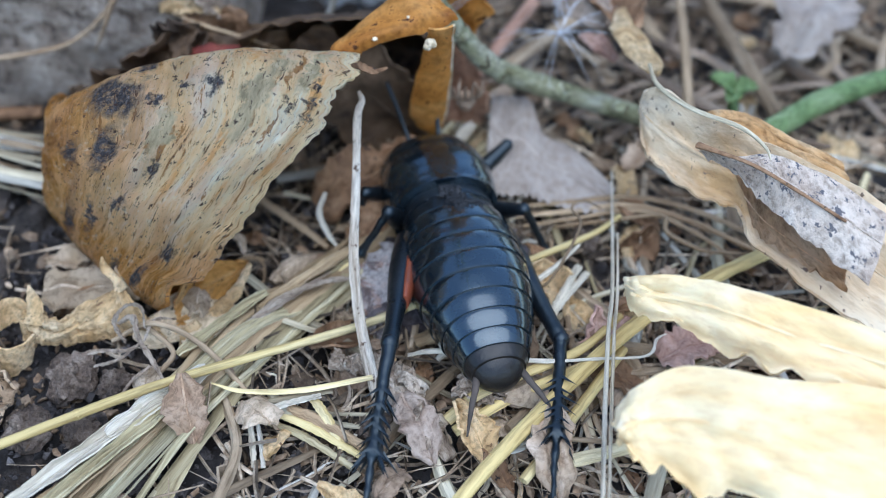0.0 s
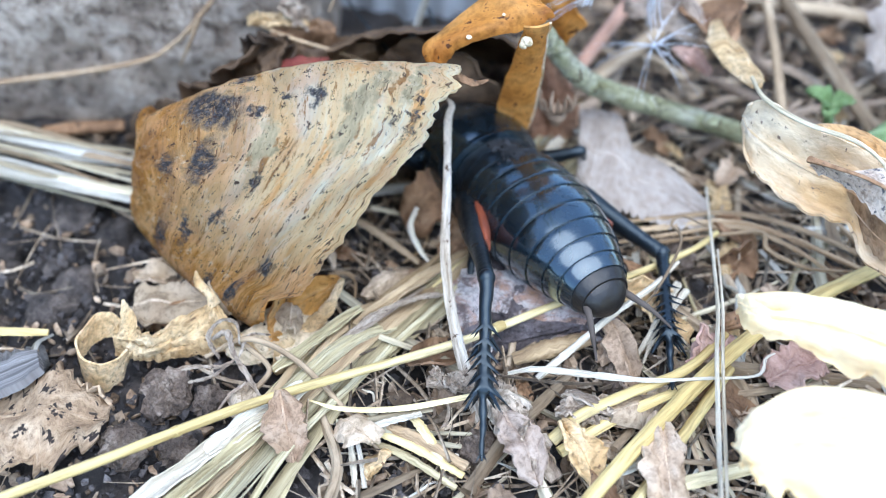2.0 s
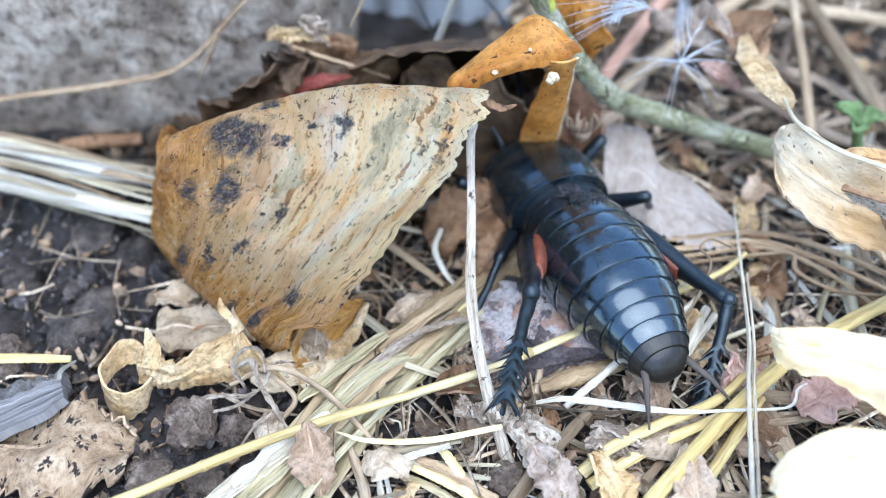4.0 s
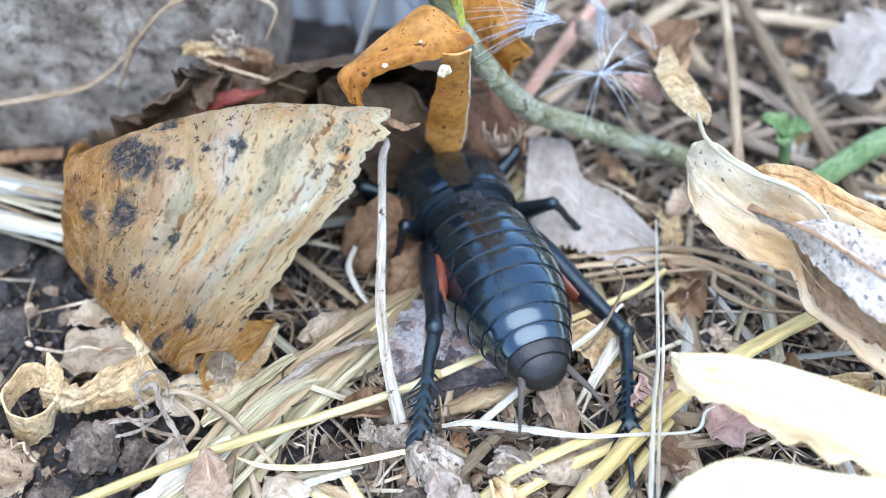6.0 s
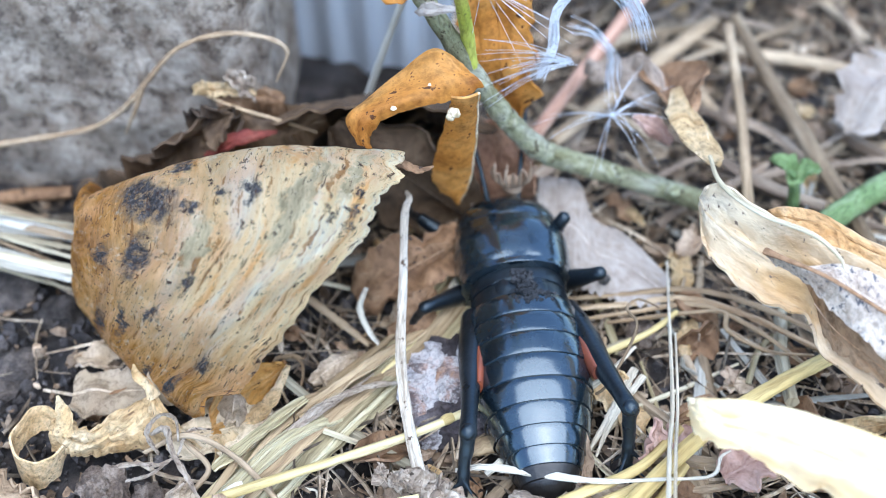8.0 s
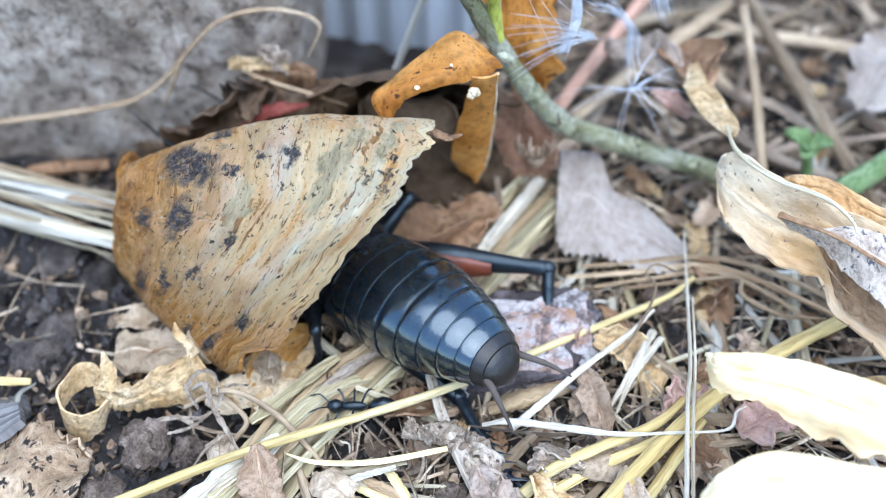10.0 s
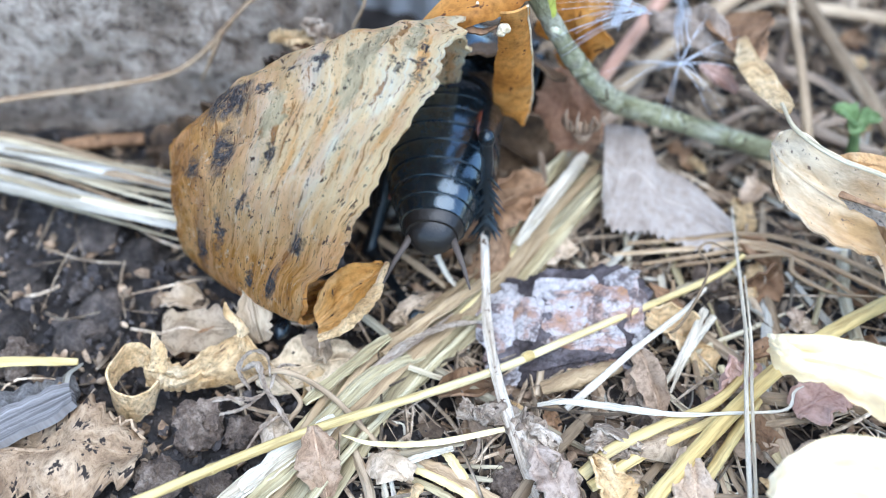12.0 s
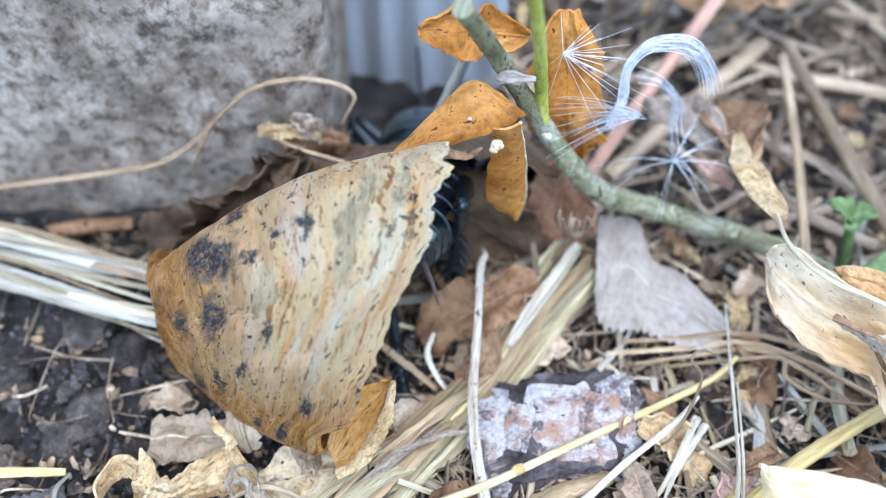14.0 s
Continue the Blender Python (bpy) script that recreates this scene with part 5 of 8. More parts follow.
v, f, u = tube([(-11.3, -14.6, 1.0), (-9.9, -14.2, 1.1), (-8.9, -13.2, 1.3), (-7.9, -12.0, 1.6), (-7.1, -10.1, 2.2)], (0.3, 0.45, 0.5, 0.42, 0.15), 9, 0.4, 30, 0.2)
make("rolled_rim", v, f, TAN_LEAF, inner_leaf, "pale curled rim", u)
leaf_piece("flat_leaf", "thin tan dead leaf pressed on the soil", (-13.8, -14.6, 1.0), (-7.4, -13.2, 1.0), 3.4, dry("thin cream-tan leaf", [(0.50, 0.37, 0.22), (0.72, 0.58, 0.38), (0.82, 0.70, 0.50)], 0.4, dots=0.02, dot_scale=2.5, let=0.1), cup=0.05, arch=0.02, seed=12, shape=0.5)
leaf_piece("leaf_scrap", "square tan leaf scrap", (-19.9, -11.4, 1.2), (-15.0, -11.4, 1.4), 3.2, dry("dull tan scrap", [(0.3, 0.22, 0.14), (0.42, 0.33, 0.22), (0.5, 0.4, 0.29)], 0.4, let=0.1), cup=0.08, arch=0.04, seed=13, shape=0.2)
leaf_piece("leaf_scrap", "upright grey leaf scrap", (-13.6, -12.4, 1.6), (-14.2, -10.4, 4.4), 1.8, STRAW_GREY, up=(0.2, -1, 0.3), cup=0.2, seed=14, shape=0.4)

stalk("stick", "short brown stick lying in front of the bark", [(3.2, -15.5, 1.0), (4.6, -15.2, 1.3), (6.0, -14.8, 1.4), (8.0, -14.0, 1.2)], (0.4, 0.6, 0.6, 0.4), SHEAF_BROWN, 9, 0.7, 20, category="stick", wobble=0.16)
leaf_piece("brown_leaf", "flat mottled brown dead leaf on the soil", (-28.5, -19.4, 0.8), (-19.6, -20.0, 1.4), 6.4, dry("mottled pinkish-brown leaf", [(0.2, 0.13, 0.075), (0.40, 0.28, 0.17), (0.56, 0.43, 0.29)], 0.6, dots=0.06, dot_scale=1.2, let=0.08, bump=1.0, depth=0.3), cup=0.12, arch=0.03, wave=0.22, ragged=0.16, seed=15, shape=0.35, nu=40, nv=20)
leaf_piece("small_leaf", "small wrinkled brown leaf standing against straws", (-9.9, -19.4, 3.2), (-9.0, -22.6, 1.0), 2.4, dry("wrinkled tan leaf", [(0.28, 0.17, 0.1), (0.44, 0.3, 0.19), (0.54, 0.4, 0.28)], 0.6, let=0.12), up=(0.1, -0.5, 0.9), cup=0.25, wave=0.2, seed=16)
leaf_piece("pink_scrap", "dusky pink leaf scrap", (17.6, -17.6, 1.6), (20.8, -16.6, 2.2), 2.6, PINK_BIT, cup=0.15, wave=0.2, seed=17, shape=0.3)
leaf_piece("pink_scrap", "dusky pink leaf scrap", (14.9, -15.6, 1.0), (16.0, -14.0, 1.4), 1.5, PINK_BIT, cup=0.15, wave=0.2, seed=18, shape=0.3)
leaf_piece("red_scrap", "dull red leaf scrap behind the big leaf", (-13.2, 2.9, 7.4), (-8.4, 3.4, 8.9), 0.9, RED_LEAF, up=(0, -0.5, 0.9), cup=0.3, wave=0.25, seed=19)
leaf_piece("dark_leaf", "dark curled rotting leaf behind the big leaf", (-19.2, 3.6, 2.0), (-11.2, 5.2, 9.2), 4.4, DARK_LEAF, up=(0.3, -0.8, 0.6), cup=0.9, arch=0.1, wave=0.45, ragged=0.16, seed=20, shape=0.5, nu=34, nv=18)
leaf_piece("dark_leaf", "dark curled rotting leaf behind the big leaf", (-12.6, 4.6, 6.6), (-5.6, 6.0, 8.2), 3.0, DARK_LEAF, up=(-0.2, -0.7, 0.7), cup=-0.9, arch=0.12, wave=0.5, ragged=0.16, seed=23, shape=0.4, nu=30, nv=16)
leaf_piece("dark_leaf", "dark leaf scrap at the wall foot", (-23.4, 5.0, 0.6), (-18.2, 4.2, 3.2), 3.2, DARK_LEAF, up=(0.2, -0.5, 0.8), cup=0.6, arch=0.1, wave=0.5, ragged=0.16, seed=24, shape=0.4)
leaf_piece("crumpled_leaf", "crumpled pale leaf shred against the wall", (-14.2, 6.9, 9.4), (-10.0, 6.6, 9.7), 0.9, TAN_LEAF, up=(0.1, -0.6, 0.8), cup=0.8, arch=0.05, wave=0.6, ragged=0.22, seed=21, shape=0.4)
leaf_piece("crumpled_leaf", "crumpled cream leaf tip against the wall", (-11.9, 6.8, 10.9), (-9.9, 6.5, 9.2), 1.2, HUSK, up=(0.5, -0.6, 0.6), cup=0.7, arch=0.1, wave=0.6, ragged=0.22, seed=25, shape=0.4)
leaf_piece("crumpled_leaf", "crumpled brown leaf shreds against the wall", (-12.6, 6.6, 8.9), (-8.2, 6.5, 8.8), 1.9, BROWN_LEAF, up=(0.1, -0.6, 0.8), cup=-0.7, arch=0.1, wave=0.7, ragged=0.22, seed=26, shape=0.4, nu=30, nv=14)
leaf_piece("crumpled_leaf", "dark crumpled leaf curl behind the big leaf", (-13.6, 4.2, 8.0), (-11.4, 4.2, 9.6), 2.4, DARK_LEAF, up=(-0.5, -0.8, 0.3), cup=1.1, arch=0.1, wave=0.4, ragged=0.15, seed=27, shape=0.3)
stalk("leaf_stalk", "thin dry stalk across the crumpled leaves", [(-13.2, 6.2, 9.6), (-11.0, 5.6, 9.0), (-8.6, 5.2, 8.4), (-6.0, 4.6, 7.8)], (0.1, 0.13, 0.12, 0.08), TWINE, 6, 0.8, 20, category="stalk")
leaf_piece("back_leaf", "upright orange-brown dead leaf", (3.0, 5.0, 19.0), (-3.4, 4.2, 20.2), 3.4, ORANGE_LEAF, up=(0.1, -0.9, 0.45), cup=0.2, arch=-0.05, seed=22)
leaf_piece("back_leaf", "upright orange-brown dead leaf", (6.6, 6, 7.8), (5.1, 6, 20.1), 4.6, ORANGE_LEAF, up=(-0.2, -1, 0.2), cup=0.15, arch=0.05, seed=23, shape=0.5)
leaf_piece("litter_leaf", "wide brown dead leaf at the back", (14.5, 26.0, 8.0), (33.0, 30.0, 10.0), 9.0, BROWN_LEAF, up=(0, -0.7, 0.7), cup=0.2, seed=24, shape=0.4)
leaf_piece("litter_leaf", "grey-brown dead leaf at the back", (9.6, 27.0, 6.0), (15.5, 30.0, 9.0), 6.0, GREY_LEAF, up=(0, -0.6, 0.7), cup=0.2, wave=0.2, seed=25, shape=0.4)
leaf_piece("litter_leaf", "crumpled grey leaf tatters", (12.6, 12.0, 7.4), (16.6, 6.8, 8.6), 3.2, dry("grey-brown tatters", [(0.2, 0.15, 0.11), (0.33, 0.26, 0.2), (0.46, 0.38, 0.31)], 0.5, let=0.1), up=(0, -0.4, 0.9), cup=0.3, wave=0.4, ragged=0.14, seed=26, shape=0.5)
leaf_piece("litter_leaf", "pale dead leaf at the edge of the litter", (30.5, 8.5, 4.5), (36.0, 14.0, 6.0), 5.0, GREY_LEAF, cup=0.1, seed=27, shape=0.4)
leaf_piece("under_leaf", "brown dead leaf in the hollow under the big leaf", (-3.5, -3.5, 0.6), (4.2, -0.6, 3.4), 3.6, BROWN_LEAF, up=(0, -0.6, 0.8), cup=0.3, wave=0.3, ragged=0.16, seed=28, shape=0.4)
leaf_piece("under_leaf", "brown leaf scrap by the hollow", (-1.2, -8.0, 0.6), (1.5, -4.4, 2.6), 2.6, BROWN_LEAF, up=(0.3, -0.6, 0.7), cup=0.2, seed=29)
leaf_piece("wood_chip", "silvery splintered wood chip", (-29.5, -19.2, 0.9), (-23.8, -16.9, 2.6), 2.2, WOOD_CHIP, cup=0.05, arch=0.02, wave=0.03, ragged=0.05, seed=30, shape=0.25, thick=0.6)
leaf_piece("dry_bract", "tan dry husk on the litter", (5.4, -21.0, 2.6), (7.4, -24.4, 0.9), 1.8, TAN_LEAF, cup=0.6, wave=0.3, seed=31)
leaf_piece("dry_bract", "tan dry husk on the litter", (2.4, -20.2, 2.2), (4.2, -24.0, 0.9), 2.2, dry("pinkish-tan husk", [(0.32, 0.23, 0.17), (0.48, 0.38, 0.3), (0.58, 0.48, 0.4)], 0.5, let=0.1), cup=0.3, wave=0.3, ragged=0.12, seed=32)
leaf_piece("dry_bract", "tan dry husk on the litter", (10.6, -20.6, 2.8), (10.9, -26.5, 1.0), 2.4, dry("peach-tan husk", [(0.42, 0.28, 0.17), (0.56, 0.42, 0.29), (0.64, 0.52, 0.4)], 0.5, let=0.12), cup=0.3, wave=0.35, ragged=0.14, seed=33)
stalk("hooked_root", "pale root fibre curled into a hook", [(6.8, -20.0, 1.0), (7.1, -22.4, 1.4), (8.0, -23.6, 1.7), (9.3, -23.4, 1.9), (9.6, -22.5, 1.8)], (0.2, 0.26, 0.28, 0.22, 0.1), BLADE, 7, 0.9, 26, category="root fibre")
stalk("hooked_root", "white curled fibre over a straw", [(10.2, -11.6, 1.2), (11.4, -12.6, 3.2), (13.4, -9.6, 4.8), (13.0, -8.2, 5.0), (13.8, -7.4, 4.9), (15.0, -7.8, 4.6)], (0.08, 0.09, 0.09, 0.09, 0.08, 0.04), STRAW_GREY, 6, 1, 34, category="root fibre")
stalk("knotted_root", "thin twisted brown root", [(-13.0, -14.6, 1.6), (-12.0, -16.0, 2.6), (-10.8, -17.2, 2.2), (-11.6, -18.6, 1.6), (-10.2, -20.4, 1.4)], (0.13, 0.16, 0.16, 0.15, 0.08), STRAW_GREY, 7, 1, 30, category="root fibre")
stalk("knotted_root", "thin twisted brown root", [(-14.8, -15.6, 1.4), (-12.2, -15.4, 2.8), (-9.4, -16.6, 2.4), (-6.6, -19.2, 1.5), (-4.0, -22.4, 1.0)], (0.13, 0.18, 0.17, 0.16, 0.1), STRAW_GREY, 7, 1, 30, category="root fibre")
def shredded_stalk(name, label, points, width, material, seed):
    """A withered stalk: a cracked core wrapped in torn, curling shreds."""
    rnd = random.Random(seed)
    core = spline(points, 12)
    v, f, u = tube(points, (width * 0.5, width * 0.6, width * 0.5, width * 0.3), 9, 0.6, 26, 0.3, seed)
    ob = tagged(make(name, v, f, material, uvs=u), label, "stalk")
    for k in range(9):
        i = rnd.randrange(0, 9)
        a = core[i] + Vector((rnd.gauss(0, width * 0.4), rnd.gauss(0, width * 0.3), width * 0.3))
        b = core[i + rnd.choice((2, 3))] + Vector((rnd.gauss(0, width * 0.8), rnd.gauss(0, width * 0.5), width * rnd.uniform(0.2, 0.9)))
        v, f, u = sheet(leaf_surface(a, b, width * rnd.uniform(0.6, 1.2), up=(rnd.gauss(0, 0.6), -0.3, 1), cup=rnd.uniform(-0.9, 0.9), arch=rnd.uniform(0, 0.2), wave=0.5, ragged=0.2, seed=seed + k, shape=0.4), 14, 8, 0.12, (3, 1))
        make("shred", v, f, material, ob, "", u)
    return ob


shredded_stalk("flower_stub", "withered beige flower stalk in torn shreds", [(0.8, -17.3, 1.6), (2.0, -19.2, 1.7), (3.4, -21.1, 1.4), (5.2, -23.6, 0.9)], 1.3, HUSK, 61)
shredded_stalk("flower_stub", "short torn stub of a dry stalk", [(6.0, -18.9, 2.4), (6.4, -19.8, 1.9), (6.9, -20.6, 1.3), (7.2, -21.2, 0.8)], 0.9, HUSK, 71)
shredded_stalk("flower_stub", "crumpled dry stalk end under the straw", [(-1.8, -17.4, 1.4), (-0.2, -17.7, 1.5), (1.2, -18.3, 1.3), (2.4, -18.9, 0.9)], 0.8, HUSK, 81)
for label, way, rads, mat, flat in (
        ("pale split straw with a frayed end", [(4.5, -17.1, 1.3), (6.5, -15.6, 2.0), (9.0, -13.6, 2.7), (11.6, -11.7, 3.2), (13.5, -9.7, 3.3)], (0.2, 0.25, 0.22, 0.18, 0.1), SPLIT, 0.5),
        ("pale straw split into a fork", [(10.3, -15.6, 1.0), (11.6, -13.9, 2.1), (13.5, -10.5, 2.2)], (0.1, 0.22, 0.26), SPLIT, 0.5),
        ("pale straw split into a fork", [(10.8, -15.8, 1.0), (11.9, -13.8, 2.1), (14.0, -10.9, 2.0)], (0.08, 0.2, 0.24), SPLIT, 0.5),
        ("brown straw in a small bundle", [(-5.0, -19.9, 1.2), (-2.4, -21.4, 1.6), (0.4, -23.0, 1.2)], (0.3, 0.36, 0.3), TWINE, 0.6),
        ("olive-yellow straw in a small bundle", [(-5.2, -20.5, 1.2), (-2.6, -21.9, 1.5), (0.2, -23.5, 1.1)], (0.22, 0.26, 0.22), STRAW_YELLOW, 0.7),
        ("olive-yellow straw in a small bundle", [(-5.3, -21.0, 0.9), (-2.9, -22.4, 1.3), (-0.2, -24.2, 1.0)], (0.2, 0.24, 0.2), STRAW_GREEN, 0.7),
        ("flat yellow straw end", [(-3.1, -19.3, 1.5), (-2.0, -21.0, 1.8), (-0.7, -23.2, 1.2)], (0.24, 0.3, 0.26), STRAW_YELLOW, 0.4),
        ("cut pale straw end", [(-6.1, -21.6, 2.1), (-4.0, -20.8, 2.2), (-2.1, -20.1, 2.0)], (0.2, 0.22, 0.18), SPLIT, 0.5),
        ("cut pale straw end", [(-6.0, -21.4, 1.8), (-5.8, -22.6, 1.2), (-5.6, -24.0, 0.8)], (0.16, 0.18, 0.16), SPLIT, 0.5),
        ("cut pale straw end", [(-5.6, -21.5, 1.6), (-5.3, -22.7, 1.0), (-5.1, -24.0, 0.7)], (0.12, 0.15, 0.14), SPLIT, 0.5),
        ("thin pale hook of fibre", [(6.4, -20.8, 0.9), (6.7, -22.3, 1.3), (7.3, -23.0, 1.7), (7.7, -22.5, 1.9)], (0.1, 0.13, 0.12, 0.05), SPLIT, 0.8),
        ("short upright straw beside the bark", [(11.4, -7.0, 1.2), (11.2, -10.2, 1.7), (11.0, -12.3, 1.2)], (0.2, 0.24, 0.2), SPLIT, 0.5),
        ("short upright straw beside the bark", [(12.2, -7.2, 1.0), (11.8, -9.8, 1.5), (11.6, -12.0, 1.0)], (0.12, 0.16, 0.14), TWINE, 0.6),
        ("tan stem in a flat tress", [(8.6, -5.0, 1.0), (13.6, -5.0, 1.6), (17.6, -4.9, 2.0), (21.2, -6.6, 2.2), (25.4, -9.4, 2.0)], (0.16, 0.22, 0.24, 0.24, 0.2), TWINE, 0.7),
        ("tan stem in a flat tress", [(9.6, -4.2, 1.2), (13.8, -4.3, 1.8), (17.8, -4.3, 2.2), (21.6, -5.8, 2.4), (26.4, -8.8, 2.2)], (0.14, 0.2, 0.2, 0.22, 0.2), TWINE, 0.7),
        ("tan stem in a flat tress", [(10.4, -5.8, 1.0), (14.2, -5.6, 1.6), (18.0, -5.4, 2.0), (21.0, -7.3, 2.2), (24.2, -10.4, 1.8)], (0.12, 0.16, 0.18, 0.18, 0.14), TWINE, 0.7),
        ("tan stem bent into a loop", [(12.4, -6.3, 1.4), (16.4, -6.2, 2.0), (19.4, -6.4, 2.5), (19.5, -7.8, 2.4), (21.6, -9.4, 2.4), (24.2, -9.9, 2.6)], (0.12, 0.15, 0.16, 0.16, 0.14, 0.1), TWINE, 0.8),
        ("brown straw in the hollow of the big leaf", [(-9.6, -1.4, 1.2), (-7.5, -3.2, 1.3), (-5.1, -5.5, 1.5), (-2.4, -7.8, 1.2)], (0.25, 0.3, 0.3, 0.22), TWINE, 0.7),
        ("thin curled stem beside the leaning straw", [(-2.6, -5.2, 3.6), (-3.0, -6.2, 2.8), (-2.4, -7.4, 2.0), (-1.6, -8.2, 1.4)], (0.16, 0.2, 0.2, 0.12), SPLIT, 0.6)):
    stalk("litter_straw", label, way, rads, mat, 8, flat, 30, category="straw", seed=len(label), wobble=0.14)
leaf_piece("pink_scrap", "upright pinkish husk beside the yellow straws", (12.9, -16.6, 1.2), (13.9, -15.3, 4.0), 1.3, PINK_BIT, up=(0.4, -0.9, 0.3), cup=0.6, wave=0.3, ragged=0.16, seed=62, shape=0.5)


def corky_lump(mid, size, seed):
    """A wrinkled, pitted lump of cork-like litter."""
    vv, n, m = [], 30, 18
    for j in range(m + 1):
        th = math.pi * j / m
        for i in range(n):
            d = Vector((math.sin(th) * math.cos(2 * math.pi * i / n), math.sin(th) * math.sin(2 * math.pi * i / n), math.cos(th)))
            g = 1 + 0.4 * noise.noise(d * 1.5 + Vector((seed, 0, 0))) - 0.5 * abs(noise.noise(d * 3.1 + Vector((0, seed, 0)))) + 0.16 * noise.noise(d * 8)
            vv.append(Vector(mid) + Vector((d.x * size, d.y * size * 1.15, d.z * size * 0.8)) * g)
    ff = [(j * n + i, (j + 1) * n + i, (j + 1) * n + (i + 1) % n, j * n + (i + 1) % n) for j in range(m) for i in range(n)]
    return tagged(make("corky_lump", vv, ff, CORK), "wrinkled grey-brown lump of rotting litter", "litter lump")


CORK = dry("corky rotting litter", [(0.06, 0.045, 0.035), (0.22, 0.165, 0.125), (0.42, 0.34, 0.27)], 0.9, source="Object", bump=1.0, depth=0.5, rough=0.85, low=0.8, high=1.2)
for k, (mid, size) in enumerate((((-16.9, -18.0, 0.9), 1.5), ((-14.2, -18.4, 0.7), 1.1), ((-18.6, -21.4, 0.8), 1.3), ((-28.6, -13.0, 0.7), 1.3), ((-15.4, -21.6, 0.6), 1.2), ((1.0, -21.4, 0.5), 1.1), ((9.2, -16.9, 0.6), 1.0), ((14.6, -6.6, 0.5), 1.0))):
    corky_lump(mid, size, k * 3.3 + 1)
# branching withered roots over the sheaf
for way, r in (([(-14.4, -14.9, 2.2), (-13.4, -15.1, 3.0), (-12.9, -16.3, 2.5), (-11.8, -17.9, 2.2), (-10.8, -19.4, 1.6)], 0.17), ([(-13.9, -15.9, 1.6), (-14.6, -15.0, 2.4), (-13.9, -14.2, 3.0), (-12.9, -14.6, 3.2), (-12.6, -15.8, 2.8)], 0.12),
               ([(-17.2, -16.6, 1.2), (-15.2, -16.5, 1.6), (-13.6, -16.8, 2.0), (-12.6, -16.4, 2.4)], 0.13), ([(-15.8, -17.4, 1.2), (-14.2, -17.2, 1.6), (-13.0, -16.6, 2.2)], 0.1), ([(-12.6, -16.4, 2.4), (-12.2, -15.0, 2.6), (-11.0, -14.6, 2.2)], 0.1), ([(-11.8, -17.9, 2.2), (-13.0, -18.6, 1.6), (-13.8, -19.8, 1.2)], 0.09),
               ([(-6.8, -14.6, 1.9), (-4.6, -13.0, 2.4), (-2.2, -11.9, 2.5), (0.2, -11.4, 2.2)], 0.2), ([(-7.6, -14.9, 1.6), (-5.2, -13.8, 2.2), (-3.4, -12.2, 2.3), (-2.0, -10.6, 2.0)], 0.12)):
    stalk("withered_root", "twisted grey-brown withered root", way, (r * 0.7, r * 1.2, r, r * 0.9, r * 0.4), HUSK, 7, 0.8, 30, "withered roots", "root", len(way), 0.28)
stalk("fuzzy_stem", "fuzzy grey decaying stem", [(-36, -20.0, 0.9), (-28.8, -17.2, 1.0), (-24.4, -15.0, 0.8)], (1.2, 1.2, 0.8), dry("fuzzy grey stem", [(0.12, 0.11, 0.1), (0.22, 0.21, 0.2), (0.36, 0.34, 0.31)], 1.2, bump=1.0, depth=0.5), 12, 0.8, 40, category="stem", wobble=0.2)
stalk("pale_blade", "thin yellowish straw on the soil", [(-34, -14.6, 1.4), (-29, -13.9, 1.6), (-24.6, -13.6, 1.2)], (0.3, 0.36, 0.24), STRAW_YELLOW, 7, 0.6, 20)
stalk("pale_blade", "pale wisp of grass on the soil", [(-24.4, -13.6, 1.0), (-24.6, -15.6, 2.2), (-24.0, -17.6, 1.0)], (0.1, 0.2, 0.1), BLADE, 6, 0.6, 20)


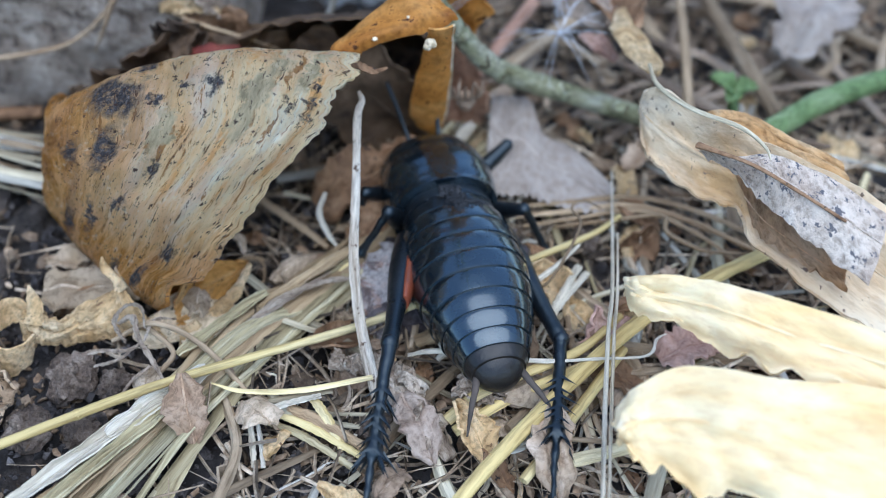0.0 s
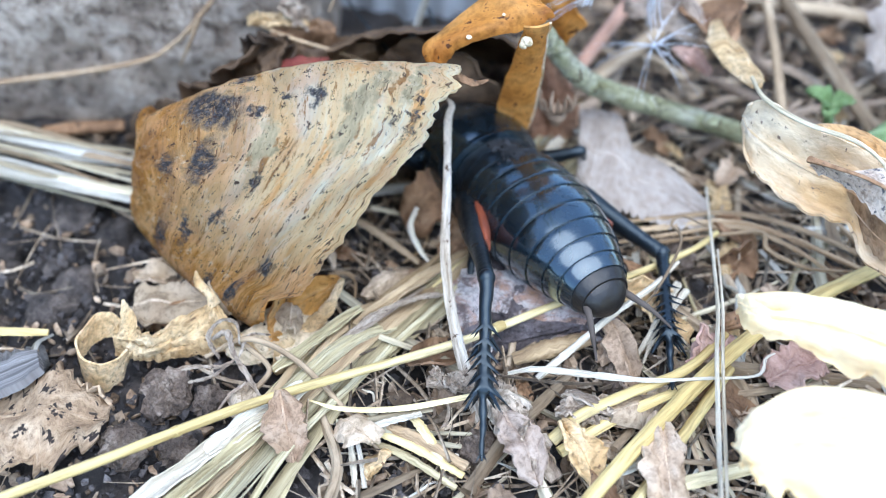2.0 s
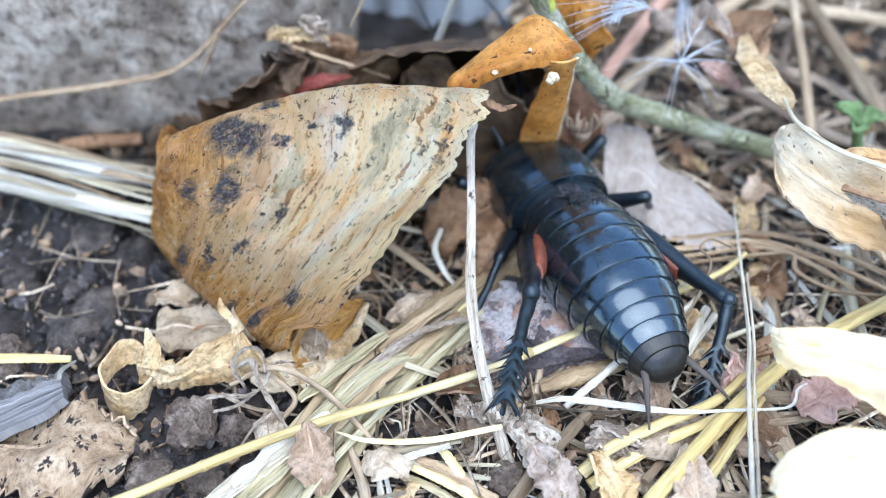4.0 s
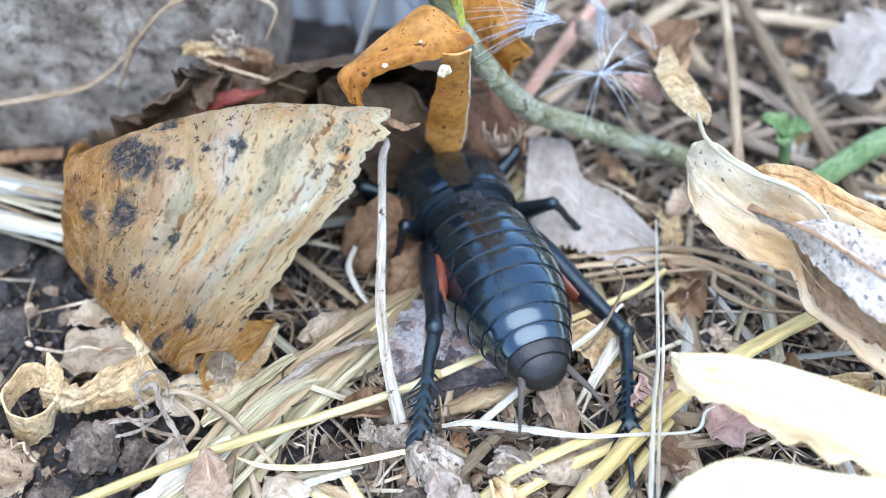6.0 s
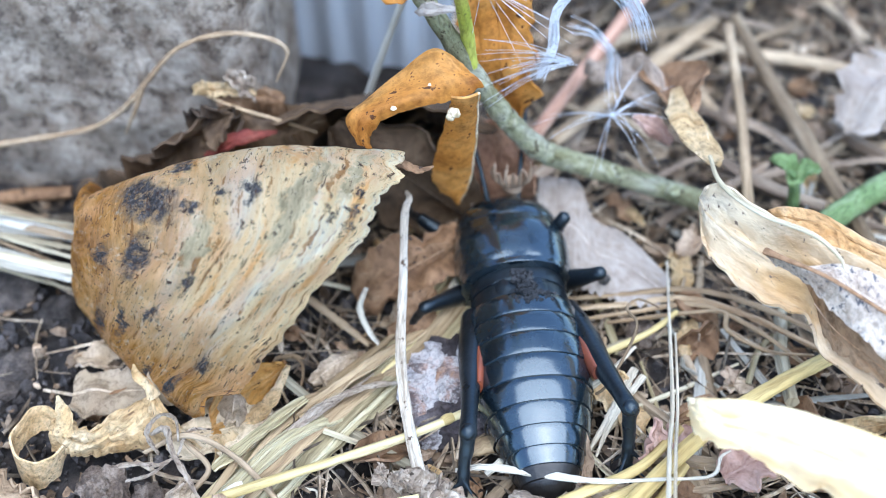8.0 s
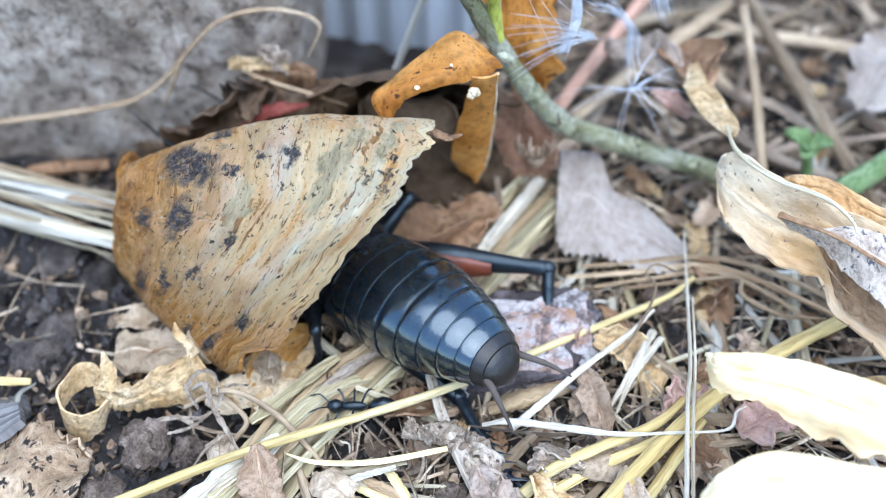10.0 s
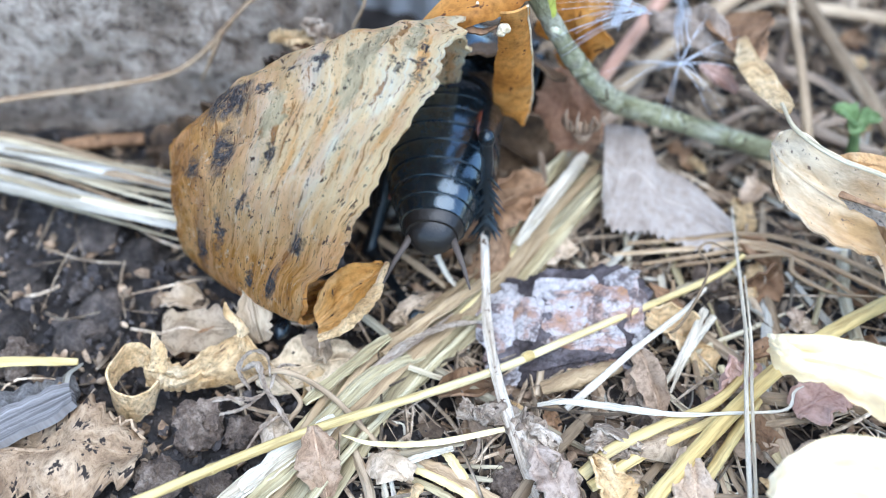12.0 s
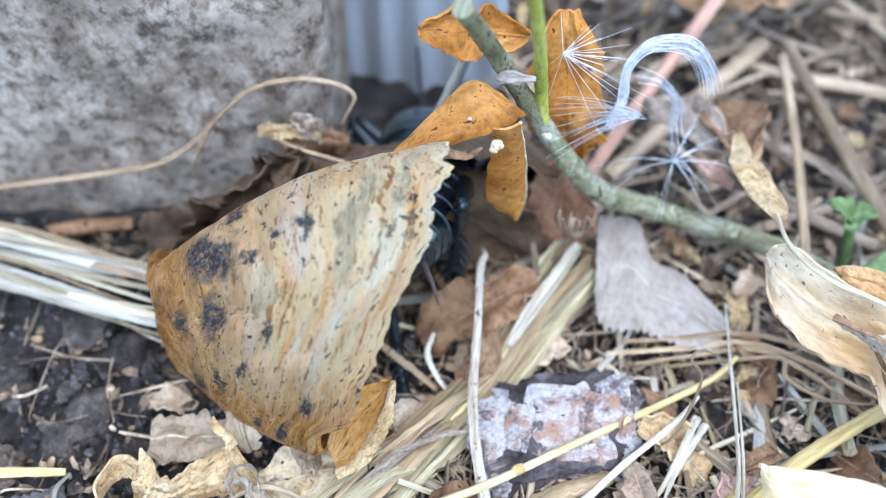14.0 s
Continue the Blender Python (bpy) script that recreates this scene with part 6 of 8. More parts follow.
def rock():
    """Angular slab of bark; pale lichen crusts lie on it."""
    n, m = 80, 44
    turn = Euler((0.22, -0.10, 0.08))
    mid = Vector((5.0, -10.9, 1.2))

    def skin(d, k=1.0):
        q = Vector([math.copysign(abs(c) ** 0.6, c) for c in d])
        lump = 1.02 + 0.20 * noise.noise(d * 1.9) + 0.13 * noise.noise(d * 4.5 + Vector((2, 0, 0))) + 0.09 * noise.noise(d * 9) + 0.05 * noise.noise(d * 19)
        p = Vector((q.x * 4.9 + q.y * 0.5, q.y * 3.3, q.z * 1.25)) * (lump * k)
        p.rotate(turn)
        return p + mid
    verts, faces = [], []
    for j in range(m + 1):
        th = math.pi * j / m
        for i in range(n):
            ph = 2 * math.pi * i / n
            verts.append(skin(Vector((math.sin(th) * math.cos(ph), math.sin(th) * math.sin(ph), math.cos(th)))))
    for j in range(m):
        for i in range(n):
            a, b = j * n + i, j * n + (i + 1) % n
            faces.append((a, a + n, b + n, b))
    ob = tagged(make("bark_chunk", verts, faces, BARK), "angular chunk of dark bark crusted with pinkish-white lichen", "bark")
    r2 = random.Random(9)
    spots = [(0.2, 0.1, 0.9), (0.75, 0.0, 0.62), (-0.35, 0.1, 0.9), (-0.8, 0.0, 0.6), (0.0, 0.5, 0.85), (0.6, 0.4, 0.7), (-0.62, -0.72, 0.15), (0.2, -0.3, 0.9), (0.85, -0.5, 0.15), (-0.75, 0.4, 0.6), (0.3, -0.9, 0.12)]
    for k, c in enumerate(spots):
        c = Vector(c).normalized()
        t1 = c.orthogonal().normalized()
        t2 = c.cross(t1)
        size = r2.uniform(0.3, 0.5)
        vv, ff, rings = [skin(c, 1.05)], [], 5
        for g in range(1, rings + 1):
            for i in range(18):
                an = 2 * math.pi * i / 18
                rr = size * g / rings * (1 + 0.35 * noise.noise(Vector((math.cos(an) * 1.5, math.sin(an) * 1.5, k * 3.1))) + 0.2 * noise.noise(Vector((math.cos(an) * 5, math.sin(an) * 5, k))))
                d = (c + t1 * (rr * math.cos(an)) + t2 * (rr * math.sin(an))).normalized()
                vv.append(skin(d, 1.05 + 0.02 * noise.noise(d * 14) if g < rings else 0.97))
        for i in range(18):
            ff.append((0, 1 + i, 1 + (i + 1) % 18))
        for g in range(rings - 1):
            for i in range(18):
                p, q = 1 + g * 18 + i, 1 + g * 18 + (i + 1) % 18
                ff.append((p, p + 18, q + 18, q))
        make("lichen_crust", vv, ff, LICHEN, ob, "pinkish-white lichen crust" if k < 2 else "")
    return ob


BARK = dry("dark flaky bark", [(0.03, 0.025, 0.026), (0.11, 0.09, 0.09), (0.27, 0.24, 0.25)], 0.5, source="Object", bump=1.0, depth=0.5, rough=0.85)
rock()


def fluff(name, label, hairs, category="seed hair"):
    v, f, u = join(hairs)
    return tagged(make(name, v, f, FLUFF, uvs=u), label, category, kind="stuff")


hair = random.Random(4)


def hairs_of(path, count, spread, r):
    out = []
    for k in range(count):
        off = Vector((hair.gauss(0, spread), hair.gauss(0, spread), hair.gauss(0, spread)))
        twist = Vector((hair.gauss(0, spread), hair.gauss(0, spread), hair.gauss(0, spread)))
        first = hair.choice((0, 0, 1, 2))
        last = len(path) - hair.choice((0, 0, 1, 2))
        way = [Vector(q) + off * (0.35 + 0.65 * abs(2 * i / len(path) - 0.6)) + twist * (i / len(path)) for i, q in enumerate(path)][first:max(last, first + 3)]
        rr = r * hair.uniform(0.5, 1.3)
        out.append(tube(way, (rr * 0.6, rr, rr, rr * 0.3), 3, 1, 16))
    return out


tuft = []
for k in range(24):
    p = Vector((9.9, 3.4, 14.2)) + Vector((hair.gauss(0, 0.12), hair.gauss(0, 0.12), hair.gauss(0, 0.12)))
    d = Vector((-0.9, -0.15 + hair.gauss(0, 0.1), -0.10 + hair.gauss(0, 0.22))) * hair.uniform(3.0, 6.5)
    tuft.append(tube([p, p + d * 0.5 + Vector((0, 0, 0.35)), p + d], (0.03, 0.022, 0.01), 3, 1, 8))
fluff("seed_tuft", "tuft of silky white seed hairs caught on the twig", tuft)
ARCH = [(8.2, 3.8, 12.9), (8.9, 4.2, 15.1), (8.9, 4.6, 16.9), (9.9, 5, 18.1), (11.5, 5.2, 18.3), (13, 5.3, 17.7), (14.1, 5.4, 16), (14.6, 5.4, 14.5)]
fluff("seed_tuft", "arched lock of silky white seed hairs", hairs_of(ARCH, 60, 0.28, 0.03))
fluff("seed_tuft", "faint inner arc of silky seed hairs", hairs_of([(10.2, 6.5, 14.7), (11.7, 6.5, 14.1), (12.9, 6.4, 12.5), (13, 6.2, 10.8), (13.4, 6, 9.3)], 24, 0.3, 0.022))
tuft = []
for k in range(18):
    a, e = hair.uniform(0, 6.28), hair.uniform(-0.9, 0.6)
    d = Vector((math.cos(a) * math.cos(e), math.sin(a) * math.cos(e), math.sin(e))) * hair.uniform(1.5, 5.5)
    p = Vector((13, 4.5, 9.2))
    tuft.append(tube([p, p + d * 0.5 + Vector((0, 0, hair.uniform(0.1, 0.7))), p + d - Vector((0, 0, 0.3))], (0.04, 0.022, 0.01), 3, 1, 7))
fluff("seed_head", "spidery grey seed head with spread hairs", tuft)
tuft = []
for k in range(30):
    p = Vector((4.4, 0.5, 21.5))
    d = Vector((hair.gauss(0.7, 0.35), hair.gauss(0.2, 0.3), hair.gauss(-0.45, 0.4)))
    tuft.append(tube([p, p + d * 2, p + d * hair.uniform(3, 5)], (0.016, 0.013, 0.008), 3, 1, 5))
fluff("seed_parachute", "fine feathery seed parachute", tuft)


def ribbed_bud():
    """Dry flower head: a cup of curved claw-like ribs."""
    base, top = [Vector(q) for q in [(6.7, 2, 5.4), (6.6, 1.9, 7.4)]]
    v, f, u = tube([base + Vector((0, 0, -0.8)), base, base.lerp(top, 0.3)], (0.3, 0.7, 0.4), 10, 1, 8)
    root = tagged(make("dry_flower", v, f, BUD, uvs=u), "dry tan flower head with claw-like ribs", "flower head")
    for k in range(9):
        a = math.pi * (0.05 + 0.9 * k / 8)
        out = Vector((-math.cos(a) * 1.0, -math.sin(a) * 0.7, 0))
        v, f, u = tube([base, base.lerp(top, 0.35) + out * 1.1, base.lerp(top, 0.8) + out * 1.3, top + out * (1.0 + 0.3 * (k % 3)) + Vector((0, 0, 0.5 * (k % 2)))], (0.16, 0.16, 0.13, 0.05), 7, 0.8, 12, 0.08, k)
        make("rib", v, f, BUD, root, "", u)
    return root


BUD = dry("tan flower head", [(0.2, 0.13, 0.08), (0.34, 0.24, 0.16), (0.46, 0.35, 0.25)], 0.5, (0.4, 1.4, 1), let=0.05)
ribbed_bud()
leaf_piece("seed_husk", "papery pale seed husk on the twig", (0.8, 0.2, 20.0), (2.9, -0.9, 20.9), 0.6, GREY_LEAF, up=(0, -0.7, 0.7), cup=0.5, seed=40, thick=0.2)
leaf_piece("seed_husk", "pinkish dry seed husk", (14.6, 5.2, 8.4), (17.0, 3.8, 7.4), 1.1, PINK_BIT, up=(0, -0.4, 0.9), cup=0.5, seed=41, thick=0.3)

# added light blocker, nearly edge-on to the camera; keeps the hollow dark
patch_leaf("roof_leaf", "dark brown leaf added to shade the hollow", [(-8.6, 3.4, 9.6), (-4.5, 2.4, 11.6), (-0.5, 2.0, 12.0), (2.5, 2.4, 11.4), (5.4, 3.6, 8.6)],
           [(-8.8, 8.4, 0.2), (-5.5, 14, 0.2), (-0.5, 16, 0.2), (4.5, 14, 0.2), (7.6, 9, 0.2)], DARK_LEAF, bulge=1.0, wave=0.7, fray=0.4, nu=40, nv=20, seed=14.0, out=(0, 0.6, 0.8))
# dark backing leaf; its colour stands in for shade inside the hollow
leaf_piece("hollow_leaf", "dark brown leaf added as dark backing of the hollow behind the stem", (4.2, 3.6, 0.8), (-4.5, 4.6, 8.8), 7.0, DARK_LEAF, up=(-0.1, -1, 0.1), cup=0.2, arch=0.06, wave=0.12, ragged=0.1, seed=50, shape=0.4)
leaf_piece("hollow_leaf", "brown dead leaf beside the stem", (6.8, 4.2, 0.8), (5.6, 5.2, 8.2), 4.6, dry("russet leaf", [(0.2, 0.1, 0.06), (0.36, 0.2, 0.12), (0.44, 0.28, 0.18)], 0.35, let=0.15), up=(-0.3, -1, 0.1), cup=0.2, arch=0.04, wave=0.15, ragged=0.1, seed=51, shape=0.45)


# ---- ant ----
def ant():
    root = thing("ant", "small black ant on the litter", "insect")
    for name, y, r, ln in (("head", 1.5, 0.42, 0.5), ("thorax", 0.4, 0.3, 0.8), ("gaster", -1.3, 0.55, 0.85)):
        v, f, u = loft([(y + ln, 0.15 * r, 0.15 * r, 0.15 * r, 0), (y + ln * 0.6, 0.75 * r, 0.75 * r, 0.75 * r, 0), (y, r, r, r, 0), (y - ln * 0.6, 0.8 * r, 0.8 * r, 0.8 * r, 0), (y - ln, 0.15 * r, 0.15 * r, 0.15 * r, 0)], 12, 2)
        make(name, [p + Vector((0, 0, 0.75)) for p in v], f, BLACK_LEG, root, "", u)
    for sx in (-1, 1):
        for y, dy in ((0.9, 0.8), (0.4, 0.0), (0.0, -0.9)):
            v, f, u = tube([(sx * 0.2, y, 0.7), (sx * 0.9, y + dy * 0.5, 1.1), (sx * 1.4, y + dy, 0.05)], (0.07, 0.06, 0.04), 5, 1, 8)
            make("leg", v, f, BLACK_LEG, root, "", u)
        v, f, u = tube([(sx * 0.15, 1.85, 0.85), (sx * 0.5, 2.4, 1.2), (sx * 0.6, 3.0, 0.9)], (0.05, 0.05, 0.04), 5, 1, 8)
        make("antenna", v, f, BLACK_LEG, root, "", u)
    return root


ANT = ant()

# ---- litter ----
lit = random.Random(21)


def spot():
    """A place on the ground in view, with its own density."""
    while True:
        x, y = lit.uniform(-40, 44), lit.uniform(-31, 36)
        if y > 7.4 and x < 1:
            continue
        return x, y


FAR_STRAW = dry("dull brown straw", [(0.13, 0.09, 0.06), (0.25, 0.185, 0.13), (0.42, 0.34, 0.25)], 0.4, (0.2, 1.5, 1), bump=0.6, low=0.55, high=1.2)
for k in range(210):
    while True:
        x, y = spot()
        if x > -3 + lit.gauss(0, 5) and (y < 3 or lit.random() < 0.65):
            break
    a = lit.gauss(0.75, 0.9)
    ln = lit.uniform(5, 17)
    d = Vector((math.cos(a), math.sin(a), 0)) * ln / 2
    z = height(x, y) + lit.uniform(0.4, 1.5) + (0.8 if y > 2 else 0)
    tilt = Vector((0, 0, lit.uniform(-0.8, 0.9)))
    side = Vector((-d.y, d.x, 0)).normalized() * lit.gauss(0, 0.7)
    c = Vector((x, y, z))
    r = lit.choice((0.13, 0.18, 0.22, 0.26, 0.32, 0.42)) * (1.25 if y > 5 else 1)
    stalk("loose_straw", "loose dry straw in the litter", [c - d - tilt, c - d * 0.3 + side + Vector((0, 0, 0.2)), c + d * 0.4 + side * 0.6, c + d + tilt], (r, r, r * 0.9, r * 0.5),
          lit.choice((STRAW, STRAW_GREEN, STRAW_GREY, STRAW_GREY, BLADE) if y < 2 else (FAR_STRAW, FAR_STRAW, STRAW_GREY)), 6, lit.choice((0.35, 0.5, 0.8, 1)), 12, "loose straws", "straw", k)

husks = [TAN_LEAF, BROWN_LEAF, dry("pale tan husk", [(0.36, 0.27, 0.17), (0.55, 0.43, 0.30), (0.68, 0.57, 0.43)], 0.6, let=0.12), dry("dull brown husk", [(0.2, 0.14, 0.09), (0.36, 0.26, 0.175), (0.5, 0.38, 0.27)], 0.6, let=0.1)]
for k in range(240):
    while True:
        x, y = spot()
        if x > -6 + lit.gauss(0, 9) and (k < 120 or y < -6) and not (abs(x - 8) < 4 and -12 < y < -6):
            break
    a, ln = lit.uniform(0, 6.28), lit.uniform(1.2, 3.4) * (1.2 if y < -6 else 1)
    z = height(x, y) + lit.uniform(0.3, 0.9)
    b = Vector((x, y, z))
    leaf_piece("leaf_crumb", "small curled scrap of dead leaf", b, b + Vector((math.cos(a), math.sin(a), lit.uniform(-0.1, 0.5))) * ln, ln * lit.uniform(0.3, 0.7), lit.choice(husks), "leaf scrap", "scattered leaf scraps",
               nu=9, nv=6, up=(lit.gauss(0, 0.4), lit.gauss(-0.2, 0.4), 1), cup=lit.uniform(-0.7, 0.9), wave=0.35, ragged=0.16, seed=k * 0.37, shape=lit.choice((0.3, 0.5, 0.8)))

pieces = []
for k in range(3600):
    x, y = spot()
    s = lit.uniform(0.2, 0.85) * (1.6 if lit.random() < 0.12 else 1) * (0.7 if x < -5 else 1.15)
    z = height(x, y) + lit.uniform(0.05, 0.7)
    eu = Euler((lit.gauss(0, 0.5), lit.gauss(0, 0.5), lit.uniform(0, 6.3)))
    n = lit.choice((5, 6, 7))
    el = lit.uniform(0.2, 0.8)
    top, bot = [], []
    bend = lit.uniform(-0.4, 0.4)
    for i in range(n):
        a = 2 * math.pi * i / n
        q = Vector((math.cos(a) * s * lit.uniform(0.7, 1.2), math.sin(a) * s * el * lit.uniform(0.6, 1.2), 0))
        q.z = bend * q.x * q.x / s
        q.rotate(eu)
        top.append(q + Vector((x, y, z + 0.05)))
        bot.append(q + Vector((x, y, z - 0.07)))
    c = Vector((x, y, z + 0.10 + lit.uniform(-0.1, 0.15)))
    pieces.append((top + bot + [c], [(i, (i + 1) % n, 2 * n) for i in range(n)] + [(n + i, n + (i + 1) % n, (i + 1) % n, i) for i in range(n)] + [tuple(range(2 * n - 1, n - 1, -1))], []))
v, f, u = join(pieces)
tagged(make("leaf_litter", v, f, FLAKES, smooth=False), "scattered brown leaf and bark fragments", "litter", kind="stuff")

pieces = []
for k in range(2200):
    while True:
        x, y = spot()
        if x > -8 or lit.random() < 0.16:
            break
    a, ln = lit.uniform(0, 6.28), lit.uniform(1.5, 9)
    c = Vector((x, y, height(x, y) + lit.uniform(0.2, 1.3)))
    d = Vector((math.cos(a), math.sin(a), lit.uniform(-0.15, 0.2))) * ln / 2
    side = Vector((-d.y, d.x, lit.uniform(-0.5, 1))) * lit.gauss(0, 0.16)
    r = lit.choice((0.03, 0.04, 0.06, 0.09, 0.13))
    pieces.append(tube([c - d, c - d * 0.3 + side, c + d * 0.4 + side * 0.5, c + d - side * 0.3], (r, r, r * 0.5), 4, 1, 7))
v, f, u = join(pieces)
tagged(make("root_fibres", v, f, FIBRES), "tangle of dry root fibres and grass bits", "litter", kind="stuff")

pieces = []
for k in range(7000):
    while True:
        x, y = spot()
        if x < 2 or lit.random() < 0.3:
            break
    s = lit.choice((0.1, 0.14, 0.18, 0.24, 0.32, 0.5)) * lit.uniform(0.7, 1.3)
    c = Vector((x, y, height(x, y) + s * 0.3))
    ico = [Vector((0, 0, 1)), Vector((0.9, 0, 0.3)), Vector((0.2, 0.9, 0.3)), Vector((-0.8, 0.5, 0.3)), Vector((-0.8, -0.5, 0.3)), Vector((0.2, -0.9, 0.3)), Vector((0, 0, -0.8))]
    eu = Euler((lit.uniform(0, 3), lit.uniform(0, 3), lit.uniform(0, 3)))
    vv = []
    for q in ico:
        q = q * s * lit.uniform(0.65, 1.25)
        q.rotate(eu)
        vv.append(c + q)
    pieces.append((vv, [(0, i, i % 5 + 1) for i in range(1, 6)] + [(6, i % 5 + 1, i) for i in range(1, 6)], []))
v, f, u = join(pieces)
tagged(make("soil_crumbs", v, f, CRUMBS), "loose dark soil crumbs", "soil", kind="stuff")

# clods of soil in the bare corner
for k in range(46):
    x, y = lit.uniform(-37, -9), lit.uniform(-27, 3.5)
    if -22.5 < x < -8 and -16.5 < y < 3 or -26 < x < -9 and -26 < y < -19 and lit.random() < 0.5:
        continue
    r = lit.choice((0.5, 0.7, 0.9, 1.2, 1.6))
    vv, ff, m, n = [], [], 9, 14
    for j in range(m + 1):
        th = math.pi * j / m
        for i in range(n):
            d = Vector((math.sin(th) * math.cos(2 * math.pi * i / n), math.sin(th) * math.sin(2 * math.pi * i / n), math.cos(th)))
            s = r * (1 + 0.45 * noise.noise(d * 1.6 + Vector((k * 3.7, 0, 0))) + 0.25 * noise.noise(d * 4.2 + Vector((0, k, 0))))
            vv.append(Vector((x, y, height(x, y) + r * 0.15)) + Vector((d.x, d.y, d.z * 0.6)) * s)
    ff = [(j * n + i, (j + 1) * n + i, (j + 1) * n + (i + 1) % n, j * n + (i + 1) % n) for j in range(m) for i in range(n)]
    tagged(make("soil_clod", vv, ff, CLOD), "lumpy clod of dark damp soil", "soil clod", "soil clods")

# crinkled fibres that stand out of the near litter
for k in range(150):
    x, y = lit.uniform(-8, 26), lit.uniform(-28, -5)
    p = Vector((x, y, height(x, y) + 0.5))
    pts, a = [p], lit.uniform(0, 6.28)
    for i in range(6):
        a += lit.gauss(0, 0.7)
        p = p + Vector((math.cos(a), math.sin(a), lit.uniform(-0.25, 0.3))) * lit.uniform(0.5, 1.1)
        pts.append(Vector((p.x, p.y, max(p.z, height(p.x, p.y) + 0.3))))
    r = lit.choice((0.06, 0.08, 0.11, 0.16))
    stalk("curly_fibre", "crinkled dry fibre among the litter", pts, (r, r, r * 0.8, r * 0.3), lit.choice((SPLIT, HUSK, BLADE, TWINE, HUSK)), 5, lit.choice((0.3, 0.6, 1)), 18, "curly fibres", "fibre", k, 0.15)




# ---- what moves ----
def at(x, y, z, rx=0, ry=0, rz=0):
    """A pose in millimetres and degrees."""
    return pose(x * MM, y * MM, z * MM, rx, ry, rz)


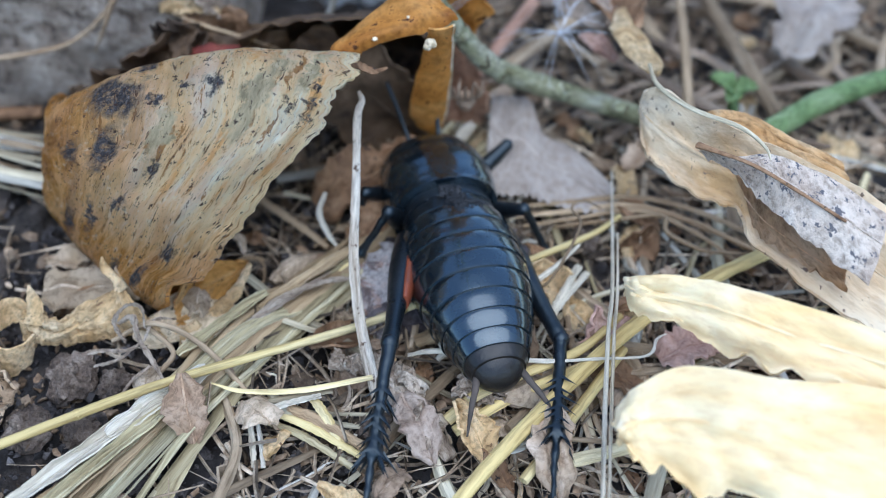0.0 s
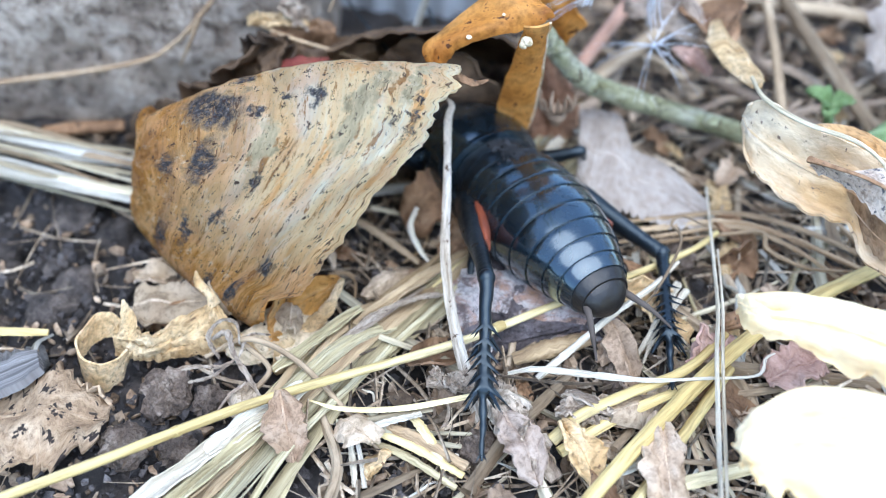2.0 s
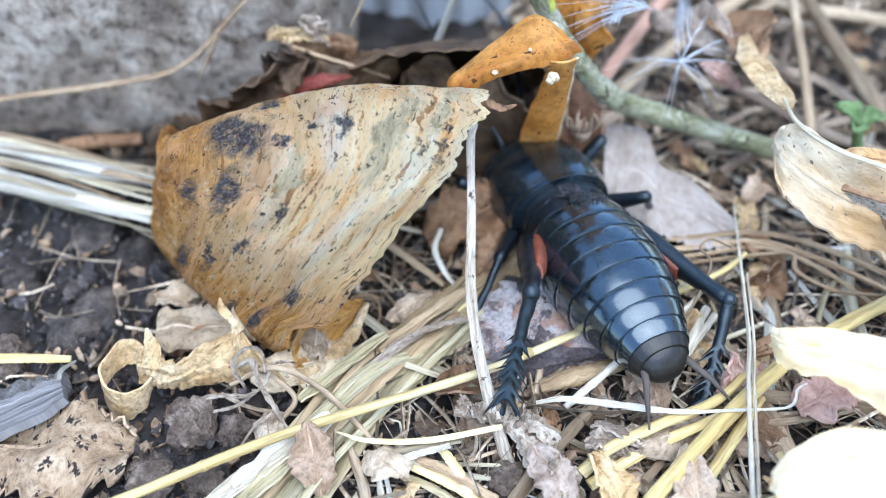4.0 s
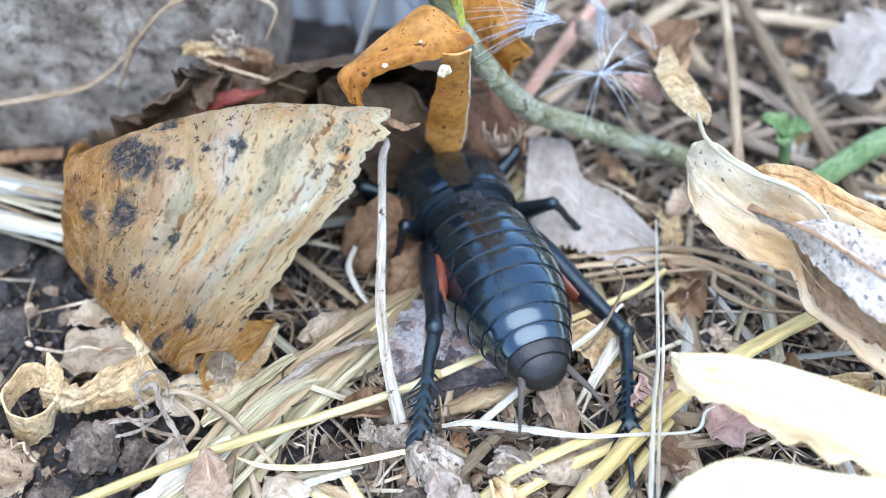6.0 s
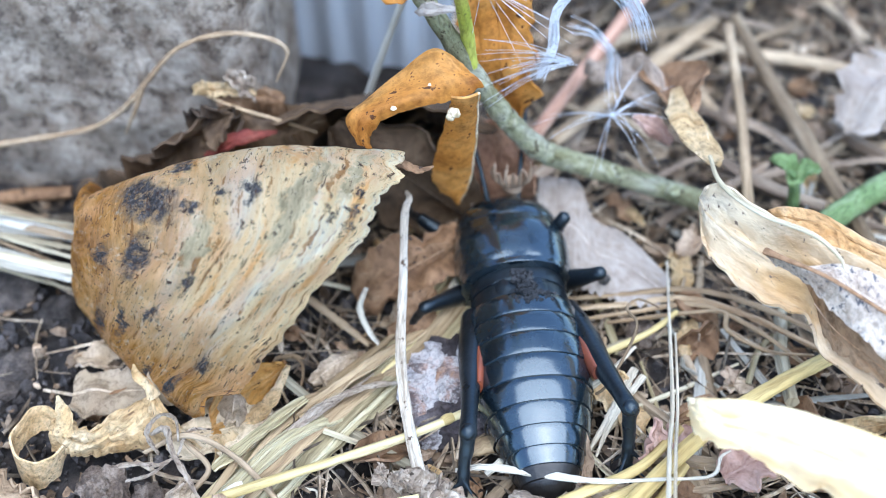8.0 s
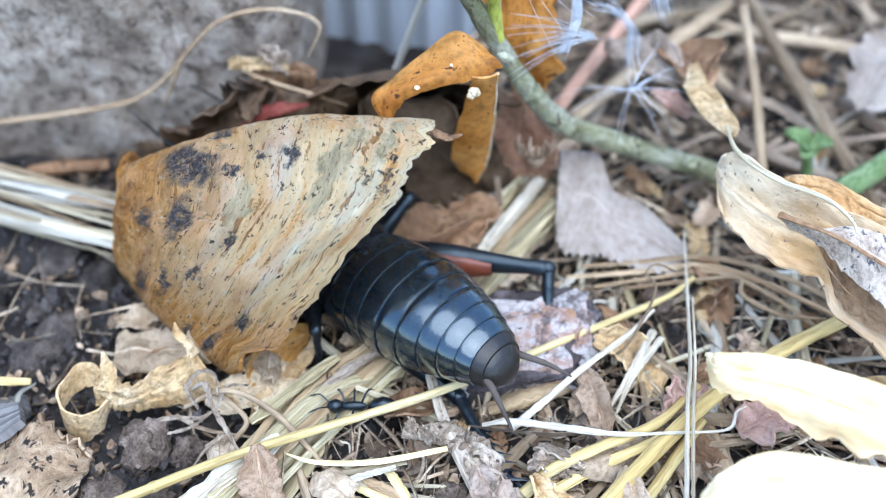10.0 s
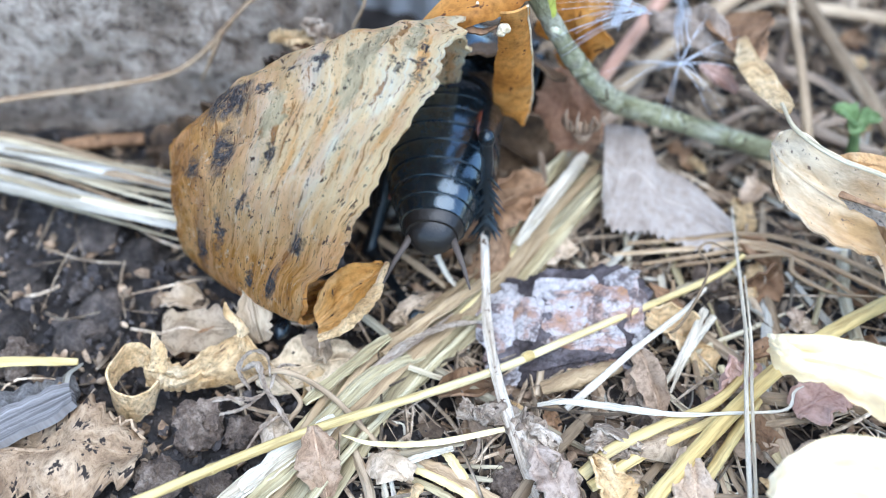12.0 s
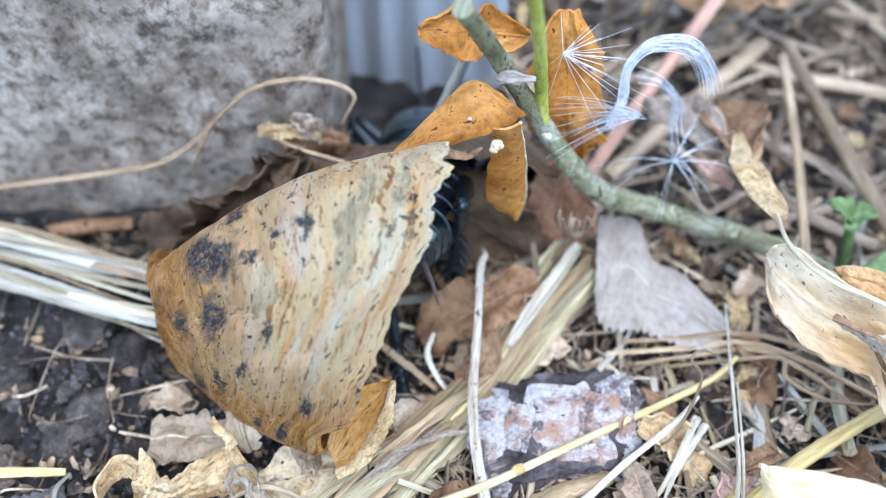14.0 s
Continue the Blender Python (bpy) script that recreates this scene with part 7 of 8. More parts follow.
def motions():
    walk(CRICKET, [
        (0, at(5.22, -7.04, 3.34, -3.75, 0, 11.75)),
        (0.5, at(3.72, -5.2, 3.58, -6.18, 0, 17.67)),
        (1, at(3.55, -4.31, 3.64, -10.72, 0, 22.67)),
        (1.5, at(3.94, -4.51, 3.65, -7.03, 0, 20.6)),
        (2, at(2.34, -2.05, 3.8, -4.79, 0, 27.69)),
        (2.5, at(2.9, -2.78, 3.78, -3.97, 0, 26.5)),
        (3, at(2.43, -4.37, 3.45, -9.03, 0, 38.67)),
        (3.2, at(2.75, -3.32, 3.39, -10.84, 0, 36.06)),
        (3.7, at(4.16, -3.63, 3.41, -7.1, 0, 27.14)),
        (4.2, at(5.56, -3.94, 3.42, -3.36, 0, 18.23)),
        (4.8, at(7.25, -4.31, 3.44, 1.12, 0, 7.53)),
        (5.3, at(8.65, -4.61, 3.46, 4.86, 0, -1.39)),
        (5.5, at(7.88, -5.94, 3.54, -0.75, 0, 2.75)),
        (6, at(4.33, -3.21, 3.55, -8.31, 0, 17.98)),
        (6.5, at(4.74, -2.51, 3.59, -6.52, 0, 19.29)),
        (7, at(3.24, -1.22, 3.54, -8.38, 0, 22.93)),
        (7.5, at(6.14, -3.32, 3.46, -2.17, 0, 8.55)),
        (7.7, at(8.09, -4.82, 3.02, 6.24, 0, -0.17)),
        (8.2, at(5.11, -5.12, 3.15, 3.5, 0, 11.72)),
        (8.7, at(2.13, -5.42, 3.28, 0.75, 0, 23.62)),
        (9.3, at(-1.45, -5.78, 3.43, -2.55, 0, 37.89)),
        (9.8, at(-4.42, -6.08, 3.56, -5.3, 0, 49.78)),
        (10, at(-5.59, -6.15, 3.5, -8.25, 0, 46.29)),
        (10.5, at(-5.51, -4.26, 3.9, -5.95, 0, 37.36)),
        (11, at(-4.59, 3.35, 5.22, 2.4, 0, 18.47)),
        (11.5, at(-3.24, 3.8, 5.71, 3.6, 0, 11.48)),
        (12, at(-1.99, 4.63, 6.45, -3.03, 0, -5.61)),
        (12.5, at(-2.2, 3.89, 6.48, -11.42, 0, -4.9)),
        (13, at(-1.52, 4.29, 6.58, -11.34, 0, -5.65)),
        (13.5, at(-2.15, 5.58, 6, -18.91, 0, -6.98)),
        (14, at(-3.2, 8.6, 4.6, -22, 0, -6)),
    ])
    femur, tibia = LEG_PARTS["hindL"]
    walk(femur, [
        (0, at(-2.8, -1.6, -0.2, 173.3, -2.1, -17.2)),
        (0.5, at(-2.8, -1.6, -0.2, -172.6, 2.8, -20.9)),
        (1, at(-2.8, -1.6, -0.2, 172.5, -2.9, -21.4)),
        (1.5, at(-2.8, -1.6, -0.2, 174.6, -2.3, -22.8)),
        (2, at(-2.8, -1.6, -0.2, 167.7, -4.7, -20.6)),
        (2.5, at(-2.8, -1.6, -0.2, 158.7, -6.8, -16.8)),
        (3, at(-2.8, -1.6, -0.2, 153.2, -14.3, -26.1)),
        (5.5, at(-2.8, -1.6, -0.2, 151.7, -4.4, -8.2)),
        (6, at(-2.8, -1.6, -0.2, 164.5, -4, -14.2)),
        (6.5, at(-2.8, -1.6, -0.2, 165.1, -3.2, -11.8)),
        (7, at(-2.8, -1.6, -0.2, -167.8, 2.3, -10.3)),
        (7.5, at(-2.8, -1.6, -0.2, 161.7, -3, -8.9)),
        (9.8, at(-2.8, -1.6, -0.2, -160.3, -0.3, 0.8)),
        (10, at(-2.8, -1.6, -0.2, -157.5, -3.3, 8)),
        (10.5, at(-2.8, -1.6, -0.2, -167.3, 0.2, -0.7)),
        (11, at(-2.8, -1.6, -0.2, -171.2, 37.1, -1.5)),
        (11.5, at(-2.8, -1.6, -0.2, -176.5, 38.3, -13.7)),
        (12, at(-2.8, -1.6, -0.2, -143.1, 6.3, -8.2)),
        (12.5, at(-2.8, -1.6, -0.2, -150.5, 2.4, -4.2)),
        (13, at(-2.8, -1.6, -0.2, -165.3, 0.9, -3.4)),
        (13.5, at(-2.8, -1.6, -0.2, -127.9, -3.3, 2.5)),
        (14, at(-2.8, -1.6, -0.2, -140, -6.2, 7.3)),
    ])
    walk(tibia, [
        (0, at(0, 9.8, 0, 23.8, -1.2, 2.7)),
        (0.5, at(0, 9.8, 0, 0.5, -0.1, 9.2)),
        (1, at(0, 9.8, 0, 60.3, -11.1, 6.2)),
        (1.5, at(0, 9.8, 0, 31.1, -3.5, 5.8)),
        (2, at(0, 9.8, 0, 39.9, -7.5, 8.9)),
        (2.5, at(0, 9.8, 0, 74.9, -16.4, 4.4)),
        (3, at(0, 9.8, 0, 95.4, -24.3, -2.2)),
        (5.5, at(0, 9.8, 0, 91.7, -20.9, -0.6)),
        (6, at(0, 9.8, 0, 81.6, -15.6, 2.3)),
        (6.5, at(0, 9.8, 0, 72.9, -6.2, 1.9)),
        (6.75, at(0, 9.8, 0, 33.9, -4.2, 7.5)),
        (7, at(0, 9.8, 0, -4.7, 0.9, 10.6)),
        (7.25, at(0, 9.8, 0, 38.4, -2.6, 6)),
        (7.5, at(0, 9.8, 0, 81.7, -1.9, 0.3)),
        (8.65, at(0, 9.8, 0, 36.6, -5.5, 18.8)),
        (9.8, at(0, 9.8, 0, -7.4, 5.1, 34.4)),
        (10, at(0, 9.8, 0, -9, 4.8, 28.1)),
        (10.5, at(0, 9.8, 0, 19.3, 10.2, -26.8)),
        (11, at(0, 9.8, 0, -16.4, -9.1, -29.5)),
        (11.5, at(0, 9.8, 0, -19.4, -25.1, -61.2)),
        (12, at(0, 9.8, 0, -29.3, -24.1, -36.1)),
        (12.5, at(0, 9.8, 0, 5.2, 2.8, -27.9)),
        (13, at(0, 9.8, 0, 49.7, 14.8, -12.2)),
        (13.25, at(0, 9.8, 0, 10.2, 4.3, -13.9)),
        (13.5, at(0, 9.8, 0, -29.1, -4.8, -8.5)),
        (14, at(0, 9.8, 0, -4.1, -0.4, -5.3)),
    ])
    femur, tibia = LEG_PARTS["hindR"]
    walk(femur, [
        (0, at(2.8, -1.6, -0.2, -3.4, 0.5, -171.8)),
        (0.5, at(2.8, -1.6, -0.2, 17.3, -2.1, -173.2)),
        (1, at(2.8, -1.6, -0.2, -11, 6.6, -149.4)),
        (1.5, at(2.8, -1.6, -0.2, 17.7, -1.9, -174)),
        (2, at(2.8, -1.6, -0.2, -7.7, 2.6, -161.8)),
        (2.5, at(2.8, -1.6, -0.2, -7.9, 7, -138.8)),
        (3, at(2.8, -1.6, -0.2, -10.8, 6.7, -148.7)),
        (5.5, at(2.8, -1.6, -0.2, 30.5, -5.4, -170.9)),
        (6, at(2.8, -1.6, -0.2, -11.7, 4.3, -160.2)),
        (6.5, at(2.8, -1.6, -0.2, -9.9, 2.6, -165.4)),
        (7, at(2.8, -1.6, -0.2, 18.6, -4.1, -168.1)),
        (7.5, at(2.8, -1.6, -0.2, 23.4, -4.1, -170.6)),
        (9.8, at(2.8, -1.6, -0.2, -7.1, 3.6, -153)),
        (10, at(2.8, -1.6, -0.2, -2.8, 1.8, -147.7)),
        (10.5, at(2.8, -1.6, -0.2, -17, 9.1, -152.6)),
        (11, at(2.8, -1.6, -0.2, 24.5, 31.4, -161.1)),
        (11.5, at(2.8, -1.6, -0.2, 24.6, 30.9, -158.8)),
        (12, at(2.8, -1.6, -0.2, 30.5, -0.3, -179.5)),
        (12.5, at(2.8, -1.6, -0.2, 28.1, -0.5, -179.1)),
        (13, at(2.8, -1.6, -0.2, 33.3, -4.1, -173.8)),
        (13.5, at(2.8, -1.6, -0.2, 24.9, -1.3, -177.2)),
        (14, at(2.8, -1.6, -0.2, 15.5, -0.7, -177.4)),
    ])
    walk(tibia, [
        (0, at(0, 9.8, 0, -2.2, -1.1, -27.4)),
        (0.25, at(0, 9.8, 0, -47, -4.1, -12.7)),
        (0.5, at(0, 9.8, 0, -91.1, 4.1, -0.1)),
        (0.75, at(0, 9.8, 0, -48.2, -16.1, -34.8)),
        (1, at(0, 9.8, 0, -1.5, -5.2, -73.8)),
        (1.25, at(0, 9.8, 0, -44.9, -18.8, -36.4)),
        (1.5, at(0, 9.8, 0, -87.3, -2.9, -0.1)),
        (1.75, at(0, 9.8, 0, -42.2, -10.9, -26.6)),
        (2, at(0, 9.8, 0, 1.7, 2.1, -50.9)),
        (2.25, at(0, 9.8, 0, 24.6, 54.1, -50.3)),
        (2.5, at(0, 9.8, 0, 166.7, 67.3, 75.6)),
        (2.75, at(0, 9.8, 0, 13.6, 67.2, -75.2)),
        (3, at(0, 9.8, 0, 2.5, 23.5, -83.6)),
        (3.833, at(0, 9.8, 0, -31.3, -1.2, -62.5)),
        (4.667, at(0, 9.8, 0, -72, -8.2, -31)),
        (5.5, at(0, 9.8, 0, -110.4, 6.9, -2.5)),
        (5.667, at(0, 9.8, 0, -72.7, -3.8, -14.1)),
        (5.833, at(0, 9.8, 0, -33.6, -4.9, -29.9)),
        (6, at(0, 9.8, 0, 4.4, 4.1, -42.8)),
        (6.5, at(0, 9.8, 0, 3.7, 2.8, -36.9)),
        (6.75, at(0, 9.8, 0, -43.7, -10.8, -20.6)),
        (7, at(0, 9.8, 0, -93.2, -7.5, 0.4)),
        (7.5, at(0, 9.8, 0, -89, 1.3, 0)),
        (9.8, at(0, 9.8, 0, -30.8, -33.3, -42.6)),
        (10, at(0, 9.8, 0, -76.2, -43.2, -9.5)),
        (10.5, at(0, 9.8, 0, -11.9, -28.1, -66)),
        (10.75, at(0, 9.8, 0, -72.1, -42.9, -30.1)),
        (11, at(0, 9.8, 0, -129.7, -24.7, 2.6)),
        (11.5, at(0, 9.8, 0, -116.7, -35, -2.5)),
        (12, at(0, 9.8, 0, -116.4, 2.2, -1.1)),
        (12.5, at(0, 9.8, 0, -121.7, 1.5, -0.9)),
        (13, at(0, 9.8, 0, -131.1, -2, 1.7)),
        (13.5, at(0, 9.8, 0, -111.3, 0.3, -0.1)),
        (14, at(0, 9.8, 0, -130.3, -1.1, 1)),
    ])
    femur, tibia = LEG_PARTS["midL"]
    walk(femur, [
        (0, at(-2.6, 1.2, -1.2, 130.4, 5.7, -34.4)),
        (0.5, at(-2.6, 1.2, -1.2, 140.7, 18.1, -33.8)),
        (1, at(-2.6, 1.2, -1.2, 140.5, 16.6, -36.4)),
        (1.5, at(-2.6, 1.2, -1.2, 166.1, 34.5, -26.8)),
        (2, at(-2.6, 1.2, -1.2, 174.6, 36.6, -14)),
        (2.5, at(-2.6, 1.2, -1.2, 170.3, 35.8, -19.5)),
        (3, at(-2.6, 1.2, -1.2, 164.9, 34.2, -32.5)),
        (3.2, at(-2.6, 1.2, -1.2, 167.4, 35.7, -33.8)),
        (3.7, at(-2.6, 1.2, -1.2, 162.9, 34.2, -43.1)),
        (4.2, at(-2.6, 1.2, -1.2, 158.6, 32.2, -52.6)),
        (4.8, at(-2.6, 1.2, -1.2, 154.2, 29.7, -63.8)),
        (5.3, at(-2.6, 1.2, -1.2, 151.3, 27.9, -72.7)),
        (5.5, at(-2.6, 1.2, -1.2, 144.2, 9.4, -76.3)),
        (6, at(-2.6, 1.2, -1.2, 133, 5.3, -39)),
        (6.5, at(-2.6, 1.2, -1.2, 135.2, 6, -42.3)),
        (7, at(-2.6, 1.2, -1.2, 126.1, 4.8, -29.5)),
        (7.5, at(-2.6, 1.2, -1.2, 141.3, 11.8, -48.1)),
        (7.7, at(-2.6, 1.2, -1.2, 151.2, 26.1, -68.4)),
        (8.2, at(-2.6, 1.2, -1.2, 152.2, 26.5, -63.6)),
        (8.7, at(-2.6, 1.2, -1.2, 153.2, 27.1, -58.9)),
        (9.3, at(-2.6, 1.2, -1.2, 154.6, 28.1, -53.3)),
        (9.8, at(-2.6, 1.2, -1.2, 155.9, 29, -48.8)),
        (10, at(-2.6, 1.2, -1.2, 165.6, 35.8, -41.3)),
        (10.5, at(-2.6, 1.2, -1.2, -165.5, 38.9, -8.3)),
        (10.75, at(-2.6, 1.2, -1.2, 174.8, 46.8, -47.2)),
        (11, at(-2.6, 1.2, -1.2, 152, 43.3, -88.8)),
        (11.5, at(-2.6, 1.2, -1.2, 122.3, 55.9, -138.7)),
        (11.75, at(-2.6, 1.2, -1.2, 62, 57.5, 144.7)),
        (12, at(-2.6, 1.2, -1.2, 37.8, 30.2, 102.5)),
        (12.5, at(-2.6, 1.2, -1.2, 35.1, 13.7, 81.8)),
        (13, at(-2.6, 1.2, -1.2, 35.6, 10.3, 73.7)),
        (13.5, at(-2.6, 1.2, -1.2, 36.1, 9.4, 69.4)),
        (14, at(-2.6, 1.2, -1.2, 36.4, 9.1, 66.9)),
    ])
    walk(tibia, [
        (0, at(0, 4.6, 0, 129.2, 5.4, -39.9)),
        (0.5, at(0, 4.6, 0, 105.6, 10.5, -32.2)),
        (1, at(0, 4.6, 0, 130.6, 18, -23.1)),
        (1.25, at(0, 4.6, 0, 76.2, 1.5, -20.8)),
        (1.5, at(0, 4.6, 0, 20.8, -6.2, -5.9)),
        (2, at(0, 4.6, 0, 38.6, -2, -8.6)),
        (2.5, at(0, 4.6, 0, 39.8, -3.1, -12)),
        (3, at(0, 4.6, 0, 31, -13.7, -5)),
        (3.2, at(0, 4.6, 0, 29.3, -11.4, -7.7)),
        (3.7, at(0, 4.6, 0, 43.7, -10.1, -24.4)),
        (4.2, at(0, 4.6, 0, 60.1, -2.9, -41.4)),
        (4.8, at(0, 4.6, 0, 77.8, 10.2, -55)),
        (5.3, at(0, 4.6, 0, 89.2, 18.8, -60.8)),
        (5.5, at(0, 4.6, 0, 102.1, 7.6, -71.8)),
        (6, at(0, 4.6, 0, 142.8, 16.2, -27.4)),
        (6.5, at(0, 4.6, 0, 125.1, 13.6, -40)),
        (7, at(0, 4.6, 0, 114.8, 13.5, -35.7)),
        (7.5, at(0, 4.6, 0, 119.5, 18.1, -39.8)),
        (7.7, at(0, 4.6, 0, 88.1, 12.2, -58.5)),
        (8.2, at(0, 4.6, 0, 88.5, 14.7, -54.5)),
        (8.7, at(0, 4.6, 0, 88.4, 17.2, -50.6)),
        (9.3, at(0, 4.6, 0, 87.9, 20.2, -45.9)),
        (9.8, at(0, 4.6, 0, 87.2, 22.6, -42.3)),
        (10, at(0, 4.6, 0, 84.3, 32, -36)),
        (10.25, at(0, 4.6, 0, 58, 7.8, -19.8)),
        (10.5, at(0, 4.6, 0, 26.5, -6, 5.1)),
        (10.75, at(0, 4.6, 0, 20.2, 2.9, -41.8)),
        (11, at(0, 4.6, 0, 9.4, 4.4, -89.6)),
        (11.5, at(0, 4.6, 0, -13.9, -8.2, -110.9)),
        (11.75, at(0, 4.6, 0, -50.6, -25.6, -100.4)),
        (12, at(0, 4.6, 0, -94.9, -32.3, -78.7)),
        (12.5, at(0, 4.6, 0, -121.8, -28, -59)),
        (13, at(0, 4.6, 0, -128.9, -25.4, -51.7)),
        (13.5, at(0, 4.6, 0, -131.7, -23.9, -48)),
        (14, at(0, 4.6, 0, -133, -23.1, -46)),
    ])
    femur, tibia = LEG_PARTS["midR"]
    walk(femur, [
        (0, at(2.6, 1.2, -1.2, 35.3, 18, -136.2)),
        (0.5, at(2.6, 1.2, -1.2, 4.3, 42.7, -137.5)),
        (1, at(2.6, 1.2, -1.2, 42.4, 9, -136.7)),
        (1.5, at(2.6, 1.2, -1.2, 45.6, 4.6, -137.7)),
        (2, at(2.6, 1.2, -1.2, 24.3, 32.5, -114.2)),
        (2.5, at(2.6, 1.2, -1.2, 27.3, 27.8, -114.4)),
        (3, at(2.6, 1.2, -1.2, 24.7, 29.2, -123.9)),
        (3.2, at(2.6, 1.2, -1.2, 27.7, 25.4, -131.1)),
        (3.7, at(2.6, 1.2, -1.2, 31.2, 21.3, -129.1)),
        (4.2, at(2.6, 1.2, -1.2, 34.6, 16.5, -127.9)),
        (4.8, at(2.6, 1.2, -1.2, 38.5, 10.2, -127.6)),
        (5.3, at(2.6, 1.2, -1.2, 41.9, 4.4, -128.6)),
        (5.5, at(2.6, 1.2, -1.2, 46.9, -4.3, -131.6)),
        (6, at(2.6, 1.2, -1.2, 33.8, 17.2, -125.3)),
        (6.5, at(2.6, 1.2, -1.2, 32.6, 20, -131.7)),
        (7, at(2.6, 1.2, -1.2, 14.9, 37.6, -129.7)),
        (7.5, at(2.6, 1.2, -1.2, 34.6, 15.3, -123.1)),
        (7.7, at(2.6, 1.2, -1.2, 51.1, -5.9, -138.4)),
        (8.2, at(2.6, 1.2, -1.2, 45.1, -1.9, -129.7)),
        (8.7, at(2.6, 1.2, -1.2, 39.3, 5, -120.8)),
        (9.3, at(2.6, 1.2, -1.2, 33.4, 16.6, -111.3)),
        (9.8, at(2.6, 1.2, -1.2, 29.5, 27.1, -105.5)),
        (10, at(2.6, 1.2, -1.2, 36.1, 9, -96.5)),
        (10.5, at(2.6, 1.2, -1.2, 24.6, 42.2, -98.8)),
        (10.75, at(2.6, 1.2, -1.2, -48.1, 70.6, -137.4)),
        (11, at(2.6, 1.2, -1.2, -142.1, 49.9, 161.8)),
        (11.5, at(2.6, 1.2, -1.2, -133.9, 32.1, -174.2)),
        (11.75, at(2.6, 1.2, -1.2, 168.8, 17.2, 142.7)),
        (12, at(2.6, 1.2, -1.2, 131, -21.5, 127)),
        (12.5, at(2.6, 1.2, -1.2, 138.4, -5, 117.4)),
        (13, at(2.6, 1.2, -1.2, 140.6, 1.7, 116.2)),
        (13.5, at(2.6, 1.2, -1.2, 141.7, 4.9, 116.2)),
        (14, at(2.6, 1.2, -1.2, 142.3, 6.7, 116.4)),
    ])
    walk(tibia, [
        (0, at(0, 4.6, 0, -93.8, -14.5, -41.7)),
        (0.5, at(0, 4.6, 0, -95.6, -3, -32.5)),
        (1, at(0, 4.6, 0, -145.4, -5.8, -39.7)),
        (1.5, at(0, 4.6, 0, -149.5, -6.9, -38.8)),
        (2, at(0, 4.6, 0, -94.2, -11.3, -52.4)),
        (2.5, at(0, 4.6, 0, -99.8, -8.2, -53.7)),
        (3, at(0, 4.6, 0, -102.3, -2.8, -46.3)),
        (3.2, at(0, 4.6, 0, -115.9, -3.9, -41)),
        (3.7, at(0, 4.6, 0, -119.3, -6.8, -42.8)),
        (4.2, at(0, 4.6, 0, -123.5, -9.4, -44)),
        (4.8, at(0, 4.6, 0, -129.5, -11.9, -44.4)),
        (5.3, at(0, 4.6, 0, -135.5, -13.3, -43.9)),
        (5.5, at(0, 4.6, 0, -144.3, -4.9, -54.2)),
        (6, at(0, 4.6, 0, -98.7, -4.7, -51)),
        (6.5, at(0, 4.6, 0, -91.6, -6.2, -45)),
        (7, at(0, 4.6, 0, -100.3, -5.1, -38.7)),
        (7.5, at(0, 4.6, 0, -110.9, -13, -49.6)),
        (7.7, at(0, 4.6, 0, -162.1, -6.7, -38)),
        (8.2, at(0, 4.6, 0, -145.9, -10, -46.2)),
        (8.7, at(0, 4.6, 0, -127.1, -11.2, -54.2)),
        (9.3, at(0, 4.6, 0, -103.2, -9.3, -61.1)),
        (9.8, at(0, 4.6, 0, -84.5, -5.8, -62.9)),
        (10, at(0, 4.6, 0, -102, 0.5, -79.6)),
        (10.5, at(0, 4.6, 0, -76.2, -3.5, -61.3)),
        (10.667, at(0, 4.6, 0, -126.5, -17.3, -45.3)),
        (10.833, at(0, 4.6, 0, -179.5, -13.4, -24)),
        (11, at(0, 4.6, 0, 132.4, 5, -13.9)),
        (11.5, at(0, 4.6, 0, 145.7, -3.4, 1.8)),
        (12, at(0, 4.6, 0, 169.1, 9.4, -36.3)),
        (12.5, at(0, 4.6, 0, 151.3, 19.8, -40)),
        (13, at(0, 4.6, 0, 143.7, 21.7, -41.5)),
        (13.5, at(0, 4.6, 0, 139.9, 22, -42.2)),
        (14, at(0, 4.6, 0, 137.7, 22, -42.6)),
    ])
    femur, tibia = LEG_PARTS["foreL"]
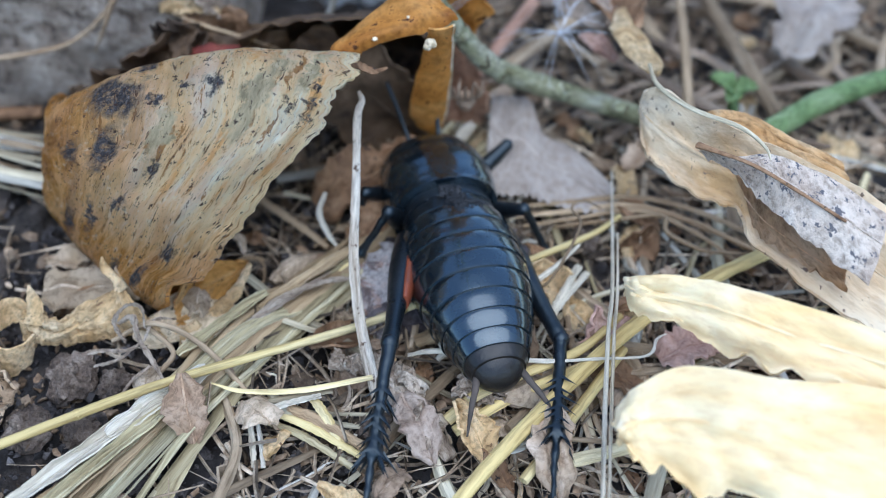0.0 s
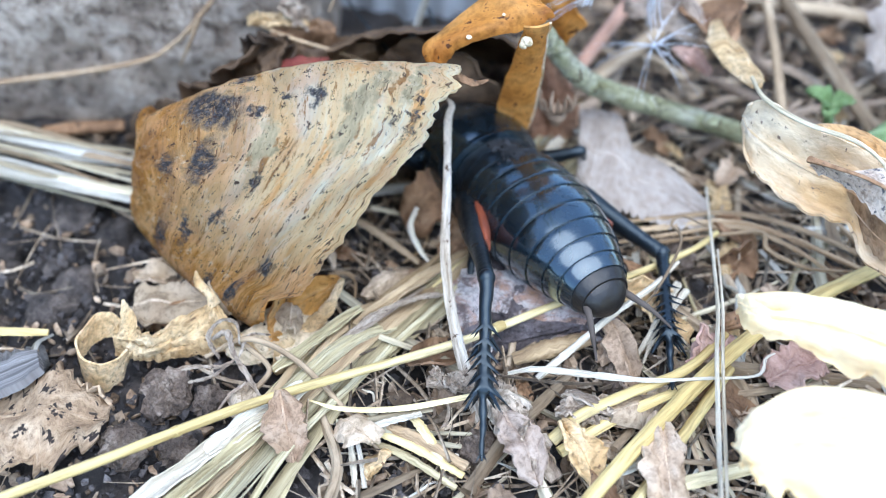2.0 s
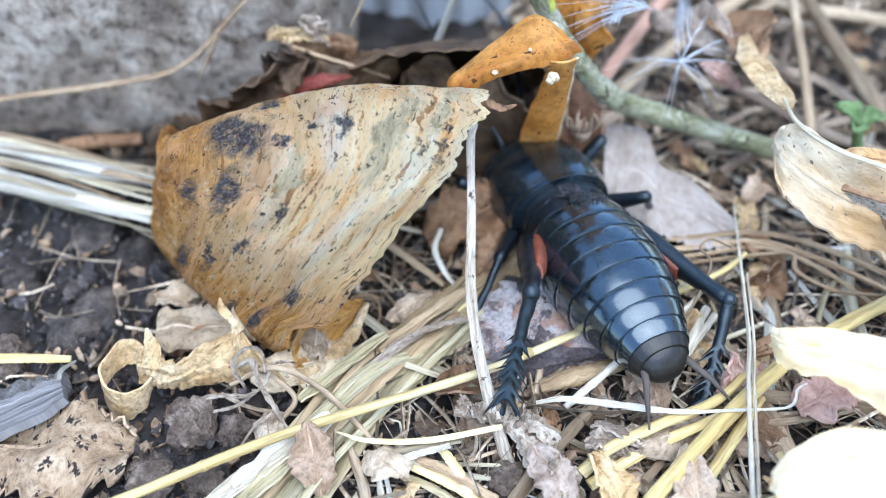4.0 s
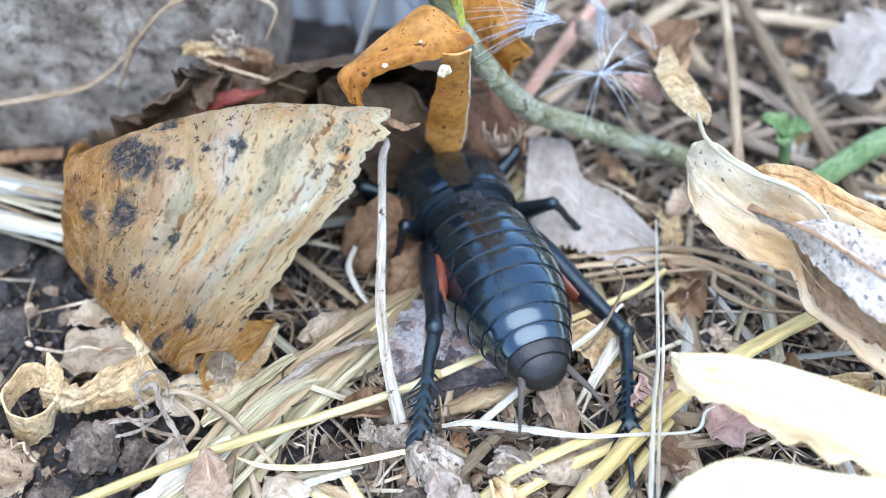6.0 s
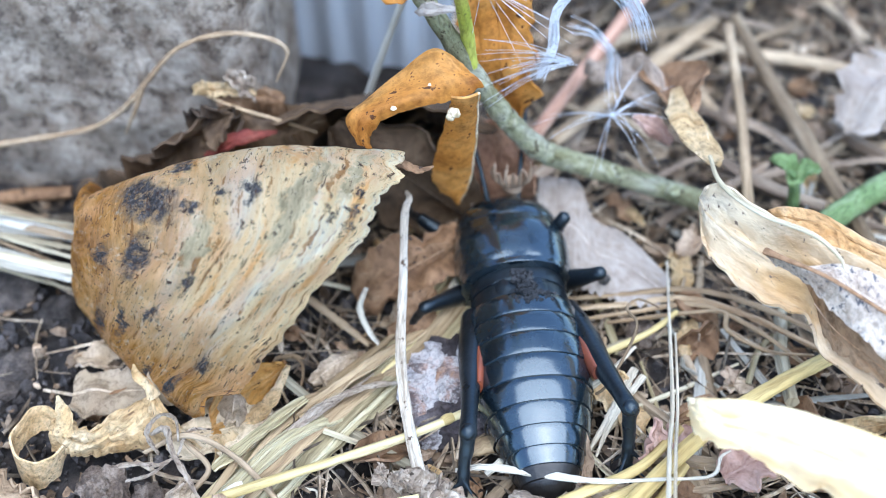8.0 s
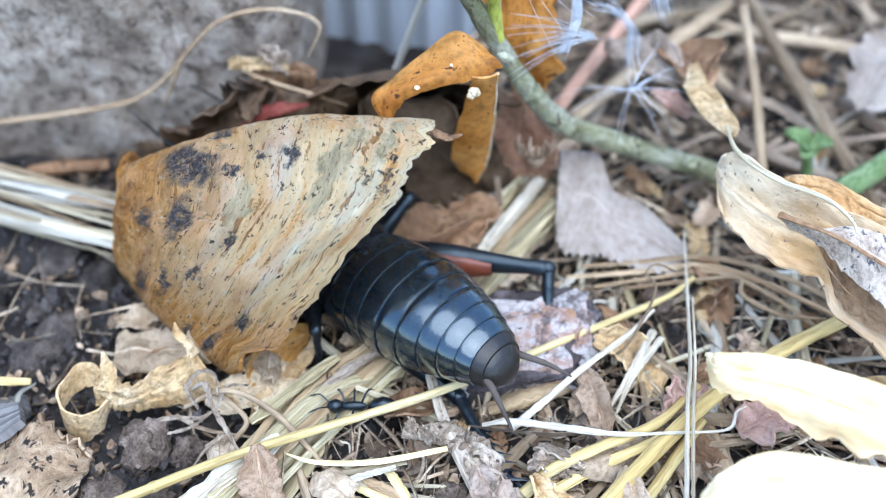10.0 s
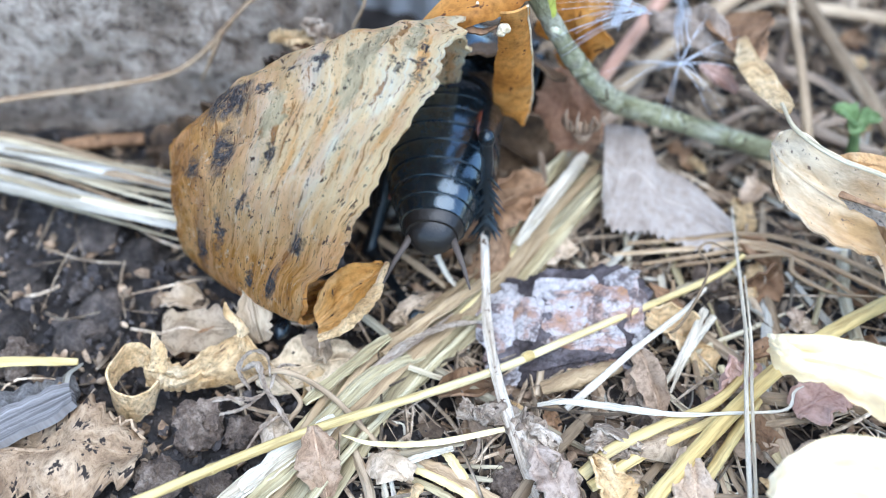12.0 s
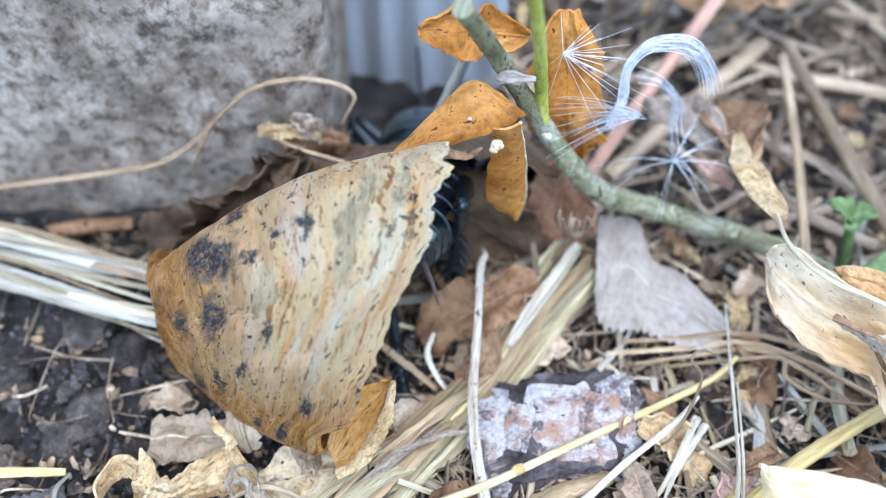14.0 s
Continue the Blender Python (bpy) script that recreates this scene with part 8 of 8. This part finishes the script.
    walk(femur, [
        (0, at(-2.3, 4.2, -1.4, 143.2, 10.5, -59.6)),
        (0.167, at(-2.3, 4.2, -1.4, 113.5, -24.6, -18.1)),
        (0.333, at(-2.3, 4.2, -1.4, 63.4, -23.4, 41.1)),
        (0.5, at(-2.3, 4.2, -1.4, 35.2, 12.8, 81.5)),
        (1, at(-2.3, 4.2, -1.4, 35.2, 12.8, 81.5)),
        (1.5, at(-2.3, 4.2, -1.4, 35.2, 12.8, 81.5)),
        (2, at(-2.3, 4.2, -1.4, 35.2, 12.8, 81.5)),
        (2.5, at(-2.3, 4.2, -1.4, 35.2, 12.8, 81.5)),
        (3, at(-2.3, 4.2, -1.4, 35.2, 12.8, 81.5)),
        (3.2, at(-2.3, 4.2, -1.4, 35.2, 12.8, 81.5)),
        (3.7, at(-2.3, 4.2, -1.4, 39.9, -14.6, 73)),
        (3.867, at(-2.3, 4.2, -1.4, 62.9, -40.8, 36)),
        (4.033, at(-2.3, 4.2, -1.4, 107.8, -43.6, -20.8)),
        (4.2, at(-2.3, 4.2, -1.4, 135.4, -20, -61.7)),
        (4.8, at(-2.3, 4.2, -1.4, 137.9, -2.7, -59)),
        (5.3, at(-2.3, 4.2, -1.4, 139.2, 5.9, -52.4)),
        (5.5, at(-2.3, 4.2, -1.4, 109.3, -12.5, -19.2)),
        (5.667, at(-2.3, 4.2, -1.4, 80.5, -20.5, 17.6)),
        (5.833, at(-2.3, 4.2, -1.4, 52.6, -10.2, 53.5)),
        (6, at(-2.3, 4.2, -1.4, 35.2, 12.8, 81.5)),
        (6.5, at(-2.3, 4.2, -1.4, 35.2, 12.8, 81.5)),
        (7, at(-2.3, 4.2, -1.4, 35.2, 12.8, 81.5)),
        (7.5, at(-2.3, 4.2, -1.4, 35.2, 12.8, 81.5)),
        (7.7, at(-2.3, 4.2, -1.4, 23.3, 34.6, 67.3)),
        (8.2, at(-2.3, 4.2, -1.4, 25.7, 32.6, 70.9)),
        (8.7, at(-2.3, 4.2, -1.4, 27.9, 30.3, 74.2)),
        (9.3, at(-2.3, 4.2, -1.4, 30.3, 27.2, 77.8)),
        (9.8, at(-2.3, 4.2, -1.4, 32, 24.2, 80.3)),
        (10, at(-2.3, 4.2, -1.4, 34.2, 17.8, 82.2)),
        (10.5, at(-2.3, 4.2, -1.4, 34.9, 14.7, 82.1)),
        (11, at(-2.3, 4.2, -1.4, 35.1, 13.4, 81.9)),
        (11.5, at(-2.3, 4.2, -1.4, 35.2, 12.9, 81.8)),
        (12, at(-2.3, 4.2, -1.4, 35.2, 12.8, 81.7)),
        (12.5, at(-2.3, 4.2, -1.4, 35.2, 12.8, 81.6)),
        (13, at(-2.3, 4.2, -1.4, 35.2, 12.8, 81.5)),
        (13.5, at(-2.3, 4.2, -1.4, 35.2, 12.8, 81.5)),
        (14, at(-2.3, 4.2, -1.4, 35.2, 12.8, 81.5)),
    ])
    walk(tibia, [
        (0, at(0, 4.1, 0, 117.4, 25.8, -46.8)),
        (0.167, at(0, 4.1, 0, 55.5, 31.4, -87.7)),
        (0.333, at(0, 4.1, 0, 5.6, 4.3, -113.2)),
        (0.5, at(0, 4.1, 0, -36.6, -31.8, -111)),
        (1, at(0, 4.1, 0, -36.6, -31.8, -111)),
        (1.5, at(0, 4.1, 0, -36.6, -31.8, -111)),
        (2, at(0, 4.1, 0, -36.6, -31.8, -111)),
        (2.5, at(0, 4.1, 0, -36.6, -31.8, -111)),
        (3, at(0, 4.1, 0, -36.6, -31.8, -111)),
        (3.2, at(0, 4.1, 0, -36.6, -31.8, -111)),
        (3.7, at(0, 4.1, 0, -70.4, -37.7, -98)),
        (3.867, at(0, 4.1, 0, -122.7, -34.7, -67)),
        (4.033, at(0, 4.1, 0, -163.4, -14.6, -50.5)),
        (4.2, at(0, 4.1, 0, 163, 10.5, -50.6)),
        (4.8, at(0, 4.1, 0, 150.9, 12.2, -46.8)),
        (5.3, at(0, 4.1, 0, 147.3, 9.4, -42.5)),
        (5.5, at(0, 4.1, 0, -164.5, -4.4, -37)),
        (5.75, at(0, 4.1, 0, -110.7, -38.3, -61.5)),
        (6, at(0, 4.1, 0, -36.6, -31.8, -111)),
        (6.5, at(0, 4.1, 0, -36.6, -31.8, -111)),
        (7, at(0, 4.1, 0, -36.6, -31.8, -111)),
        (7.5, at(0, 4.1, 0, -36.6, -31.8, -111)),
        (7.6, at(0, 4.1, 0, -29.9, -13.9, -84.1)),
        (7.7, at(0, 4.1, 0, -16.1, -0.8, -56.3)),
        (8.2, at(0, 4.1, 0, -17.6, -2.2, -63.9)),
        (8.7, at(0, 4.1, 0, -19.2, -3.9, -71.6)),
        (9.3, at(0, 4.1, 0, -21.2, -6.3, -80.6)),
        (9.8, at(0, 4.1, 0, -23.1, -8.7, -87.9)),
        (10, at(0, 4.1, 0, -29.3, -16.4, -100.1)),
        (10.5, at(0, 4.1, 0, -32.7, -22.1, -105.5)),
        (11, at(0, 4.1, 0, -34.5, -25.9, -108)),
        (11.5, at(0, 4.1, 0, -35.5, -28.2, -109.3)),
        (12, at(0, 4.1, 0, -36, -29.6, -110)),
        (12.5, at(0, 4.1, 0, -36.2, -30.5, -110.4)),
        (13, at(0, 4.1, 0, -36.4, -31, -110.6)),
        (13.5, at(0, 4.1, 0, -36.5, -31.3, -110.8)),
        (14, at(0, 4.1, 0, -36.5, -31.5, -110.8)),
    ])
    femur, tibia = LEG_PARTS["foreR"]
    walk(femur, [
        (0, at(2.3, 4.2, -1.4, 144.8, 12.8, 98.5)),
        (0.5, at(2.3, 4.2, -1.4, 144.8, 12.8, 98.5)),
        (1, at(2.3, 4.2, -1.4, 144.8, 12.8, 98.5)),
        (1.5, at(2.3, 4.2, -1.4, 144.8, 12.8, 98.5)),
        (2, at(2.3, 4.2, -1.4, 144.8, 12.8, 98.5)),
        (2.5, at(2.3, 4.2, -1.4, 144.8, 12.8, 98.5)),
        (3, at(2.3, 4.2, -1.4, 144.8, 12.8, 98.5)),
        (3.2, at(2.3, 4.2, -1.4, 144.8, 12.8, 98.5)),
        (3.7, at(2.3, 4.2, -1.4, 125.1, -34.2, 134.5)),
        (3.95, at(2.3, 4.2, -1.4, 93.8, -41.6, 173.9)),
        (4.2, at(2.3, 4.2, -1.4, 64.2, -31.5, -148.3)),
        (4.8, at(2.3, 4.2, -1.4, 56.3, -11, -143.6)),
        (5.3, at(2.3, 4.2, -1.4, 54, 0.8, -147.7)),
        (5.5, at(2.3, 4.2, -1.4, 57.8, -2.4, -150.4)),
        (5.667, at(2.3, 4.2, -1.4, 87.8, -19, 171.9)),
        (5.833, at(2.3, 4.2, -1.4, 122.2, -12.4, 130.4)),
        (6, at(2.3, 4.2, -1.4, 144.8, 12.8, 98.5)),
        (6.5, at(2.3, 4.2, -1.4, 144.8, 12.8, 98.5)),
        (7, at(2.3, 4.2, -1.4, 144.8, 12.8, 98.5)),
        (7.5, at(2.3, 4.2, -1.4, 144.8, 12.8, 98.5)),
        (7.6, at(2.3, 4.2, -1.4, 116.9, -12.6, 140.6)),
        (7.7, at(2.3, 4.2, -1.4, 78.8, -9.6, -169.7)),
        (8.2, at(2.3, 4.2, -1.4, 79, -16.3, -168.9)),
        (8.7, at(2.3, 4.2, -1.4, 79.4, -23.4, -168.4)),
        (9.3, at(2.3, 4.2, -1.4, 80.4, -31.9, -168.7)),
        (9.8, at(2.3, 4.2, -1.4, 82.9, -39.1, -171.3)),
        (10, at(2.3, 4.2, -1.4, 125.3, -31.7, 134.6)),
        (10.5, at(2.3, 4.2, -1.4, 139.1, -10.9, 111.7)),
        (11, at(2.3, 4.2, -1.4, 142.3, 0.2, 104.4)),
        (11.5, at(2.3, 4.2, -1.4, 143.5, 5.8, 101.5)),
        (12, at(2.3, 4.2, -1.4, 144, 8.8, 100.1)),
        (12.5, at(2.3, 4.2, -1.4, 144.3, 10.4, 99.4)),
        (13, at(2.3, 4.2, -1.4, 144.5, 11.4, 99)),
        (13.5, at(2.3, 4.2, -1.4, 144.6, 12, 98.8)),
        (14, at(2.3, 4.2, -1.4, 144.7, 12.3, 98.7)),
    ])
    walk(tibia, [
        (0, at(0, 4.1, 0, 36.6, 31.8, -111)),
        (0.5, at(0, 4.1, 0, 36.6, 31.8, -111)),
        (1, at(0, 4.1, 0, 36.6, 31.8, -111)),
        (1.5, at(0, 4.1, 0, 36.6, 31.8, -111)),
        (2, at(0, 4.1, 0, 36.6, 31.8, -111)),
        (2.5, at(0, 4.1, 0, 36.6, 31.8, -111)),
        (3, at(0, 4.1, 0, 36.6, 31.8, -111)),
        (3.2, at(0, 4.1, 0, 36.6, 31.8, -111)),
        (3.45, at(0, 4.1, 0, 73.1, 42.3, -91.4)),
        (3.7, at(0, 4.1, 0, 114.3, 40.5, -66.4)),
        (3.95, at(0, 4.1, 0, 150.2, 25.7, -43.7)),
        (4.2, at(0, 4.1, 0, 175.8, 3.5, -34.6)),
        (4.8, at(0, 4.1, 0, -170.3, -7.1, -23)),
        (5.3, at(0, 4.1, 0, -164.7, -9.8, -14.8)),
        (5.5, at(0, 4.1, 0, -173.1, -3.9, -18.6)),
        (5.667, at(0, 4.1, 0, 154.2, 31.1, -27.7)),
        (5.833, at(0, 4.1, 0, 95.8, 50.1, -68.9)),
        (6, at(0, 4.1, 0, 36.6, 31.8, -111)),
        (6.5, at(0, 4.1, 0, 36.6, 31.8, -111)),
        (7, at(0, 4.1, 0, 36.6, 31.8, -111)),
        (7.5, at(0, 4.1, 0, 36.6, 31.8, -111)),
        (7.6, at(0, 4.1, 0, 108.4, 44.2, -55.1)),
        (7.7, at(0, 4.1, 0, 160.3, 10.1, -21.4)),
        (8.2, at(0, 4.1, 0, 159, 12.3, -25.1)),
        (8.7, at(0, 4.1, 0, 157.5, 15, -29.3)),
        (9.3, at(0, 4.1, 0, 155, 19, -34.7)),
        (9.8, at(0, 4.1, 0, 151.6, 23.6, -39.8)),
        (10, at(0, 4.1, 0, 106.4, 43.8, -69.1)),
        (10.5, at(0, 4.1, 0, 66.3, 43.2, -96.5)),
        (11, at(0, 4.1, 0, 50.4, 38.6, -105.6)),
        (11.5, at(0, 4.1, 0, 43.8, 35.7, -108.6)),
        (12, at(0, 4.1, 0, 40.6, 34.1, -109.8)),
        (12.5, at(0, 4.1, 0, 38.9, 33.1, -110.4)),
        (13, at(0, 4.1, 0, 38, 32.6, -110.6)),
        (13.5, at(0, 4.1, 0, 37.4, 32.3, -110.8)),
        (14, at(0, 4.1, 0, 37.1, 32.1, -110.8)),
    ])
    walk(BIG_LEAF, [
        (0, at(-16, -6, 1)),
        (7.7, at(-16, -6, 1)),
        (9.8, at(-16, -6, 1)),
        (10, at(-16.03, -5.93, 0.94, 0.1, 0.1, 0.1)),
        (10.5, at(-15.9, -5.7, 0.61, -1.3, -3, 0.4)),
        (11, at(-14.63, -6, 1.23, -6.7, -6.5, 3.2)),
        (11.5, at(-14.47, -5.96, 1.28, -7.5, -5.9, 3)),
        (12, at(-14.35, -6.29, 2.08, -11.7, -11.7, 2.2)),
        (12.5, at(-14.48, -5.67, 1.76, -11.8, -14.2, 3)),
        (13, at(-13.6, -5.81, 1.46, -0.1, -15.9, 3.9)),
        (13.5, at(-13.36, -6.41, 2.66, 1.7, -14.5, 7.5)),
        (14, at(-13.64, -7.34, 2.5, -1.7, -14.9, 7.3)),
    ])
    walk(ORANGE, [
        (0, at(4, 0.5, 3.15)),
        (0.5, at(3.7, 0.5, 2.88)),
        (1, at(3.68, 0.5, 3.21)),
        (1.5, at(4.14, 0.5, 3.11)),
        (2, at(3.7, 0.5, 4.11)),
        (2.5, at(3.78, 0.5, 4.03)),
        (3, at(3.67, 0.5, 2.99)),
        (5.3, at(3.61, 0.5, 3.67)),
        (5.5, at(3.06, 0.5, 2.78)),
        (6, at(2.89, 0.5, 5.03)),
        (6.5, at(2.61, 0.5, 6.21)),
        (7, at(2.78, 0.5, 5.22)),
        (7.5, at(2.9, 0.5, 5.39)),
        (7.7, at(2.8, 0.5, 5.27)),
        (9.8, at(2.06, 0.5, 4.37)),
        (10, at(2.15, 0.5, 4.35)),
        (10.5, at(1.8, 0.5, 4.06)),
        (11, at(1.9, 0.5, 5.19, 0, -4, 0)),
        (11.5, at(2.3, 0.5, 5.01, 0, -4.8, 0)),
        (12, at(2.03, 0.5, 7.25, 0, -8, 0)),
        (12.5, at(1.59, 0.5, 8.05, 0, -8, 0)),
        (13, at(2.31, 0.5, 7.51, 0, -8, 0)),
        (13.5, at(1.98, 0.5, 7.99, 0, -8, 0)),
        (14, at(2.11, 0.5, 7.55, 0, -8, 0)),
    ])
    walk(LEANING, [
        (0, at(0.9, -19.4, 1.5, 30.88, 0, 4.57)),
        (1.5, at(0.4, -16.9, 1.5, 20.07, 0, 3.14)),
        (3, at(0.6, -19.3, 1.5, 40.58, 0, 7.34)),
        (5.3, at(0.3, -17.3, 1.5, 21.83, 0, 3.18)),
        (6.5, at(0.9, -18.1, 1.5, 29.77, 0, 6.8)),
        (7.7, at(0.9, -17.8, 1.5, 24.31, 0, 3.96)),
        (9.8, at(2, -21.1, 1.5, 3.16, 0, 11.12)),
        (10.5, at(2.2, -20, 1.5, 3.49, 0, 14.46)),
        (11, at(1.5, -20.7, 1.5, 2.83, 0, 9.09)),
        (11.5, at(1.6, -20.4, 1.5, 15.89, 0, 7.84)),
        (12, at(1.5, -19.7, 1.5, 11.9, 0, 5.71)),
        (12.5, at(1.8, -20.2, 1.5, 13.22, 0, 7.08)),
        (13, at(1.6, -18.2, 1.5, 4.26, 0, 4.93)),
        (13.5, at(1, -17.5, 1.5, 14.59, 0, 1.02)),
        (14, at(0.6, -17.2, 1.5, 12.21, 0, 0.67)),
    ])
    walk(ANT, [
        (0, at(7.8, -32.5, 1.2, 0, 0, 27.9)),
        (8.6, at(2.4, -22.3, 1.2, 0, 0, 31.54)),
        (9.4, at(-1.1, -18, 1.2, 0, 0, 41.7)),
        (9.8, at(-2.5, -16.8, 1.2, 0, 0, 56.73)),
        (10, at(-4.3, -15.9, 1.2, 0, 0, 90)),
        (10.5, at(-7.1, -16.8, 1.2, 0, 0, 72.84)),
        (11, at(-11.1, -13.8, 1.2, 0, 0, 40.36)),
        (11.4, at(-12.2, -10.8, 1.2, 0, 0, 10.71)),
        (14, at(-11.8, -10.1, 1.2, 0, 0, -29.74)),
    ])


motions()
